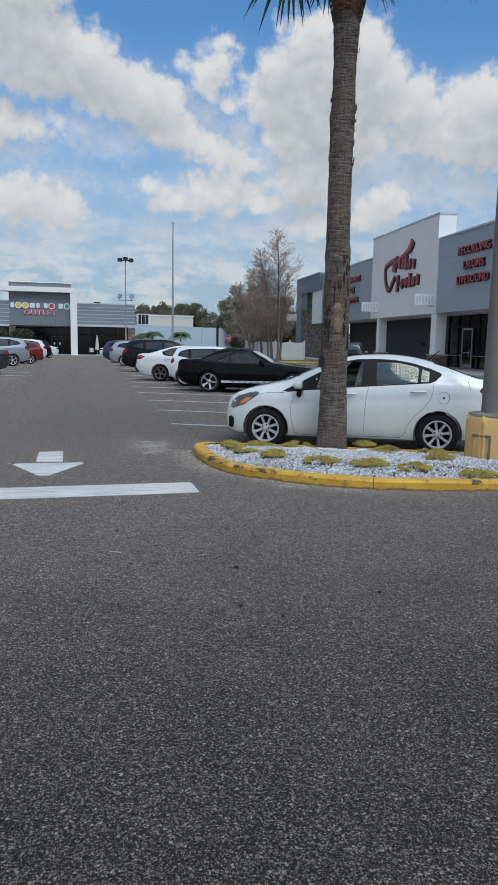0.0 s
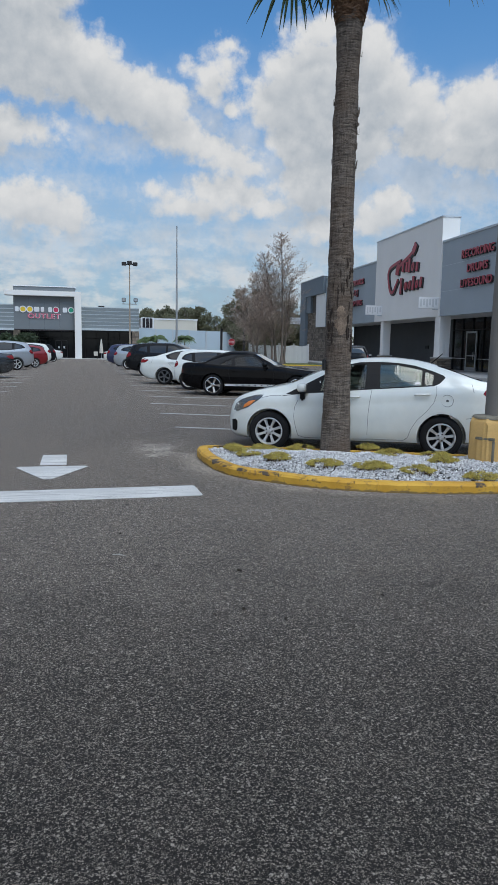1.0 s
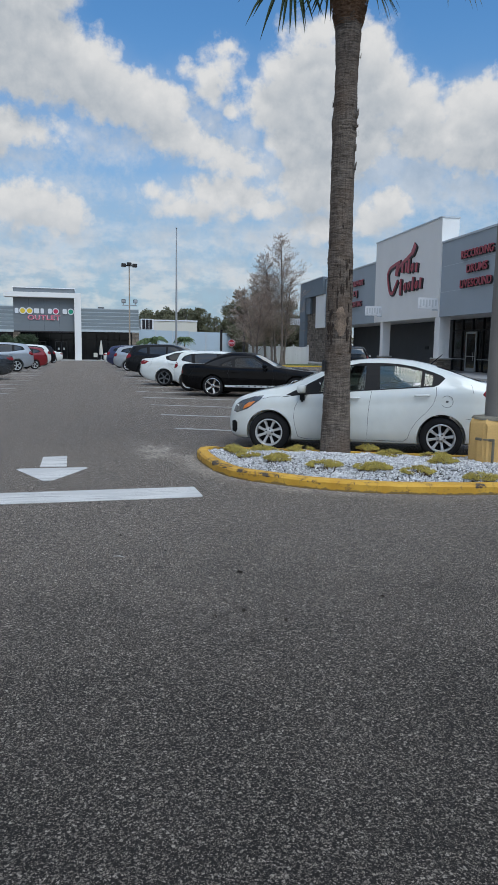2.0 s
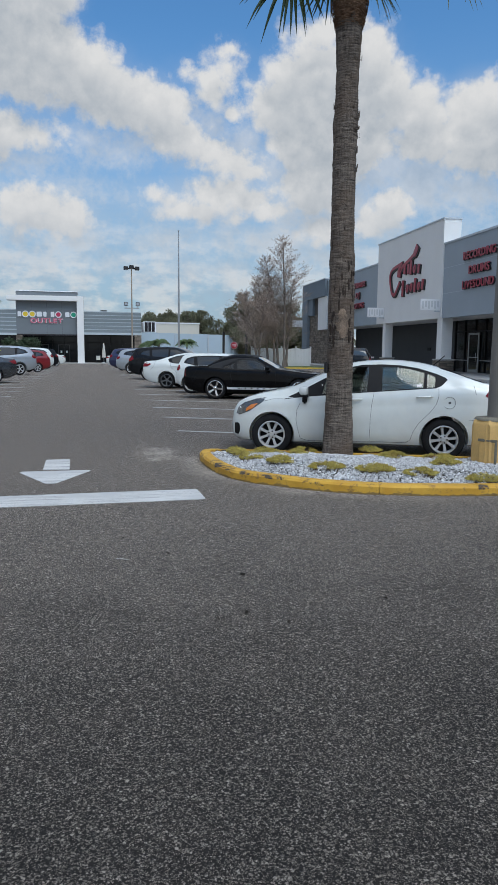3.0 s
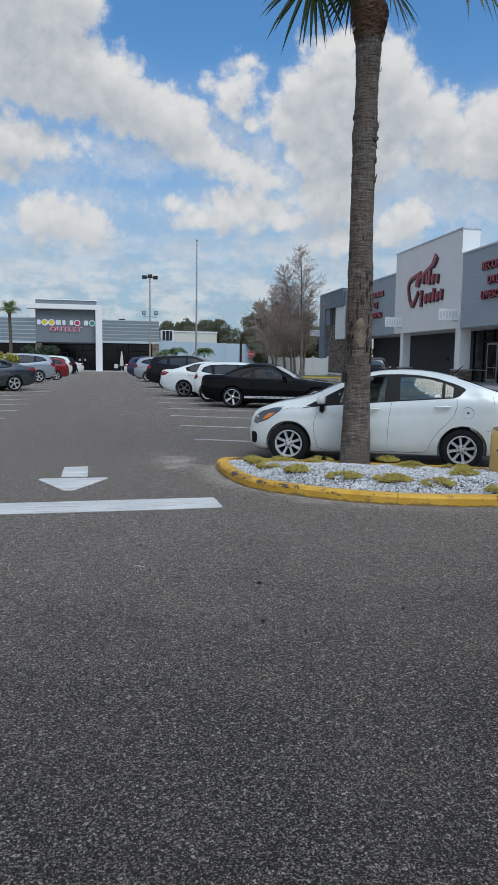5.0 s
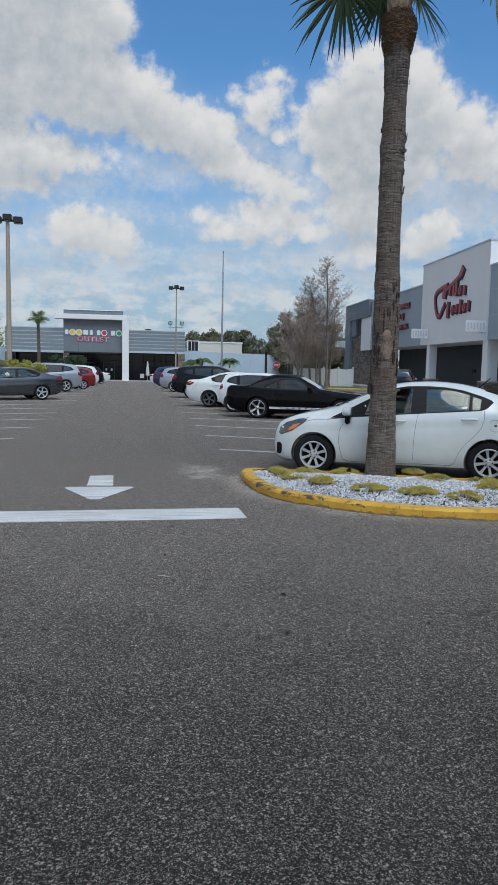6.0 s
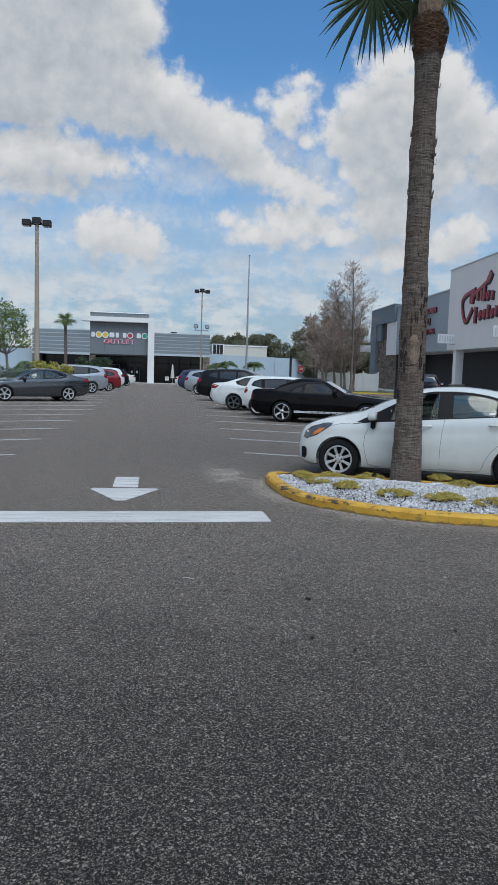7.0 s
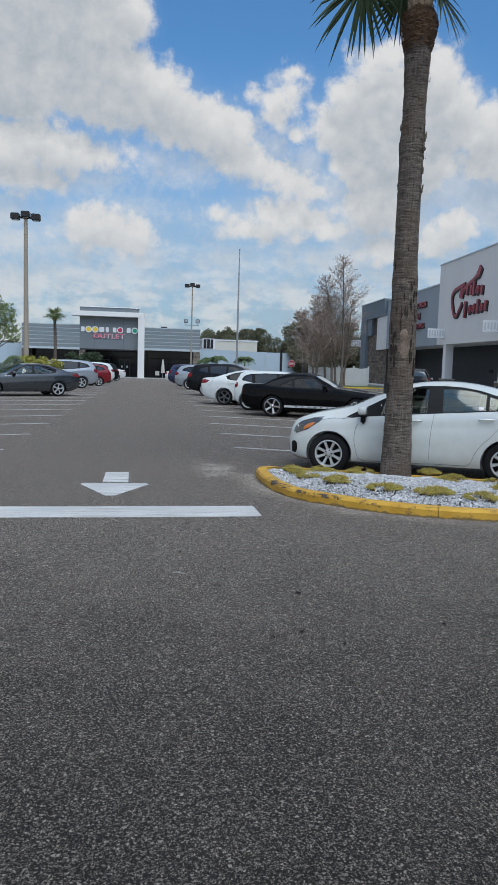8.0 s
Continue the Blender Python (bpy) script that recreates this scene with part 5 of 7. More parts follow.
def car(name, s, at, wheel, side, yaw, paint, label, category="car", rim=(5, False, 0.68), alloy=None, near=True, glass_mat=None, size=1.0, shield=None, rear=None):
    """A parked car. at: where the tyre of the front ("f") or rear ("r") wheel on that side (+1 left, -1 right) meets the ground."""
    L, W, R = s["L"], s["W"], s["R"]
    turn = Matrix.Rotation(radians(yaw), 4, "Z")
    foot = turn @ Vector(((L / 2 - s["wf" if wheel == "f" else "wr"]) * size, side * 0.47 * W * size, 0))
    z = ground_z(at[1])
    ob = thing(name, Matrix.Translation((at[0] - foot.x, at[1] - foot.y, z)) @ turn, label, category, "parked cars")
    ob.scale = (size, size, size)
    alloy = alloy or ALLOY
    # body with wheel arches and, near by, an open cabin
    bm = car_shell(s, step=0.06 if near else 0.10)
    me = bpy.data.meshes.new("body")
    bm.to_mesh(me)
    bm.free()
    cutters = []
    arch = bmesh.new()
    for x in (s["wf"], s["wr"]):
        for y in (1, -1):
            lathe(arch, [(R + 0.040, y * (W / 2 + 0.1)), (R + 0.040, y * (W / 2 - 0.27))], 40, "y", (L / 2 - x, 0, R))
    cutters.append(arch)
    if near:
        cutters.append(car_shell(s, 0.055, s["shield"][0] + 0.06, s["rear"][1] - 0.06, 0.42, 0.09))
        win = bmesh.new()
        for poly in s["windows"]:
            a = [win.verts.new((L / 2 - x, 1.3, z_)) for x, z_ in poly]
            b = [win.verts.new((L / 2 - x, -1.3, z_)) for x, z_ in poly]
            win.faces.new(a)
            win.faces.new(b[::-1])
            for k in range(len(poly)):
                win.faces.new((a[k], b[k], b[(k + 1) % len(poly)], a[(k + 1) % len(poly)]))
        bmesh.ops.recalc_face_normals(win, faces=win.faces)
        cutters.append(win)
        win = bmesh.new()
        for x0, x1 in (s["shield"], s["rear"]):
            x0, x1 = x0 + 0.07, x1 - 0.07
            e0, e1 = car_section(s, x0)[18][0] * 0.86, car_section(s, x1)[18][0] * 0.86
            low = min(car_over(s, x0, 0), car_over(s, x1, 0)) - 0.10
            q = [(x0, -e0), (x1, -e1), (x1, e1), (x0, e0)]
            a = [win.verts.new((L / 2 - x, y, low)) for x, y in q]
            b = [win.verts.new((L / 2 - x, y, 2.2)) for x, y in q]
            win.faces.new(a)
            win.faces.new(b[::-1])
            for k in range(4):
                win.faces.new((a[k], b[k], b[(k + 1) % 4], a[(k + 1) % 4]))
        bmesh.ops.recalc_face_normals(win, faces=win.faces)
        cutters.append(win)
    body = part_of("body", cut(me, cutters, [paint, DARK_IN]), [paint, DARK_IN], ob, smooth=32)
    pane = glass_mat or (CAR_GLASS if near else TINTED)
    for sd in (1, -1):
        part("window_trim", side_panel(s, s["trim"], sd, 0.003, holes=s["windows"] if near else ()), BLACK_TRIM, body)
        for poly in s["windows"]:
            w = part("side_window", side_panel(s, poly, sd, -0.004 if near else 0.008, 0.004), pane, body, smooth=40)
            w.visible_shadow = not near
        for line in s["seams"]:
            bm = bmesh.new()
            pts = []
            for (x0, z0), (x1, z1) in zip(line, line[1:]):
                for k in range(4):
                    x, z_ = x0 + (x1 - x0) * k / 4, z0 + (z1 - z0) * k / 4
                    pts.append((L / 2 - x, sd * (car_side(s, x, z_) + 0.0005), z_))
            x, z_ = line[-1]
            pts.append((L / 2 - x, sd * (car_side(s, x, z_) + 0.0005), z_))
            tube(bm, pts, [0.0035] * len(pts), 4)
            part("panel_gap", bm, SEAM if paint in (WHITE_PAINT, SILVER_PAINT) else BLACK_TRIM, body)
        for x, z_ in s["handles"]:
            y = car_side(s, x, z_)
            bm = bmesh.new()
            tube(bm, [(L / 2 - x + 0.11, sd * (y - 0.005), z_ - 0.006), (L / 2 - x + 0.085, sd * (y + 0.03), z_), (L / 2 - x, sd * (y + 0.037), z_ + 0.004), (L / 2 - x - 0.085, sd * (y + 0.03), z_ + 0.006), (L / 2 - x - 0.11, sd * (y - 0.005), z_ + 0.004)], [0.012, 0.014, 0.014, 0.014, 0.012], 8)
            part("door_handle", bm, paint, body, smooth=40)
        for key, mat_, off in (("head", LAMP_CLEAR, 0.004), ("amber", LAMP_AMBER, 0.008), ("tail", LAMP_RED, 0.004), ("fog", BLACK_TRIM, 0.004)):
            if s.get(key):
                part({"head": "headlight", "amber": "indicator", "tail": "tail_light", "fog": "fog_light"}[key], side_panel(s, s[key], sd, off, 0.01, 0.05), mat_, ob if key != "amber" else body, smooth=40)
        x, z_ = s["mirror"]
        y = car_side(s, x, z_)
        bm = bmesh.new()
        bmesh.ops.create_uvsphere(bm, u_segments=20, v_segments=12, radius=1.0)
        for v in bm.verts:
            fx = math.copysign(abs(v.co.x) ** 0.75, v.co.x) * (0.09 if v.co.x > 0 else 0.05)
            v.co = (L / 2 - x + fx, sd * (y + 0.14) + math.copysign(abs(v.co.y) ** 0.7, v.co.y) * 0.092, z_ + 0.02 + math.copysign(abs(v.co.z) ** 0.7, v.co.z) * 0.068)
        mir = part("mirror", bm, paint, ob, smooth=70)
        part("mirror_shade", boxed(L / 2 - x - 0.055, L / 2 - x + 0.055, sd * (y + 0.14) - 0.085, sd * (y + 0.14) + 0.085, z_ - 0.085, z_ - 0.022, bevel=0.025), BLACK_TRIM, mir, smooth=50)
        part("mirror_foot", boxed(L / 2 - x - 0.025, L / 2 - x + 0.045, sd * (y + 0.05) - 0.09, sd * (y + 0.05) + 0.09, z_ - 0.17, z_ - 0.06, bevel=0.02), BLACK_TRIM, mir)
        part("mirror_glass", boxed(L / 2 - x - 0.058, L / 2 - x - 0.050, sd * (y + 0.14) - 0.070, sd * (y + 0.14) + 0.070, z_ - 0.03, z_ + 0.070), CHROME, mir)
    if s.get("fuel"):
        x, z_ = s["fuel"]
        ring = [(L / 2 - x + 0.085 * math.cos(k * 0.2618), 1 * (car_side(s, x + 0.085 * math.cos(k * 0.2618), z_ + 0.085 * math.sin(k * 0.2618)) + 0.0025), z_ + 0.085 * math.sin(k * 0.2618)) for k in range(25)]
        part("fuel_flap_gap", tube(bmesh.new(), ring, [0.003] * 25, 4), SEAM, body)
    if s.get("canvas"):
        part("soft_top", over_panel(s, *s["canvas"], 0.995, 0.006), SOFT_TOP, body, "black canvas folding roof", smooth=60)
        for sd in (1, -1):
            part("soft_top_side", side_panel(s, [(2.36, 1.272), (2.6, 1.306), (2.95, 1.285), (3.1, 1.235), (3.44, 1.07), (3.50, 0.985), (3.94, 1.02), (3.76, 1.12), (3.45, 1.235), (3.1, 1.305), (2.6, 1.322), (2.40, 1.30)], sd, 0.006), SOFT_TOP, body, "black canvas", smooth=60)
    for nm, (x0, x1) in (("windscreen", s["shield"]), ("rear_window", s["rear"])):
        w = part(nm, over_panel(s, x0 + 0.02, x1 - 0.02, 0.93, 0.002 if near else 0.004, 0.004), (shield if nm == "windscreen" else rear) or pane, body, smooth=60)
        w.visible_shadow = not near
    if near:
        for x, y, back in ((s["mirror"][0] + 0.85, 0.36, 0.25), (s["mirror"][0] + 0.85, -0.36, 0.25)):
            seat = part("front_seat", boxed(L / 2 - x - 0.10, L / 2 - x + 0.02, y - 0.24, y + 0.24, 0.45, 1.06, bevel=0.05), CLOTH, ob, smooth=50)
            part("headrest", boxed(L / 2 - x - 0.12, L / 2 - x - 0.03, y - 0.13, y + 0.13, 1.08, 1.25, bevel=0.035), CLOTH, seat, smooth=50)
        x = s["mirror"][0] + 1.75
        bench = part("rear_bench", boxed(L / 2 - x - 0.12, L / 2 - x, -0.6, 0.6, 0.45, 1.02, bevel=0.05), CLOTH, ob, smooth=50)
        for y in (0.34, -0.34):
            part("headrest", boxed(L / 2 - x - 0.12, L / 2 - x - 0.04, y - 0.12, y + 0.12, 1.0, 1.16, bevel=0.03), CLOTH, bench, smooth=50)
        part("dashboard", boxed(L / 2 - s["mirror"][0] - 0.30, L / 2 - s["mirror"][0] + 0.12, -0.66, 0.66, 0.60, 0.93, bevel=0.06), DARK_IN, ob)
    meshes = wheel_meshes(R, *rim)
    for x in (s["wf"], s["wr"]):
        for sd in (1, -1):
            wh = new("wheel")
            wh.parent = ob
            wh.location = (L / 2 - x, sd * 0.478 * W, R)
            wh.rotation_euler = (0, random.uniform(0, 6), 0 if sd > 0 else math.pi)
            for nm, me, mat_ in zip(("tyre", "rim", "drum", "bolt_ring"), meshes, (None, alloy, None, None)):
                if mat_ and not me.materials:
                    me.materials.append(mat_)
                t = new(nm, me)
                t.parent = wh
                if nm == "bolt_ring":
                    tagged(t, kind="stuff")
    part("number_plate", boxed(-L / 2 - 0.004, -L / 2 + 0.02, -0.15, 0.15, 0.62, 0.77), WHITE_TRIM, ob)
    return ob


WHITE_PAINT = car_paint("white_car_paint", (0.655, 0.675, 0.645))
BLACK_PAINT = car_paint("black_car_paint", (0.002, 0.002, 0.0025), 0.0, 0.10, 0.22)
GREY_PAINT = car_paint("gunmetal_car_paint", (0.078, 0.086, 0.095), 0.75, 0.20, 1.0)
SILVER_PAINT = car_paint("silver_car_paint", (0.42, 0.45, 0.48), 0.6)
RED_PAINT = car_paint("red_car_paint", (0.22, 0.010, 0.014), 0.3)
BLUE_PAINT = car_paint("blue_car_paint", (0.022, 0.030, 0.085), 0.4)
DARK_PAINT = car_paint("charcoal_car_paint", (0.010, 0.011, 0.013), 0.3, 0.25, 0.3)

RIO = snubbed(SEDAN, 0.80)
kia = car("sedan_car", RIO, (2.72, 10.44), "f", 1, 157, WHITE_PAINT, "white compact sedan with silver eight-spoke wheels parked beside the island", rim=(8, False, 0.67), rear=REAR_GLASS)
rod = tube(bmesh.new(), [(-0.975, 0.0, 1.36), (-1.165, 0.0, 1.53)], [0.011, 0.006], 5)
part("aerial", rod, BLACK_TRIM, kia)
part("window_sticker", side_panel(RIO, [(2.82, 1.078), (2.89, 1.084), (2.89, 1.115), (2.82, 1.109)], 1, 0.001, 0.002), WHITE_TRIM, kia, "small white window sticker")
part("flap_mark", side_panel(RIO, [(3.275, 0.84), (3.31, 0.84), (3.31, 0.87), (3.275, 0.87)], 1, 0.0015, 0.002), SEAM, kia)
for nm, y_ in (("wiper", 0.30), ("wiper", -0.25)):
    part(nm, tube(bmesh.new(), [(RIO["L"] / 2 - 1.02, y_, car_over(RIO, 1.02, y_) + 0.012), (RIO["L"] / 2 - 1.16, y_ + 0.34, car_over(RIO, 1.16, y_ + 0.34) + 0.016)], [0.009, 0.007], 5), BLACK_TRIM, kia)
pony = car("convertible_car", COUPE, (3.92, 22.46), "r", -1, -24, BLACK_PAINT, "black two-door convertible with canvas roof and white side stripe", rim=(5, False, 0.74), alloy=CHROME, glass_mat=DARK_GLASS, shield=SHIELD_GLASS)
for sd in (1, -1):
    part("side_stripe", side_panel(COUPE, [(1.38, 0.345), (3.28, 0.325), (3.28, 0.395), (1.38, 0.405)], sd, 0.003), WHITE_TRIM, pony, "white stripe along the sill")
    for k in range(7):
        x = 1.66 + 0.20 * k
        part("stripe_lettering", side_panel(COUPE, [(x, 0.350), (x + 0.05, 0.352), (x + 0.05, 0.382), (x, 0.382)], sd, 0.007), BLACK_TRIM, pony)
car("hatchback_car", HATCH, (3.55, 25.45), "r", -1, -24, WHITE_PAINT, "white hatchback parked between a black convertible and a white sedan", rim=(5, True, 0.7), size=0.93, near=False)
car("sedan_car", SALOON, (3.0, 28.66), "r", -1, -24, WHITE_PAINT, "white sedan with dark windows and grey alloy wheels", rim=(5, True, 0.74), alloy=ALLOY_DARK, near=False)
car("suv_car", SUV, (2.84, 36.6), "r", -1, -24, DARK_PAINT, "charcoal sport utility car with red tail lights", rim=(5, True, 0.72), near=False)
car("suv_car", SUV, (2.52, 46.6), "r", -1, -24, SILVER_PAINT, "silver compact sport utility car in a row of parked cars", rim=(5, True, 0.72), near=False, size=0.96)
car("suv_car", SUV, (2.35, 55.6), "r", -1, -24, BLUE_PAINT, "dark blue sport utility car in a row of parked cars", rim=(5, True, 0.72), near=False, size=1.02)
car("sedan_car", SALOON, (2.3, 66.5), "r", -1, -24, WHITE_PAINT, "white sedan at the far end of the row", rim=(5, True, 0.72), near=False)
car("sedan_car", SALOON, (-4.08, 32.85), "r", 1, 207, GREY_PAINT, "gunmetal grey sedan with dark machined wheels", rim=(5, True, 0.76), alloy=ALLOY)
car("suv_car", SUV, (-4.0, 43.2), "r", 1, 207, SILVER_PAINT, "light silver sport utility car", rim=(5, True, 0.72), near=False)
car("hatchback_car", SUV, (-3.42, 49.2), "r", 1, 207, RED_PAINT, "dark red hatchback car", rim=(5, True, 0.72), near=False, size=0.88)
car("suv_car", SUV, (-3.6, 55.2), "r", 1, 207, WHITE_PAINT, "white sport utility car behind a red hatchback", rim=(5, True, 0.72), near=False)
car("suv_car", SUV, (-3.5, 61.0), "r", 1, 207, DARK_PAINT, "black sport utility car near the far shop", rim=(5, True, 0.72), near=False)
car("sedan_car", SALOON, (-3.3, 72.5), "r", 1, 207, WHITE_PAINT, "white sedan near the entrance of the far shop", rim=(5, True, 0.72), near=False)
car("suv_car", SUV, (15.35, 37.5), "r", -1, 68, BLACK_PAINT, "black sport utility car parked before the music shop", rim=(5, True, 0.72), near=False, size=1.04)


# ---- buildings: materials ----
def stone_material(name):
    n = Nodes(name)
    c = n.mix(n.rand(), (0.060, 0.048, 0.038), (0.30, 0.245, 0.19))
    c = n.mix(n.step(n.noise(9, 5), 0.3, 0.75), c, (0.15, 0.12, 0.095))
    n.set(Base_Color=c, Roughness=0.9)
    n.bump(n.noise(25, 5, 0.7), 0.8, 0.02)
    return n.m


STUCCO_BLUE = plain("blue_grey_stucco", (0.330, 0.372, 0.405), 0.9, var=0.05, scale=0.5, fine=30, bump=0.25)
STUCCO_DEEP = plain("slate_grey_stucco", (0.155, 0.186, 0.212), 0.85, var=0.07, scale=0.6, fine=30, bump=0.25)
STUCCO_WHITE = plain("white_stucco", (0.745, 0.735, 0.71), 0.9, var=0.04, scale=0.4, fine=30, bump=0.25)
CAP_PALE = plain("pale_metal_coping", (0.46, 0.50, 0.53), 0.5, 0.1, var=0.06)
CHARCOAL = plain("charcoal_wall", (0.060, 0.063, 0.068), 0.85, var=0.10, scale=0.8)
SHOP_GLASS = plain("dark_shop_glass", (0.010, 0.012, 0.014), 0.06, var=0.3, scale=0.7, bump=0, spec=0.3)
FRAME_ALU = plain("aluminium_frame", (0.33, 0.34, 0.35), 0.4, 0.6, var=0.05)
LETTER_RED = plain("red_sign_face", (0.34, 0.030, 0.050), 0.4, var=0.10, bump=0)
LETTER_BLACK = plain("black_sign_return", (0.014, 0.010, 0.012), 0.5, var=0.1, bump=0)
STONE_WALL = stone_material("ledger_stone")
MORTAR = plain("dark_mortar", (0.060, 0.052, 0.045), 0.95, var=0.2)
WALK = plain("pale_concrete_walk", (0.40, 0.39, 0.37), 0.9, var=0.12, scale=0.7, bump=0.2)
KERB_YELLOW = plain("yellow_kerb_far", (0.62, 0.43, 0.06), 0.8, var=0.2, scale=2)
PANEL_GREY = plain("grey_metal_panel", (0.160, 0.180, 0.193), 0.6, 0.1, var=0.06, scale=0.6, bump=0.05)
SIDING = plain("grey_green_siding", (0.200, 0.232, 0.245), 0.6, 0.1, var=0.07, scale=0.8, obj=0.10, bump=0.05)
SIDING_LINE = plain("pale_siding_joint", (0.44, 0.49, 0.51), 0.5, var=0.05)
WALL_PALE = plain("pale_blue_wall_panel", (0.40, 0.485, 0.545), 0.7, var=0.05, scale=0.5, obj=0.06)
CREAM = plain("cream_wall", (0.62, 0.59, 0.51), 0.9, var=0.06, scale=0.3)
SIGN_WHITE = plain("white_sign_face", (0.76, 0.77, 0.78), 0.4, var=0.03, bump=0)
SIGN_FAINT = plain("faint_sign_bar", (0.57, 0.585, 0.60), 0.4, var=0.03, bump=0)
SIGN_YELLOW = plain("yellow_sign_face", (0.78, 0.55, 0.04), 0.4, var=0.03, bump=0)
SIGN_RED = plain("crimson_sign_face", (0.52, 0.035, 0.09), 0.4, var=0.03, bump=0)
SIGN_GREEN = plain("green_sign_face", (0.02, 0.34, 0.20), 0.4, var=0.03, bump=0)
SIGN_PINK = plain("pink_red_sign_face", (0.62, 0.13, 0.20), 0.4, var=0.05, bump=0)
CANVAS = plain("cream_canvas", (0.52, 0.50, 0.45), 0.9, var=0.1)
VINYL = plain("white_vinyl", (0.68, 0.69, 0.70), 0.5, var=0.05, obj=0.06)


TEXT = {}


def text_mesh(ch, depth):
    """A letter of the built-in font as a mesh, made once for each character."""
    if (ch, depth) in TEXT:
        return TEXT[ch, depth].copy()
    cu = bpy.data.curves.new("letter", "FONT")
    cu.body, cu.extrude, cu.offset = ch, depth / 2, 0.018
    cu.resolution_u = 3
    ob = bpy.data.objects.new("letter", cu)
    scene.collection.objects.link(ob)
    bpy.context.view_layer.update()
    me = bpy.data.meshes.new_from_object(ob.evaluated_get(bpy.context.evaluated_depsgraph_get()))
    bpy.data.objects.remove(ob)
    TEXT[ch, depth] = me.copy()
    return me


def wall_letters(parent, word, place, wide, high, face, side=None):
    """Raised letters. place(a, b, c): a along the word, b up, c out of the wall, all in metres."""
    boxes, run = [], 0.0
    for ch in word:
        me = text_mesh(ch, 1.0)
        x0, x1 = min(v.co.x for v in me.vertices), max(v.co.x for v in me.vertices)
        y1 = max(v.co.y for v in me.vertices)
        boxes.append((me, x0, x1, max(y1, 0.6)))
        run += x1 - x0 + 0.10
    kx = wide / (run - 0.10)
    a = 0.0
    for me, x0, x1, y1 in boxes:
        back = me.copy() if side else None
        for m, lo, hi, mat_, shift in ((back, 0.0, 0.10, side, 0.045), (me, 0.03, 0.125, face, 0.0)):
            if m is None:
                continue
            for v in m.vertices:
                v.co = place(a + (v.co.x - x0) * kx + shift, v.co.y / y1 * high - shift * 0.6, lo if v.co.z < 0 else hi)
            part_of("letter", m, mat_, parent)
        a += (x1 - x0 + 0.10) * kx


def ledger_stones(parent, place, wide, high, seed, row=0.16):
    """Split stones laid in courses; place(a, b, c) as above."""
    rnd = random.Random(seed)
    b = 0.0
    while b < high - 0.04:
        h = min(row * rnd.uniform(0.7, 1.25), high - b)
        a = 0.0
        while a < wide - 0.02:
            w = min(rnd.uniform(0.28, 0.62), wide - a)
            c = rnd.uniform(0.02, 0.07)
            bm = bmesh.new()
            g = 0.012
            q = [(a + g, b + g), (a + w - g, b + g), (a + w - g, b + h - g), (a + g, b + h - g)]
            lo = [bm.verts.new(place(x, z, -0.01)) for x, z in q]
            hi = [bm.verts.new(place(x + rnd.uniform(-0.01, 0.01), z + rnd.uniform(-0.008, 0.008), c + rnd.uniform(-0.015, 0.015))) for x, z in q]
            bm.faces.new(hi)
            for k in range(4):
                bm.faces.new((lo[k], lo[(k + 1) % 4], hi[(k + 1) % 4], hi[k]))
            bmesh.ops.recalc_face_normals(bm, faces=bm.faces)
            part("stone", bm, STONE_WALL, parent)
            a += w
        b += h


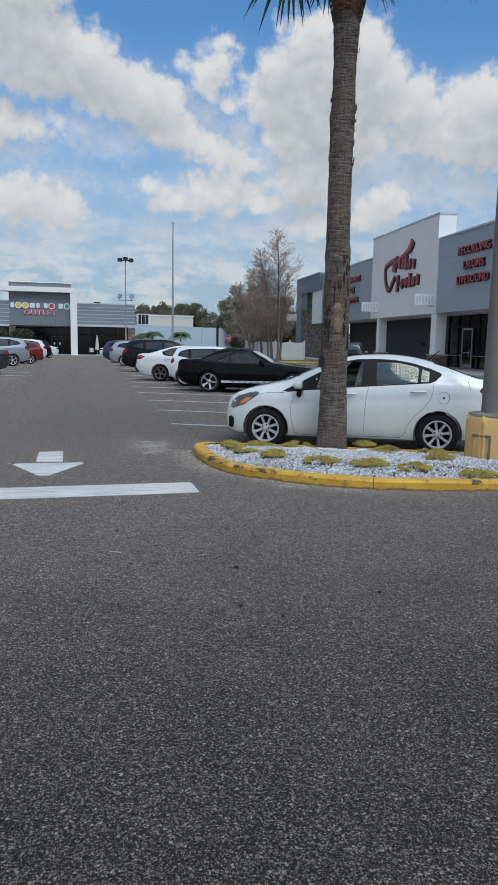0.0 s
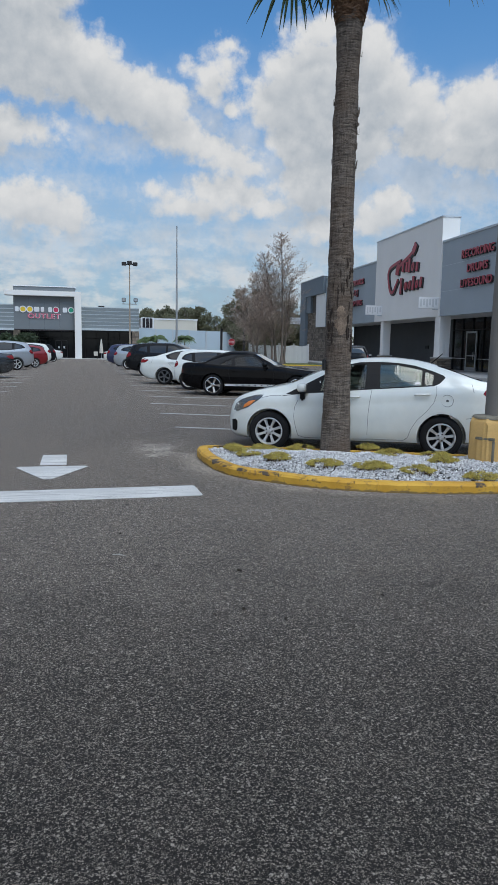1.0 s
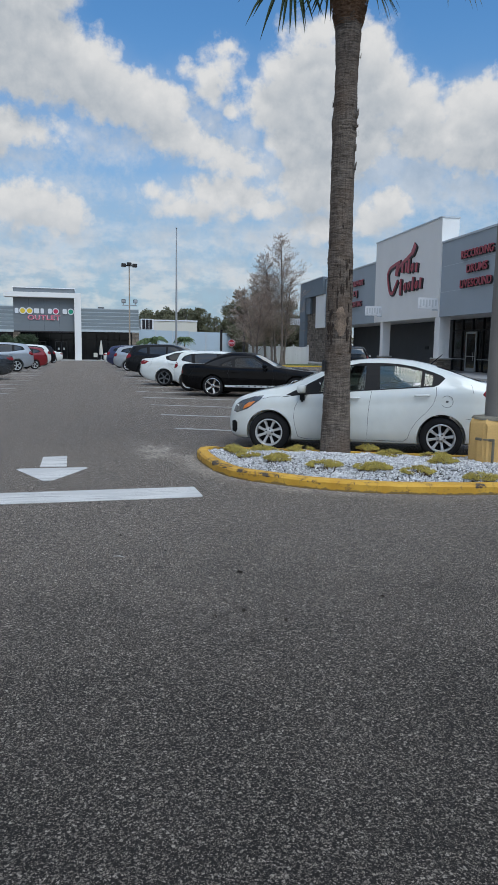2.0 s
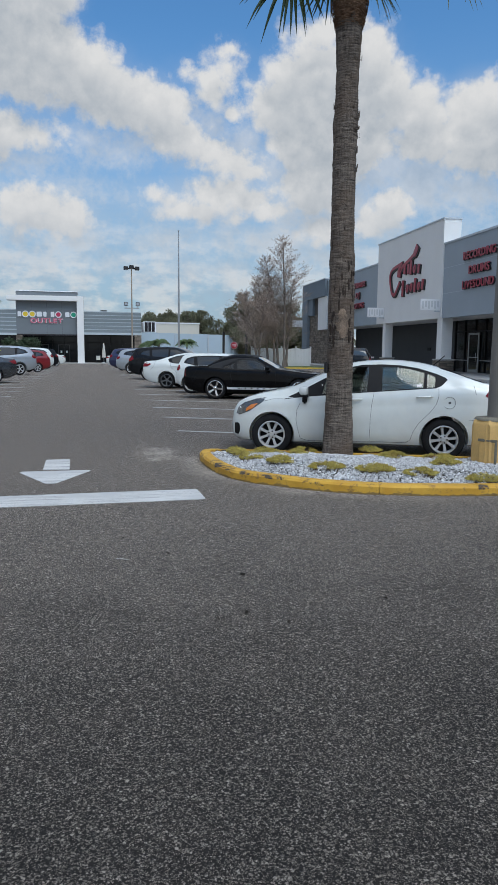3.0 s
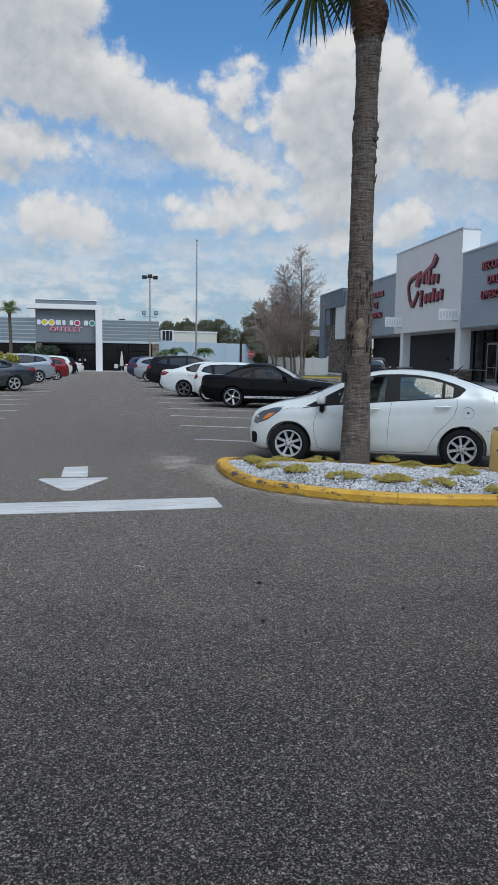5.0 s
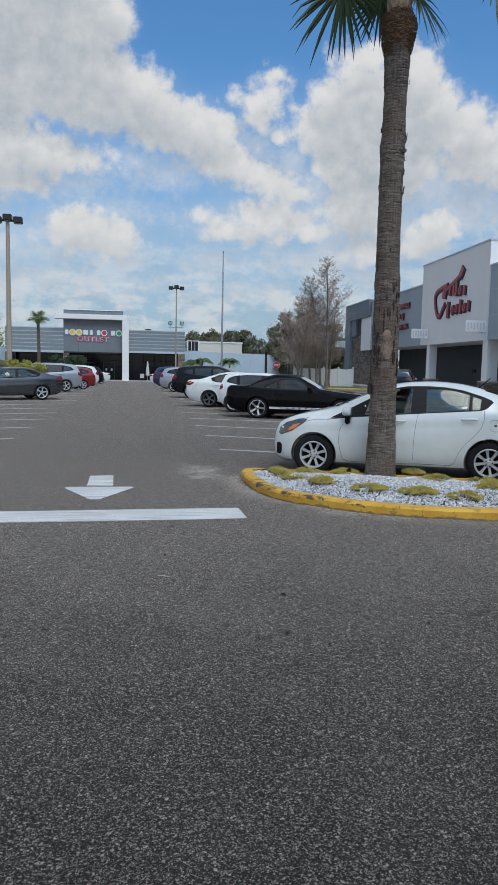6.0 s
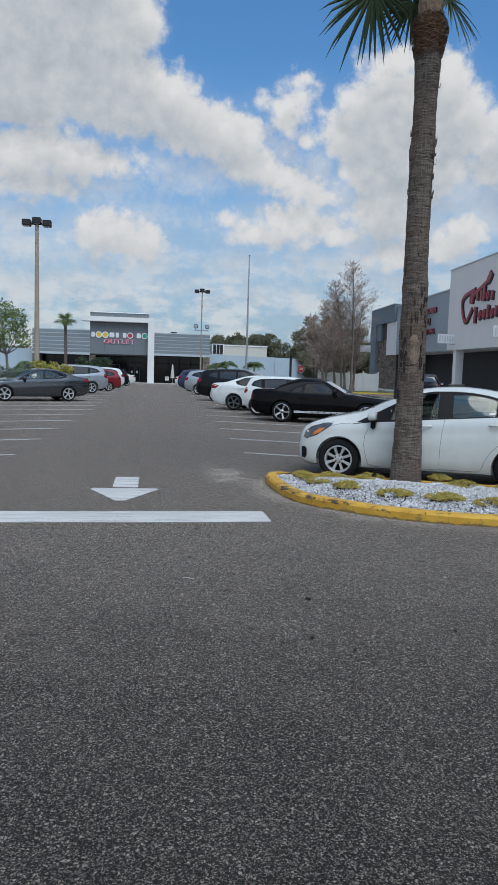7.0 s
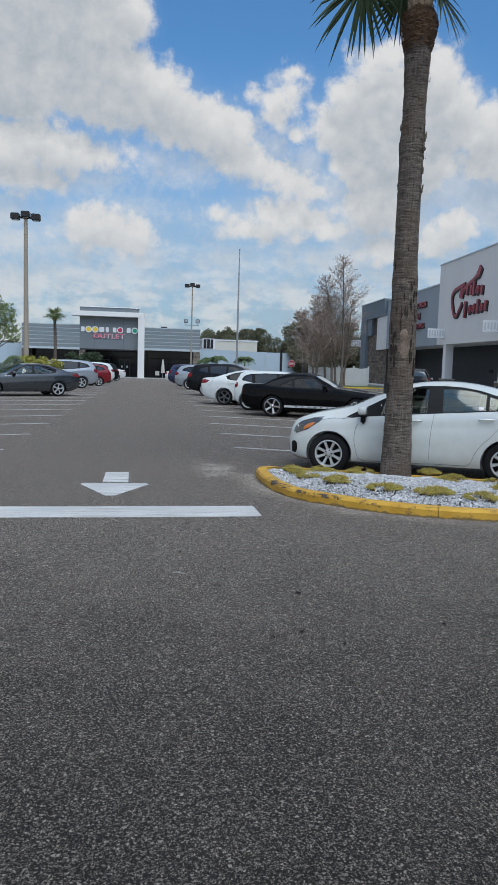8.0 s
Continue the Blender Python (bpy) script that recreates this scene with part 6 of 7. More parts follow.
# ---- music shop along the lot ----
def music_shop():
    shop = thing("shop_building", pose(23.8, 48, 0, 0, 0, -2.8), "blue-grey stucco shop with a white sign tower and a covered walk", "building")
    low = -0.5

    def add(name, mat_, *b, bevel=0.0, parent=shop, label=""):
        return part(name, boxed(*b, bevel=bevel), mat_, parent, label)

    add("walkway", WALK, -2.2, 3.25, -40, 36, low, 0.10, bevel=0.03)
    fascia_r = add("fascia_wall", STUCCO_BLUE, 0, 0.35, -40, -2.62, 3.87, 8.80)
    fascia_l = add("fascia_wall", STUCCO_BLUE, 0, 0.35, 10.18, 26.0, 3.87, 8.95)
    add("coping", CAP_PALE, -0.06, 0.42, -40, -2.62, 8.80, 8.92, parent=fascia_r)
    add("coping", CAP_PALE, -0.06, 0.42, 10.18, 26.0, 8.95, 9.07, parent=fascia_l)
    for z in (5.5, 7.2):
        add("control_joint", CAP_PALE, -0.006, 0.002, -40, -2.62, z, z + 0.02, parent=fascia_r)
    tower = add("sign_tower", STUCCO_WHITE, -0.10, 1.15, -2.62, 10.18, 3.87, 10.50, label="white stucco tower wall")
    add("coping", CAP_PALE, -0.15, 1.20, -2.67, 10.23, 10.50, 10.60, parent=tower)
    add("soffit", STUCCO_WHITE, 0.351, 3.3, -40, 26, 3.90, 4.05)
    add("roof", CAP_PALE, 0.36, 22, -40, 33, 7.6, 7.8)
    add("end_wall", STUCCO_DEEP, 21.7, 22, -40, 33, low, 7.6)
    add("side_wall", STUCCO_DEEP, 0.4, 21.7, -40.3, -40, low, 7.6)
    back = add("back_wall", CHARCOAL, 3.3, 3.6, 1.9, 26, low, 3.90, label="plain charcoal wall under the canopy")
    add("wall_vent", BLACK_TRIM, 3.24, 3.3, 6.3, 6.9, 1.65, 1.9, parent=back)
    # shop front
    front = add("shop_front", SHOP_GLASS, 3.3, 3.4, -40, 1.9, low, 3.90, label="dark shop glazing")
    u = 1.9
    while u > -38:
        add("mullion", BLACK_TRIM, 3.22, 3.31, u - 0.06, u, 0.1, 3.9, parent=front)
        u -= 1.55
    add("transom", BLACK_TRIM, 3.22, 3.31, -40, 1.9, 3.02, 3.10, parent=front)
    add("sill_rail", FRAME_ALU, 3.22, 3.31, -40, 1.9, 0.95, 1.0, parent=front)
    door = add("door", FRAME_ALU, 3.14, 3.22, -2.04, -1.90, 0.10, 2.95, label="aluminium-framed glass shop door")
    for b in ((-0.60, -0.46, 0.10, 2.95), (-1.90, -0.60, 2.80, 2.95), (-1.90, -0.60, 0.10, 0.36), (-1.90, -0.60, 1.16, 1.22)):
        add("door_frame", FRAME_ALU, 3.14, 3.22, *b, parent=door)
    add("door_pane", SHOP_GLASS, 3.17, 3.19, -1.90, -0.60, 0.36, 2.80, parent=door)
    add("pull_handle", CHROME, 3.06, 3.10, -1.78, -1.74, 0.9, 1.5, bevel=0.01, parent=door)
    # columns under the tower
    for u1, s, base in ((8.84, 0.66, True), (-1.92, 0.80, True), (-13.4, 0.80, True), (19.7, 0.66, True)):
        col = add("column", STUCCO_WHITE, 0.0, s, u1 - s, u1, low, 3.895, bevel=0.02)
        if base:
            b = add("column_base", MORTAR, -0.12, s + 0.12, u1 - s - 0.12, u1 + 0.12, low, 0.98, parent=col, label="split stone column base")
            add("base_cap", WALK, -0.18, s + 0.18, u1 - s - 0.18, u1 + 0.18, 0.98, 1.07, bevel=0.02, parent=col)
            if u1 > -5 and u1 < 10:
                ledger_stones(b, lambda a, z, c, u1=u1: (-0.12 - c, u1 + 0.12 - a, 0.0 + z), s + 0.24, 0.98, int(u1 * 10) + 200)
                ledger_stones(b, lambda a, z, c, u1=u1, s=s: (-0.12 + a, u1 - s - 0.12 - c, 0.0 + z), s + 0.24, 0.98, int(u1 * 10) + 300)
    # blade signs over the walk
    for u0 in (8.45, -2.45, 35.9):
        blade = add("blade_sign", SIGN_WHITE, -1.55, -0.10, u0 - 0.12, u0, 4.38, 5.16, bevel=0.02, label="white projecting sign box")
        for k in range(6):
            add("sign_bar", SIGN_FAINT, -1.45 + 0.22 * k, -1.33 + 0.22 * k, u0 - 0.135, u0 - 0.12, 4.50 + 0.10 * (k % 2), 5.02, parent=blade)
        add("bracket", CAP_PALE, -0.5, -0.10, u0 - 0.09, u0 - 0.03, 4.30, 4.38, parent=blade)
    # far end: slate portal, white panel and stone
    add("portal_beam", STUCCO_DEEP, -0.3, 3.0, 26.0, 36.0, 7.42, 9.22, label="slate-grey stucco portal")
    add("portal_coping", CAP_PALE, -0.35, 3.05, 25.95, 36.05, 9.22, 9.30)
    add("portal_pier", STUCCO_DEEP, -0.3, 3.0, 33.6, 36.0, low, 7.42)
    add("portal_step", STUCCO_DEEP, -0.15, 3.0, 31.7, 33.6, 5.55, 7.42)
    add("white_panel", STUCCO_WHITE, -0.12, 0.0, 25.9, 29.4, 3.85, 7.40, label="white stucco panel")
    for z in (2.1, 4.6):
        add("portal_joint", LETTER_BLACK, -0.306, -0.298, 33.6, 36.0, z, z + 0.025)
    wall = add("stone_wall", MORTAR, 0.1, 0.5, 25.9, 33.6, low, 7.40, label="ledger stone wall")
    ledger_stones(wall, lambda a, z, c: (0.1 - c, 33.6 - a, -0.25 + z), 7.7, 5.8, 77, 0.26)
    # raised words
    for word, u0, u1, z0, z1 in (("RECORDING", -5.72, -9.78, 7.40, 7.88), ("DRUMS", -6.55, -9.15, 6.47, 6.95), ("LIVESOUND", -5.75, -9.75, 5.58, 6.06),
                                 ("KEYBOARDS", 17.3, 13.3, 7.38, 7.86), ("DJ", 15.95, 14.9, 6.48, 6.96), ("LIGHTING", 16.9, 13.65, 5.50, 5.98)):
        sign = thing("wall_sign", Matrix.Identity(4), "raised red letters with black returns on a stucco wall", "sign", "raised wall words")
        sign.matrix_world = shop.matrix_world @ Matrix.Translation((0, u0, z0))
        wall_letters(sign, word, lambda a, b, c: (-0.04 - c, -a, b), u0 - u1, z1 - z0, LETTER_RED, LETTER_BLACK)
    # shop emblem: a guitar outline with slanted blocks for its lettering
    emblem = thing("wall_emblem", shop.matrix_world @ Matrix.Translation((-0.1, 0, 0)), "red and black guitar-shaped emblem on a white wall", "sign")
    loop_ = [(4.47, 8.37), (5.51, 8.24), (6.58, 8.04), (7.03, 7.61), (6.85, 6.81), (6.44, 6.18), (5.86, 6.08), (5.35, 6.51), (4.89, 6.97)]

    def stroke(bm, pts, wide, x0, x1, du=0.0, dz=0.0):
        line = []
        for k in range(len(pts) - 1):
            for j in range(5):
                t = j / 5
                p = [Vector(pts[min(max(k + i - 1, 0), len(pts) - 1)]) for i in range(4)]
                line.append(0.5 * ((2 * p[1]) + (p[2] - p[0]) * t + (2 * p[0] - 5 * p[1] + 4 * p[2] - p[3]) * t * t + (3 * p[1] - p[0] - 3 * p[2] + p[3]) * t ** 3))
        line.append(Vector(pts[-1]))
        rows = []
        for i, p in enumerate(line):
            d = (line[min(i + 1, len(line) - 1)] - line[max(i - 1, 0)]).normalized()
            s = Vector((-d.y, d.x)) * wide / 2
            rows.append([bm.verts.new((x, q.x + du, q.y + dz)) for q in (p + s, p - s) for x in (x0, x1)])
        for a, b in zip(rows, rows[1:]):
            for j, k in ((0, 1), (1, 3), (3, 2), (2, 0)):
                bm.faces.new((a[j], a[k], b[k], b[j]))
        bm.faces.new([rows[0][j] for j in (0, 2, 3, 1)])
        bm.faces.new([rows[-1][j] for j in (0, 1, 3, 2)])
        bmesh.ops.recalc_face_normals(bm, faces=bm.faces)
        return bm

    def both(name, pts, wide):
        part(name, stroke(bmesh.new(), pts, wide + 0.16, -0.09, 0.0, -0.10, -0.05), LETTER_BLACK, emblem)
        part(name, stroke(bmesh.new(), pts, wide, -0.12, -0.02), LETTER_RED, emblem)

    both("guitar_outline", loop_, 0.24)
    both("guitar_neck", [(5.03, 7.80), (4.07, 8.18), (2.99, 8.48), (2.17, 8.77)], 0.26)
    both("headstock", [(2.17, 8.74), (1.85, 9.00), (1.61, 9.32)], 0.50)
    both("emblem_block", [(5.13, 7.37), (5.03, 7.80), (4.67, 8.08)], 0.62)
    # slanted blocks in two rows stand for the script
    for u, z, h in ((3.95, 7.83, 0.66), (3.24, 7.81, 0.71), (2.74, 7.87, 1.04), (2.04, 7.69, 0.64), (1.27, 7.63, 0.66)):
        if h < 0.66:
            both("emblem_ring", [(u + 0.18 * math.cos(k * 0.7854) - 0.04 * math.sin(k * 0.7854), z + (h / 2 - 0.09) * math.sin(k * 0.7854)) for k in range(9)], 0.18)
        else:
            both("emblem_block", [(u + 0.05, z - h / 2), (u, z), (u - 0.05, z + h / 2)], 0.34)
    for u, z, h in ((4.24, 6.43, 1.22), (3.32, 6.36, 0.63), (2.56, 6.38, 0.64), (1.86, 6.49, 1.00), (1.15, 6.35, 0.60), (0.44, 6.43, 0.75)):
        if h < 0.66:
            both("emblem_ring", [(u + 0.18 * math.cos(k * 0.7854) - 0.04 * math.sin(k * 0.7854), z + (h / 2 - 0.09) * math.sin(k * 0.7854)) for k in range(9)], 0.18)
        else:
            both("emblem_block", [(u + 0.05, z - h / 2), (u, z), (u - 0.05, z + h / 2)], 0.34)


music_shop()


# ---- furniture shop at the end of the aisle ----
def far_shop():
    y0 = 95.0
    z0 = -0.45
    shop = thing("shop_building", (0, y0, 0), "grey panelled shop with a white portal and dark recessed front", "building")

    def add(name, mat_, *b, bevel=0.0, parent=shop, label=""):
        return part(name, boxed(*b, bevel=bevel), mat_, parent, label)

    panel = add("sign_panel", PANEL_GREY, -9.12, -1.62, 0.0, 4.0, 3.29, 7.46)
    for k in range(1, 4):
        add("panel_joint", LETTER_BLACK, -9.12 + 1.875 * k - 0.008, -9.12 + 1.875 * k + 0.008, -0.004, 0.004, 3.29, 7.46, parent=panel)
    add("portal_beam", STUCCO_WHITE, -10.15, -0.78, -0.9, 1.0, 7.46, 8.08, bevel=0.02, label="white stucco beam")
    add("portal_column", STUCCO_WHITE, -1.62, -0.78, -0.9, 1.0, z0, 7.46, bevel=0.02, label="white stucco column")
    upper = add("upper_panel", PANEL_GREY, -9.12, -1.6, 0.3, 4.0, 8.08, 8.66)
    add("coping", SIGN_WHITE, -9.2, -1.5, 0.2, 4.1, 8.66, 8.76, parent=upper)
    add("canopy_edge", LETTER_BLACK, -9.12, -1.62, -0.03, 0.5, 3.12, 3.29)
    for x0, x1, top, drop in ((-0.78, 6.55, 6.30, 3.30), (-16.4, -9.12, 6.36, 3.12)):
        n = 6
        for k in range(n):
            a, b = drop + 0.28 + (top - drop - 0.28) * k / n, drop + 0.28 + (top - drop - 0.28) * (k + 1) / n
            add("siding_board", SIDING, x0, x1, 0.0, 0.3, a, b - 0.10)
            add("siding_joint", SIDING_LINE, x0, x1, 0.03, 0.3, b - 0.10, b)
        add("fascia_strip", SIDING_LINE, x0, x1, -0.05, 0.3, drop, drop + 0.28)
        add("soffit", LETTER_BLACK, x0, x1, 0.3, 3.2, drop + 0.02, drop + 0.2)
    front = add("shop_front", SHOP_GLASS, -15.6, 5.7, 3.2, 3.3, z0, 3.4, label="dark recessed shop glazing")
    x = -15.6
    while x < 5.7:
        add("mullion", BLACK_TRIM, x, x + 0.07, 3.12, 3.21, z0, 3.3, parent=front)
        x += 1.52
    add("transom", BLACK_TRIM, -15.6, 5.7, 3.12, 3.21, 2.25, 2.33, parent=front)
    for x0 in (-6.9, -4.2):
        door = add("door", CHARCOAL, x0, x0 + 0.08, 3.04, 3.12, z0, 2.0, label="dark-framed glass double door")
        for b in ((x0 + 0.72, x0 + 0.80, z0, 2.0), (x0 + 1.44, x0 + 1.52, z0, 2.0), (x0 + 0.08, x0 + 1.44, 1.92, 2.0), (x0 + 0.08, x0 + 1.44, z0, z0 + 0.2)):
            add("door_frame", CHARCOAL, *b[:2], 3.04, 3.12, *b[2:], parent=door)
        add("door_notice", SIGN_WHITE, x0 + 0.3, x0 + 0.52, 3.03, 3.04, 0.9, 1.2, parent=door)
        add("door_notice", SIGN_WHITE, x0 + 1.0, x0 + 1.22, 3.03, 3.04, 0.9, 1.2, parent=door)
    for x0, top, w in ((-9.2, 3.12, 0.8), (5.66, 3.30, 0.9), (-16.4, 3.12, 0.8)):
        pier = add("stone_pier", MORTAR, x0, x0 + w, -0.05, 1.0, z0, top, label="pale ledger stone pier")
        ledger_stones(pier, lambda a, z, c, x0=x0: (x0 + a, -0.05 - c, z0 + z), w, top - z0, int(x0 * 7) + 500, 0.3)
    add("roof", CAP_PALE, -16.4, 6.55, 0.3, 30, 5.6, 5.8)
    add("side_wall", SIDING, 6.25, 6.55, 0.3, 30, z0, 6.2)
    add("side_wall", SIDING, -16.4, -16.1, 0.3, 30, z0, 6.2)
    add("walkway", WALK, -17, 7, -2.4, 3.2, z0 - 0.3, z0 + 0.10, bevel=0.03)
    add("roof_vent", DARK_METAL, 1.2, 2.4, 3.0, 4.0, 5.8, 6.62, bevel=0.2)
    # sign: plain blocks and discs in its colours over one plain word
    sign = thing("wall_sign", (0, y0, 0), "white sign blocks with coloured discs on a grey wall", "sign")
    x = -9.0
    for kind, w in (("w", 0.60), ("y", 0.84), ("y", 0.84), ("w", 0.86), ("w", 0.54), ("", 0.36), ("w", 0.62), ("r", 0.80), ("", 0.36), ("w", 0.72), ("g", 0.80)):
        if kind == "w":
            part("sign_block", boxed(x + w * 0.12, x + w * 0.86, -0.12, 0.0, 5.47, 6.10, bevel=0.05), SIGN_WHITE, sign)
        elif kind:
            mat_ = {"y": SIGN_YELLOW, "r": SIGN_RED, "g": SIGN_GREEN}[kind]
            part("sign_ring", lathe(bmesh.new(), [(w * 0.50, 0.0), (w * 0.50, -0.12), (w * 0.36, -0.12), (w * 0.36, 0.0)], 32, "y", (x + w / 2, 0, 5.78), close=True), SIGN_WHITE, sign)
            part("sign_disc", lathe(bmesh.new(), [(w * 0.39, -0.02), (w * 0.39, -0.10)], 32, "y", (x + w / 2, 0, 5.78)), mat_, sign)
        x += w
    word = thing("wall_sign", (-7.42, y0, 4.70), "pink-red raised word on a grey wall", "sign")
    wall_letters(word, "OUTLET", lambda a, b, c: (a, -c, b), 4.0, 0.58, SIGN_PINK, SIGN_WHITE)


far_shop()


# ---- pale wall, low building and things at the end of the lot ----
wall = thing("boundary_wall", (0, 96, 0), "tall pale blue panelled wall beside the far shop", "wall")
for k in range(6):
    x0 = 6.6 + 2.26 * k
    part("wall_panel", boxed(x0 + 0.015, x0 + 2.245, 0, 0.25, -0.6, 3.70 - 0.04 * k, bevel=0.01), WALL_PALE, wall)
    part("wall_post", boxed(x0 - 0.08, x0 + 0.08, -0.06, 0.0, -0.6, 3.72 - 0.04 * k), CAP_PALE, wall)
part("wall_return", boxed(19.95, 20.2, 0.0, 14, -0.6, 3.45), WALL_PALE, wall)
wall = thing("boundary_wall", (0, 97, 0), "pale blue panelled wall beyond the planting bed", "wall")
for k in range(14):
    x0 = -48.0 + 2.26 * k
    part("wall_panel", boxed(x0 + 0.015, x0 + 2.245, 0, 0.25, -0.6, 3.75, bevel=0.01), WALL_PALE, wall)
low = thing("low_building", (0, 120, 0), "low cream flat-roofed building beyond the wall", "building")
part("wall", boxed(8.5, 18.0, 0, 14, -0.6, 5.75), CREAM, low)
part("coping", boxed(8.4, 18.1, -0.1, 14.1, 5.75, 5.95), SIGN_WHITE, low)
unit = thing("rooftop_unit", (8.4, 104, 3.0), "dark louvred rooftop air unit in a white frame", "air conditioner")
part("casing", boxed(-0.9, 0.9, 0, 1.4, 0.9, 2.45, bevel=0.03), SIGN_WHITE, unit)
for k in range(3):
    part("louvre", boxed(-0.72 + 0.5 * k, -0.30 + 0.5 * k, -0.04, 0.0, 1.0, 2.35), LETTER_BLACK, unit)
part("stand", boxed(-1.8, 1.2, 0, 1.4, -3.4, 0.9), CAP_PALE, unit)
part("duct", boxed(-1.9, -0.9, 0.2, 1.2, 0.8, 1.5, bevel=0.2), GREY_METAL, unit)
for x, y, top in ((17.2, 93, 3.75), (18.55, 85, 3.85)):
    post = thing("gate_post", (x, y, ground_z(y)), "tall dark metal gate post", "post", "gate posts")
    part("shaft", boxed(-0.14, 0.14, -0.14, 0.14, 0, top - ground_z(y), bevel=0.02), DARK_METAL, post)
    part("cap", boxed(-0.18, 0.18, -0.18, 0.18, top - ground_z(y), top - ground_z(y) + 0.08, bevel=0.02), DARK_METAL, post)


def stop_sign():
    y = 75.0
    s = thing("stop_sign", (15.0, y, ground_z(y)), "red octagonal stop sign with white border on a thin post", "road sign")
    part("post", lathe(bmesh.new(), [(0.035, 0), (0.035, 2.6)], 8), GREY_METAL, s)
    for r, mat_, d in ((0.40, SIGN_WHITE, 0.0), (0.365, plain("stop_red", (0.42, 0.02, 0.04), 0.4, var=0.05, bump=0), -0.012)):
        bm = bmesh.new()
        lathe(bm, [(r, d - 0.05), (r, d - 0.035)], 8, "y", (0, 0, 0))
        bmesh.ops.rotate(bm, verts=bm.verts, matrix=Matrix.Rotation(radians(22.5), 3, "Y"))
        bmesh.ops.translate(bm, verts=bm.verts, vec=(0, 0, 2.28))
        part("plate", bm, mat_, s)
    wall_letters(s, "STOP", lambda a, b, c: (-0.25 + a, -0.066 - c * 0.1, 2.16 + b), 0.5, 0.24, SIGN_WHITE)


stop_sign()


POLE_TAN = plain("tan_pole_concrete", (0.33, 0.275, 0.215), 0.85, var=0.1, scale=1.5, fine=60, bump=0.2)


def lot_lamp(x, y, top, heads, lower=None, label="", slim=False):
    z = ground_z(y)
    lamp = thing("street_lamp", (x, y, z), label, "lamp post")
    r = 0.09 if slim else 0.165
    part("shaft", lathe(bmesh.new(), [(r, 0), (r * 0.8, (top - z) * 0.5), (r * 0.6, top - z)], 12), POLE_TAN, lamp, smooth=40)
    part("base", lathe(bmesh.new(), [(0.36, -0.05), (0.36, 0.7), (0.3, 0.76)], 16), YELLOW_BASE, lamp, smooth=40)
    arm = part("cross_arm", boxed(-0.5, 0.5, -0.05, 0.05, top - z - 0.22, top - z - 0.12), DARK_METAL, lamp)
    for k in range(heads):
        cx = (k - (heads - 1) / 2) * 0.56
        up = 0.12 if heads == 3 and k == 1 else 0.0
        h = part("lamp_head", boxed(cx - 0.235, cx + 0.235, -0.25, 0.25, top - z - 0.30 + up, top - z + 0.04 + up, bevel=0.03, ), DARK_METAL, lamp)
        part("lens", boxed(cx - 0.18, cx + 0.18, -0.2, 0.2, top - z - 0.315 + up, top - z - 0.298 + up), LENS, h)
    if lower:
        part("cross_arm", boxed(-0.75, 0.75, -0.04, 0.04, lower - z - 0.35, lower - z - 0.27), GREY_METAL, lamp)
        for cx in (-0.6, 0.6):
            h = part("floodlight", boxed(cx - 0.2, cx + 0.2, -0.20, 0.14, lower - z - 0.08, lower - z + 0.30, bevel=0.03), DARK_METAL, lamp)
            part("lens", boxed(cx - 0.16, cx + 0.16, -0.215, -0.20, lower - z - 0.04, lower - z + 0.26), LENS, h)
            part("yoke", boxed(cx - 0.03, cx + 0.03, -0.03, 0.03, lower - z - 0.30, lower - z - 0.08), GREY_METAL, lamp)


lot_lamp(-7.0, 42, 9.65, 3, label="tall concrete light pole with three dark lamp heads")
lot_lamp(4.25, 75, 9.85, 3, lower=6.0, label="slim light pole with dark heads and two floodlights", slim=True)
flag = thing("flagpole", (10.3, 85, ground_z(85)), "bare white flagpole with a small ball top", "flagpole")
part("shaft", lathe(bmesh.new(), [(0.13, 0), (0.12, 6), (0.06, 15.5)], 12), GREY_METAL, flag, smooth=40)
part("finial", lathe(bmesh.new(), [(0.03, 15.5), (0.10, 15.58), (0.10, 15.66), (0.03, 15.74)], 12), GREY_METAL, flag, smooth=60)
far = thing("street_lamp", (21.4, 130, -0.4), "thin grey cobra-head street lamp behind the wall", "lamp post")
part("shaft", tube(bmesh.new(), [(0, 0, 0), (0, 0, 5.6), (-0.3, 0, 6.1), (-2.0, 0, 6.35)], [0.1, 0.08, 0.07, 0.05], 8), GREY_METAL, far, smooth=60)
part("lamp_head", boxed(-2.7, -1.9, -0.15, 0.15, 6.25, 6.42, bevel=0.05), GREY_METAL, far)
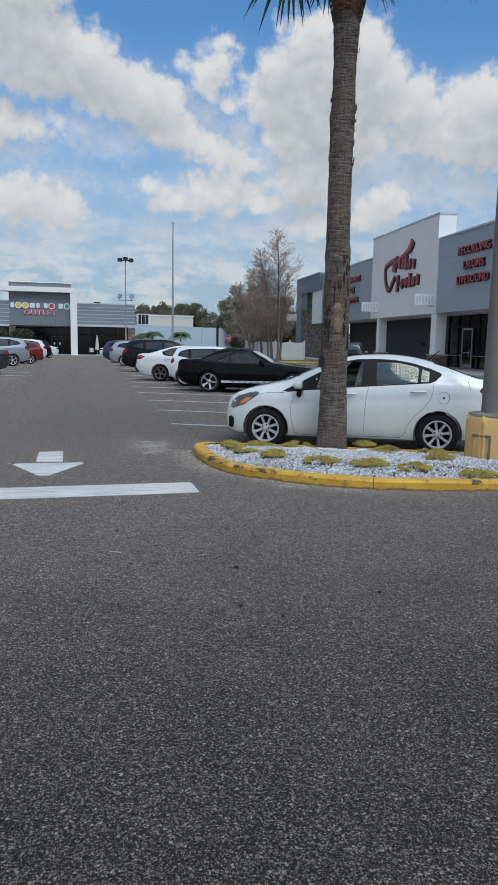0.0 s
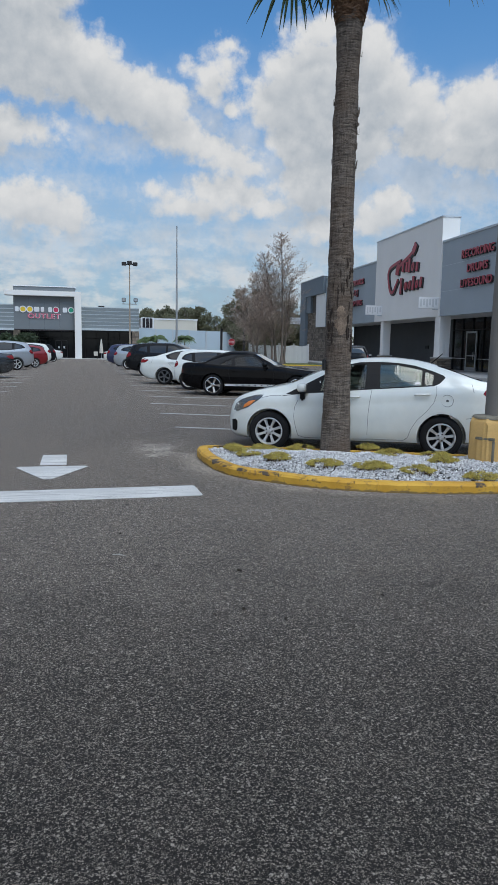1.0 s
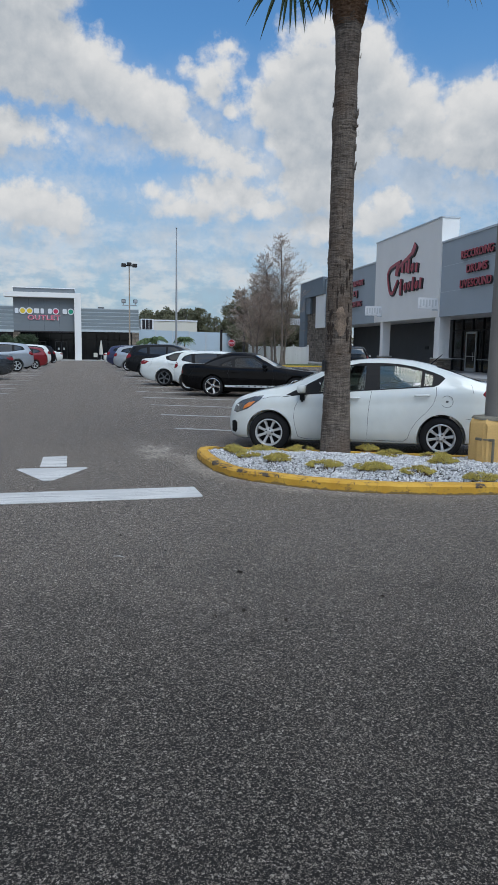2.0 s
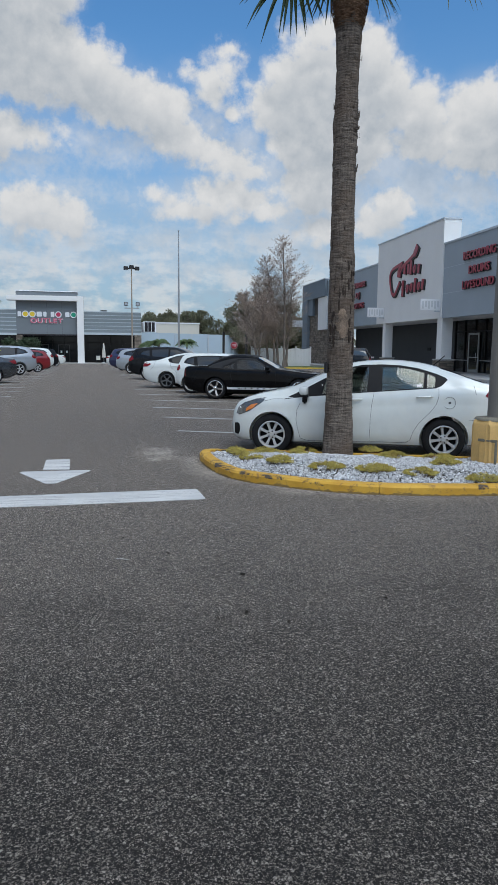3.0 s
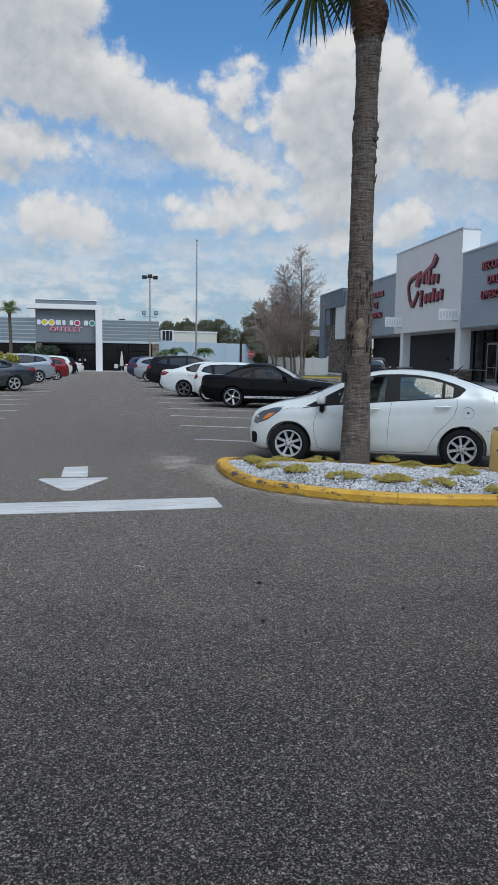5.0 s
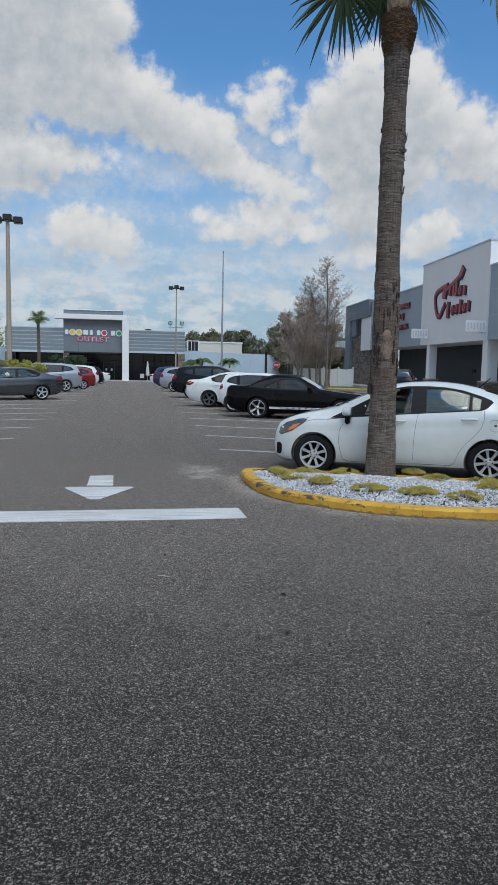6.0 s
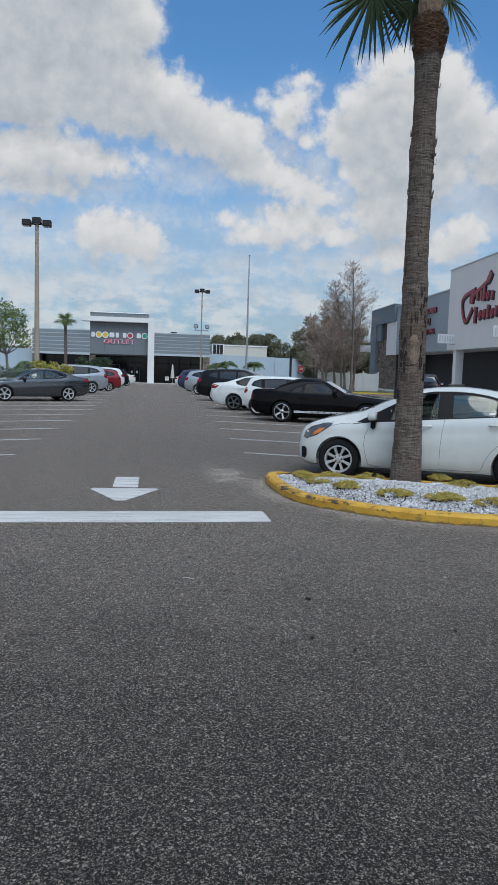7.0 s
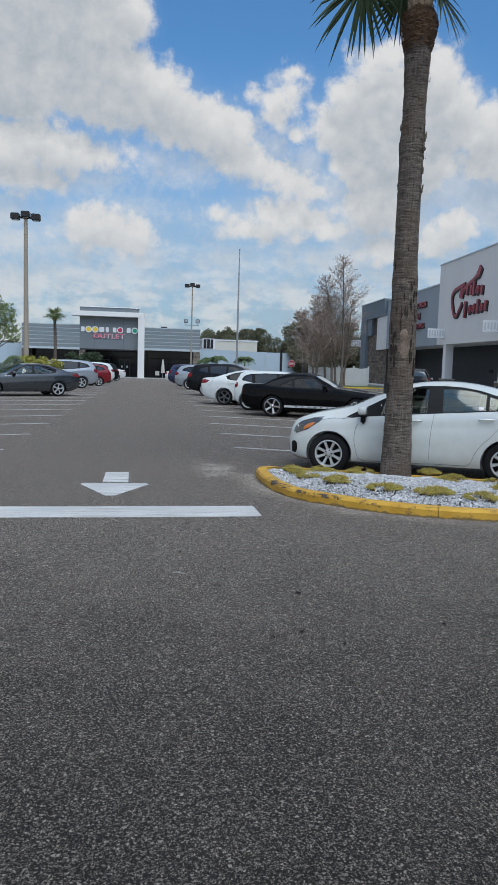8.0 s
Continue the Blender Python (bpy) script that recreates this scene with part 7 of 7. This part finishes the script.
# closed parasol and seats before the far shop
para = thing("patio_umbrella", (1.65, 93.2, -0.35), "closed cream patio umbrella outside the far shop", "umbrella")
part("pole", lathe(bmesh.new(), [(0.03, 0), (0.03, 2.6)], 8), GREY_METAL, para)
part("canopy", lathe(bmesh.new(), [(0.26, 0.75), (0.24, 0.9), (0.20, 1.5), (0.10, 2.3), (0.03, 2.6)], 10), CANVAS, para, "folded cream canopy")
part("base", lathe(bmesh.new(), [(0.3, 0), (0.3, 0.08), (0.1, 0.12)], 16), WALK, para)
for x in (0.95, 2.35, 3.0):
    seat = thing("patio_chair", (x, 93.4, -0.35), "dark metal patio chair outside the far shop", "chair", "patio chairs")
    part("seat", boxed(-0.25, 0.25, -0.25, 0.25, 0.42, 0.47, bevel=0.01), CANVAS, seat)
    part("backrest", boxed(-0.25, 0.25, 0.22, 0.26, 0.47, 0.95, bevel=0.01), CANVAS, seat)
    for sx in (-0.22, 0.22):
        for sy in (-0.22, 0.22):
            part("leg", boxed(sx - 0.02, sx + 0.02, sy - 0.02, sy + 0.02, 0, 0.42), DARK_METAL, seat)


# ---- white vinyl fence and verge ----
fence = thing("fence", (16.4, 72.5, ground_z(72)), "white vinyl privacy fence behind bare trees", "fence")
for k in range(5):
    x0 = 2.0 * k * 0.8
    part("post", boxed(x0 - 0.07, x0 + 0.07, -0.07, 0.07, 0, 2.12, bevel=0.01), VINYL, fence)
    part("post_cap", boxed(x0 - 0.1, x0 + 0.1, -0.1, 0.1, 2.12, 2.2, bevel=0.03), VINYL, fence)
    if k < 4:
        for j in range(8):
            a = x0 + 0.09 + 0.18 * j
            dip = 0.10 * (1 - abs(j - 3.5) / 3.5)
            part("board", boxed(a, a + 0.17, -0.02, 0.02, 0.05, 2.02 - dip, bevel=0.004), VINYL, fence)
        part("rail", boxed(x0, x0 + 1.6, -0.035, 0.035, 0.3, 0.42), VINYL, fence)
GRASS = plain("grass", (0.10, 0.13, 0.04), 0.95, var=0.35, scale=1.5, fine=25, bump=0.6, depth=0.05)
zg = ground_z(70)
tagged(part("verge", slab(bmesh.new(), [(13.5, 66.4), (23.5, 64.8), (24.2, 74.5), (13.0, 74.5)], zg - 0.2, zg + 0.13), GRASS), "patchy grass verge under bare trees", "grass", kind="structure")
tagged(part("kerb", slab(bmesh.new(), [(13.3, 66.1), (23.6, 64.5), (23.6, 64.8), (13.3, 66.4)], zg - 0.2, zg + 0.16), KERB_YELLOW), "yellow painted kerb of the grass verge", "kerb", kind="structure")


# ---- trees and shrubs ----
BARK = plain("grey_bark", (0.19, 0.158, 0.138), 0.95, var=0.3, scale=3, bump=0.6, depth=0.02)
TWIG = plain("brown_twigs", (0.335, 0.262, 0.215), 0.95, var=0.25, scale=2, island=0.25, bump=0)
OAK = plain("oak_leaves", (0.125, 0.125, 0.070), 0.7, var=0.3, scale=0.5, island=0.55, bump=0)
OAK_LIGHT = plain("light_green_leaves", (0.19, 0.245, 0.095), 0.7, var=0.3, scale=0.8, island=0.5, bump=0)
PALM_GREEN = plain("low_palm_leaves", (0.085, 0.13, 0.045), 0.6, var=0.3, scale=1.5, island=0.4, bump=0)
CROTON = plain("yellow_green_leaves", (0.31, 0.29, 0.055), 0.6, var=0.35, scale=1.5, island=0.6, bump=0)
SILVERY = plain("grey_green_leaves", (0.13, 0.16, 0.12), 0.7, var=0.3, scale=1.5, island=0.5, bump=0)
DARK_LEAF = plain("dark_green_leaves", (0.035, 0.058, 0.024), 0.6, var=0.3, scale=1.5, island=0.5, bump=0)


def bare_tree(x, y, top, lean, seed, spread=1.0):
    """A leafless cypress: straight tapered trunk, short rising limbs, fine twigs."""
    rnd = random.Random(seed)
    z = ground_z(y)
    tree = thing("bare_tree", (x, y, z), "tall leafless brown cypress tree by the white fence", "tree", "bare trees")
    h = top - z
    bm = bmesh.new()
    pts = [Vector((lean * (t ** 1.5), 0.2 * math.sin(3 * t + seed), h * t)) for t in [k / 14 for k in range(15)]]
    rad = [0.125 * (1 - t) ** 0.8 + 0.012 + (0.12 if k == 0 else 0) for k, t in enumerate([k / 14 for k in range(15)])]
    tube(bm, pts, rad, 8)
    part("trunk", bm, BARK, tree, smooth=60)
    limbs, twigs = bmesh.new(), bmesh.new()
    for k in range(130):
        t = 0.20 + 0.79 * (k / 130) ** 0.75
        i = min(13, int(t * 14))
        base = pts[i].lerp(pts[i + 1], t * 14 - i)
        a = rnd.uniform(0, 6.283)
        ln = spread * h * (0.025 + 0.20 * min(1.0, (1 - t) / 0.45) ** 0.8) * rnd.uniform(0.7, 1.15)
        d = Vector((math.cos(a), math.sin(a), rnd.uniform(0.35, 1.05))).normalized()
        p, line = base.copy(), [base.copy()]
        for j in range(5):
            d = (d + Vector((rnd.uniform(-0.2, 0.2), rnd.uniform(-0.2, 0.2), rnd.uniform(-0.10, 0.12)))).normalized()
            p = p + d * ln / 5
            line.append(p.copy())
        r = 0.022 * (1 - 0.6 * t)
        tube(limbs, line, [r * (1 - 0.17 * j) for j in range(6)], 4)
        for j in range(2, 6):
            for q in range(4):
                d2 = (d * 0.8 + Vector((rnd.uniform(-1, 1), rnd.uniform(-1, 1), rnd.uniform(-0.7, 0.9)))).normalized()
                s = line[j - 1].lerp(line[j], rnd.random())
                l2 = ln * rnd.uniform(0.14, 0.34)
                m1 = s + d2 * l2 * 0.55
                e1 = s + d2 * l2 + Vector((0, 0, rnd.uniform(-0.05, 0.18) * l2))
                tube(twigs, [s, m1, e1], [0.009, 0.006, 0.003], 3)
                for v in range(2):
                    d3 = (d2 + Vector((rnd.uniform(-1, 1), rnd.uniform(-1, 1), rnd.uniform(-0.4, 0.7)))).normalized()
                    tube(twigs, [m1, m1 + d3 * l2 * rnd.uniform(0.4, 0.8)], [0.006, 0.0025], 3)
    tagged(part("branchwork", limbs, BARK, tree), kind="stuff")
    tagged(part("twigwork", twigs, TWIG, tree, "fine bare brown twigs"), kind="stuff")


def leaf_cloud(centres, count, size, rnd, squash=0.8):
    """Small folded leaf tufts scattered through a set of (centre, radius) lobes."""
    verts, faces = [], []
    weight = [r ** 2 for _, r in centres]
    for _ in range(count):
        c, r = rnd.choices(centres, weight)[0]
        d = Vector((rnd.gauss(0, 1), rnd.gauss(0, 1), rnd.gauss(0, 1))).normalized()
        p = Vector(c) + Vector((d.x, d.y, d.z * squash)) * r * (rnd.random() ** 0.30) * rnd.uniform(0.85, 1.1)
        for j in range(3):
            n = Vector((rnd.gauss(0, 1), rnd.gauss(0, 1), rnd.gauss(0.4, 1))).normalized()
            u = n.orthogonal().normalized()
            w = n.cross(u)
            a = rnd.uniform(0, 6.283)
            u, w = u * math.cos(a) + w * math.sin(a), w * math.cos(a) - u * math.sin(a)
            s = size * rnd.uniform(0.6, 1.3)
            q = p + Vector((rnd.uniform(-1, 1), rnd.uniform(-1, 1), rnd.uniform(-1, 1))) * size * 0.7
            b = len(verts)
            verts.extend((q - u * s, q + w * s * 0.38 + n * s * 0.1, q + u * s, q - w * s * 0.38 + n * s * 0.1))
            faces.extend(((b, b + 1, b + 2), (b, b + 2, b + 3)))
    return verts, faces


def leafy(name, x, y, trunk_h, lobes, count, size, leaf, label, category, group="", trunk_r=0.22, z=None, seed=1):
    """A tree or shrub with limbs that reach every lobe of its crown."""
    rnd = random.Random(seed)
    z = ground_z(y) if z is None else z
    tree = thing(name, (x, y, z), label, category, group)
    fork = Vector((0, 0, trunk_h))
    bm = tube(bmesh.new(), [(0, 0, -0.05), (0.03 * trunk_h, 0, trunk_h * 0.5), fork], [trunk_r * 1.3, trunk_r, trunk_r * 0.8], 8)
    part("trunk", bm, BARK, tree, smooth=60)
    bm = bmesh.new()
    for c, r in lobes:
        c = Vector(c)
        mid_ = fork.lerp(c, 0.5) + Vector((rnd.uniform(-1, 1), rnd.uniform(-1, 1), rnd.uniform(-0.5, 0.3))) * r * 0.25
        tube(bm, [fork, mid_, c], [trunk_r * 0.5, trunk_r * 0.32, trunk_r * 0.10], 5)
        for k in range(4):
            e = c + Vector((rnd.gauss(0, 1), rnd.gauss(0, 1), rnd.gauss(0, 0.7))).normalized() * r * 0.9
            tube(bm, [mid_.lerp(c, 0.5), e], [trunk_r * 0.14, trunk_r * 0.04], 4)
    part("branchwork", bm, BARK, tree)
    verts, faces = leaf_cloud(lobes, count, size, rnd)
    me = bpy.data.meshes.new("leaves")
    me.from_pydata(verts, [], faces)
    tagged(part_of("leaves", me, leaf, tree), kind="stuff")
    return tree


def lobes(rnd, wide, deep, z0, z1, n, r):
    return [((rnd.uniform(-wide, wide), rnd.uniform(-deep, deep), rnd.uniform(z0, z1)), r * rnd.uniform(0.7, 1.2)) for _ in range(n)]


for x, y, top, lean, seed, spread in ((18.57, 67.6, 12.4, -0.33, 3, 1.05), (18.26, 68.6, 10.5, -1.53, 2, 1.15), (17.75, 68.2, 8.7, -0.40, 6, 1.10), (17.36, 69.4, 8.8, -1.14, 5, 1.15), (19.32, 69.5, 8.6, 0.57, 9, 0.70)):
    bare_tree(x, y, top, lean, seed, spread)
# multi-stemmed bare shrub trees before the wall
bare_tree(15.72, 66.9, 7.0, -1.50, 8, 1.5)
bare_tree(15.87, 66.9, 6.6, 0.50, 14, 1.5)

rnd = random.Random(21)
for k, (x, y, w, z0, z1, n) in enumerate([(9.0, 128, 3.0, 5.3, 6.4, 6), (13.2, 126, 3.2, 5.5, 7.6, 8), (17.2, 124, 3.8, 5.2, 8.2, 12), (21.8, 122, 3.6, 3.6, 6.6, 11), (24.6, 110, 3.0, 4.0, 10.4, 16),
                                          (29.5, 118, 4.0, 3.5, 9.2, 14), (34.0, 122, 4.5, 3.5, 9.0, 12), (23.2, 112, 2.6, 1.5, 4.4, 8), (27.5, 104, 3.2, 1.2, 4.6, 9), (21.4, 96, 1.8, 1.2, 4.2, 9), (24.4, 92, 1.8, 1.2, 4.5, 9), (27.5, 92, 2.0, 1.2, 4.5, 9)]):
    leafy("oak_tree", x, y, max(1.4, z0 - 1.5), lobes(rnd, w * 1.12, w * 0.7, z0, z1, int(n * 2.6), 0.95), 4200, 0.17, OAK, "dark green broadleaf tree beyond the wall", "tree", "trees beyond the wall", 0.3, seed=30 + k)
for k in range(16):
    x = -60 + 11.5 * k + rnd.uniform(-3, 3)
    y = 170 + rnd.uniform(-8, 20)
    h = rnd.uniform(5.0, 8.0)
    leafy("oak_tree", x, y, 2.5, lobes(rnd, 6.0, 3, 3.0, h, 22, 1.3), 1500, 0.36, OAK, "distant dark green tree on the skyline", "tree", "distant trees", 0.35, seed=80 + k)
# the top of a tree over the music shop's roof
leafy("oak_tree", 33.5, 78.0, 6.5, lobes(rnd, 2.0, 2.0, 8.2, 11.0, 8, 1.2), 1500, 0.2, OAK, "dark tree top showing over the shop roof", "tree", "", 0.3, seed=120)
# planting bed left of the aisle
leafy("broadleaf_tree", -9.3, 45.0, 2.2, [((-1.6, 0, 4.6), 0.9), ((-0.4, 0.3, 4.9), 0.9), ((0.55, 0, 4.4), 0.8), ((-0.6, 0, 3.9), 0.9), ((0.7, 0.4, 3.6), 0.7), ((-1.8, 0.2, 3.6), 0.9), ((-0.2, -0.4, 3.2), 0.8), ((1.0, 0, 3.0), 0.5), ((-3.0, 0, 4.4), 1.0), ((-3.2, 0, 3.4), 1.0)],
      2700, 0.085, OAK_LIGHT, "light green leafy young tree in the planting bed", "tree", "", 0.09, seed=5)
leafy("shrub", -6.15, 41.0, 0.3, lobes(rnd, 1.1, 0.5, 0.9, 1.6, 14, 0.40), 1900, 0.08, CROTON, "yellow-green leafy shrub in the planting bed", "shrub", "shrubs", 0.05, seed=6)
leafy("shrub", -7.9, 40.0, 0.3, lobes(rnd, 0.9, 0.5, 0.6, 1.6, 12, 0.42), 1300, 0.06, SILVERY, "grey-green shrub with small flowers", "shrub", "shrubs", 0.05, seed=7)
leafy("shrub", -9.9, 40.5, 0.3, lobes(rnd, 1.0, 0.5, 0.6, 1.7, 12, 0.42), 1300, 0.06, SILVERY, "grey-green shrub in the planting bed", "shrub", "shrubs", 0.05, seed=17)
leafy("shrub", -7.2, 80.0, 0.3, lobes(rnd, 1.4, 0.6, 1.0, 2.7, 20, 0.7), 4200, 0.12, DARK_LEAF, "rounded dark green shrub near the far shop", "shrub", "shrubs", 0.05, seed=8)


def feather_palm(x, y, height, size, seed, label):
    """A low clump of arching feathered fronds."""
    rnd = random.Random(seed)
    z = ground_z(y)
    palm = thing("small_palm", (x, y, z), label, "palm", "small palms")
    part("trunk", lathe(bmesh.new(), [(0.13, -0.05), (0.10, height * 0.5), (0.10, height)], 10), TRUNK, palm, smooth=60)
    for k in range(22):
        a = k * 2.399 + rnd.uniform(-0.2, 0.2)
        rise = rnd.uniform(0.45, 1.5)
        bm = bmesh.new()
        spine = []
        for j in range(9):
            t = j / 8
            spine.append(Vector((math.cos(a) * size * t * math.cos(rise * (1 - 0.3 * t)), math.sin(a) * size * t * math.cos(rise * (1 - 0.3 * t)), height + size * (math.sin(rise) * t - 0.78 * t * t))))
        tube(bm, spine, [0.022 - 0.002 * j for j in range(9)], 4)
        for j in range(1, 9):
            for q in range(3):
                c = spine[j - 1].lerp(spine[j], q / 3)
                d = (spine[j] - spine[j - 1]).normalized()
                s = d.cross(Vector((0, 0, 1))).normalized()
                for sd in (1, -1):
                    ln = size * 0.50 * math.sin(math.pi * (0.12 + 0.8 * (j - 1 + q / 3) / 8))
                    tip = c + s * sd * ln * 0.75 + d * ln * 0.5 - Vector((0, 0, ln * 0.45))
                    w = d * 0.03
                    v = [bm.verts.new(p) for p in (c - w, c + w, tip, c + Vector((0, 0, -0.015)))]
                    bm.faces.new((v[0], v[1], v[2]))
                    bm.faces.new((v[0], v[2], v[3]))
        part("frond", bm, PALM_GREEN, palm)


feather_palm(8.6, 92.0, 2.7, 1.75, 1, "low green palm before the pale wall")
feather_palm(12.2, 92.0, 2.7, 1.75, 2, "low green palm before the pale wall")
feather_palm(7.4, 92.4, 2.5, 1.6, 4, "low green palm before the pale wall")
feather_palm(-9.2, 52.0, 1.5, 1.4, 3, "low green palm in the planting bed")


def cabbage_palm(x, y, top, seed):
    rnd = random.Random(seed)
    z = ground_z(y)
    palm = thing("palm_tree", (x, y, z), "slender fan palm with a small rounded crown", "palm tree")
    h = top - z
    part("trunk", tube(bmesh.new(), [(0, 0, -0.05), (0.05, 0, h * 0.5), (0, 0, h - 0.3)], [0.16, 0.13, 0.12], 10), TRUNK, palm, smooth=60)
    part("fibre_boot", lathe(bmesh.new(), [(0.16, h - 0.55), (0.26, h - 0.35), (0.2, h - 0.05)], 10), FIBRE, palm, smooth=60)
    for k in range(20):
        bm = bmesh.new()
        palm_leafy(bm, (0, 0, h - 0.1), k * 2.399, radians(rnd.uniform(-25, 75)), 0.62, rnd, 22, 0.45)
        part("fan_leaf", bm, OAK_LIGHT, palm)


cabbage_palm(-8.0, 62.0, 5.5, 3)
bed2 = tagged(part("planting_bed", slab(bmesh.new(), loop_through([(-12.5, 39.2), (-8, 38.9), (-4.8, 39.6), (-4.4, 41), (-5.2, 46), (-8, 55), (-13, 55)], 5), -0.1, 0.14), GRASS), "planting bed with a raised edge", "ground", kind="structure")


# ---- dry leaves lying on the lot ----
DRY_LEAF = plain("dry_leaf", (0.075, 0.062, 0.050), 0.9, var=0.4, scale=20, bump=0.2)
LEAVES = [(-0.51, 4.24, 0, 0.055), (0.28, 5.89, 53, 0.050), (0.61, 5.39, 106, 0.055), (1.07, 4.77, 159, 0.060), (0.94, 4.04, 32, 0.050), (1.15, 3.84, 85, 0.045), (0.75, 3.97, 138, 0.040), (1.87, 4.11, 11, 0.050)]
for k, (x, y, turn, ln) in enumerate(LEAVES):
    ln *= 0.62
    leaf = thing("fallen_leaf", pose(x, y, 0.004, 0, 0, turn), "small dry brown leaf lying on the asphalt", "leaf", "fallen leaves")
    bm = bmesh.new()
    rows = []
    for j in range(7):
        t = j / 6
        w = 0.26 * ln * math.sin(math.pi * (0.04 + 0.92 * t)) ** 0.8
        rise = 0.010 * math.sin(3 * t + k)
        rows.append([bm.verts.new((ln * (t - 0.5), -w, 0.012 + rise)), bm.verts.new((ln * (t - 0.5), 0.004, 0.002 + max(0.0, rise))), bm.verts.new((ln * (t - 0.5), w, 0.016 - rise * 0.5))])
    for a, b in zip(rows, rows[1:]):
        bm.faces.new((a[0], b[0], b[1], a[1]))
        bm.faces.new((a[1], b[1], b[2], a[2]))
    bmesh.ops.solidify(bm, geom=bm.faces[:], thickness=0.0015)
    part("blade", bm, DRY_LEAF, leaf)
    part("stalk", tube(bmesh.new(), [(ln * 0.5, 0.003, 0.004), (ln * 0.68, 0.010, 0.006), (ln * 0.8, 0.004, 0.004)], [0.0025, 0.002, 0.0015], 5), DRY_LEAF, leaf)

twig = thing("fallen_twig", pose(0.24, 5.30, 0.004, 0, 0, -25), "short pale dry twig lying on the asphalt", "twig")
part("stem", tube(bmesh.new(), [(-0.045, 0.0, 0.004), (-0.01, 0.006, 0.007), (0.03, 0.002, 0.006), (0.055, 0.008, 0.003)], [0.004, 0.0045, 0.004, 0.002], 6), plain("pale_twig", (0.42, 0.39, 0.35), 0.9, var=0.2, bump=0.2), twig)
part("side_shoot", tube(bmesh.new(), [(-0.01, 0.006, 0.007), (0.01, 0.022, 0.010)], [0.003, 0.0015], 5), CANVAS, twig)
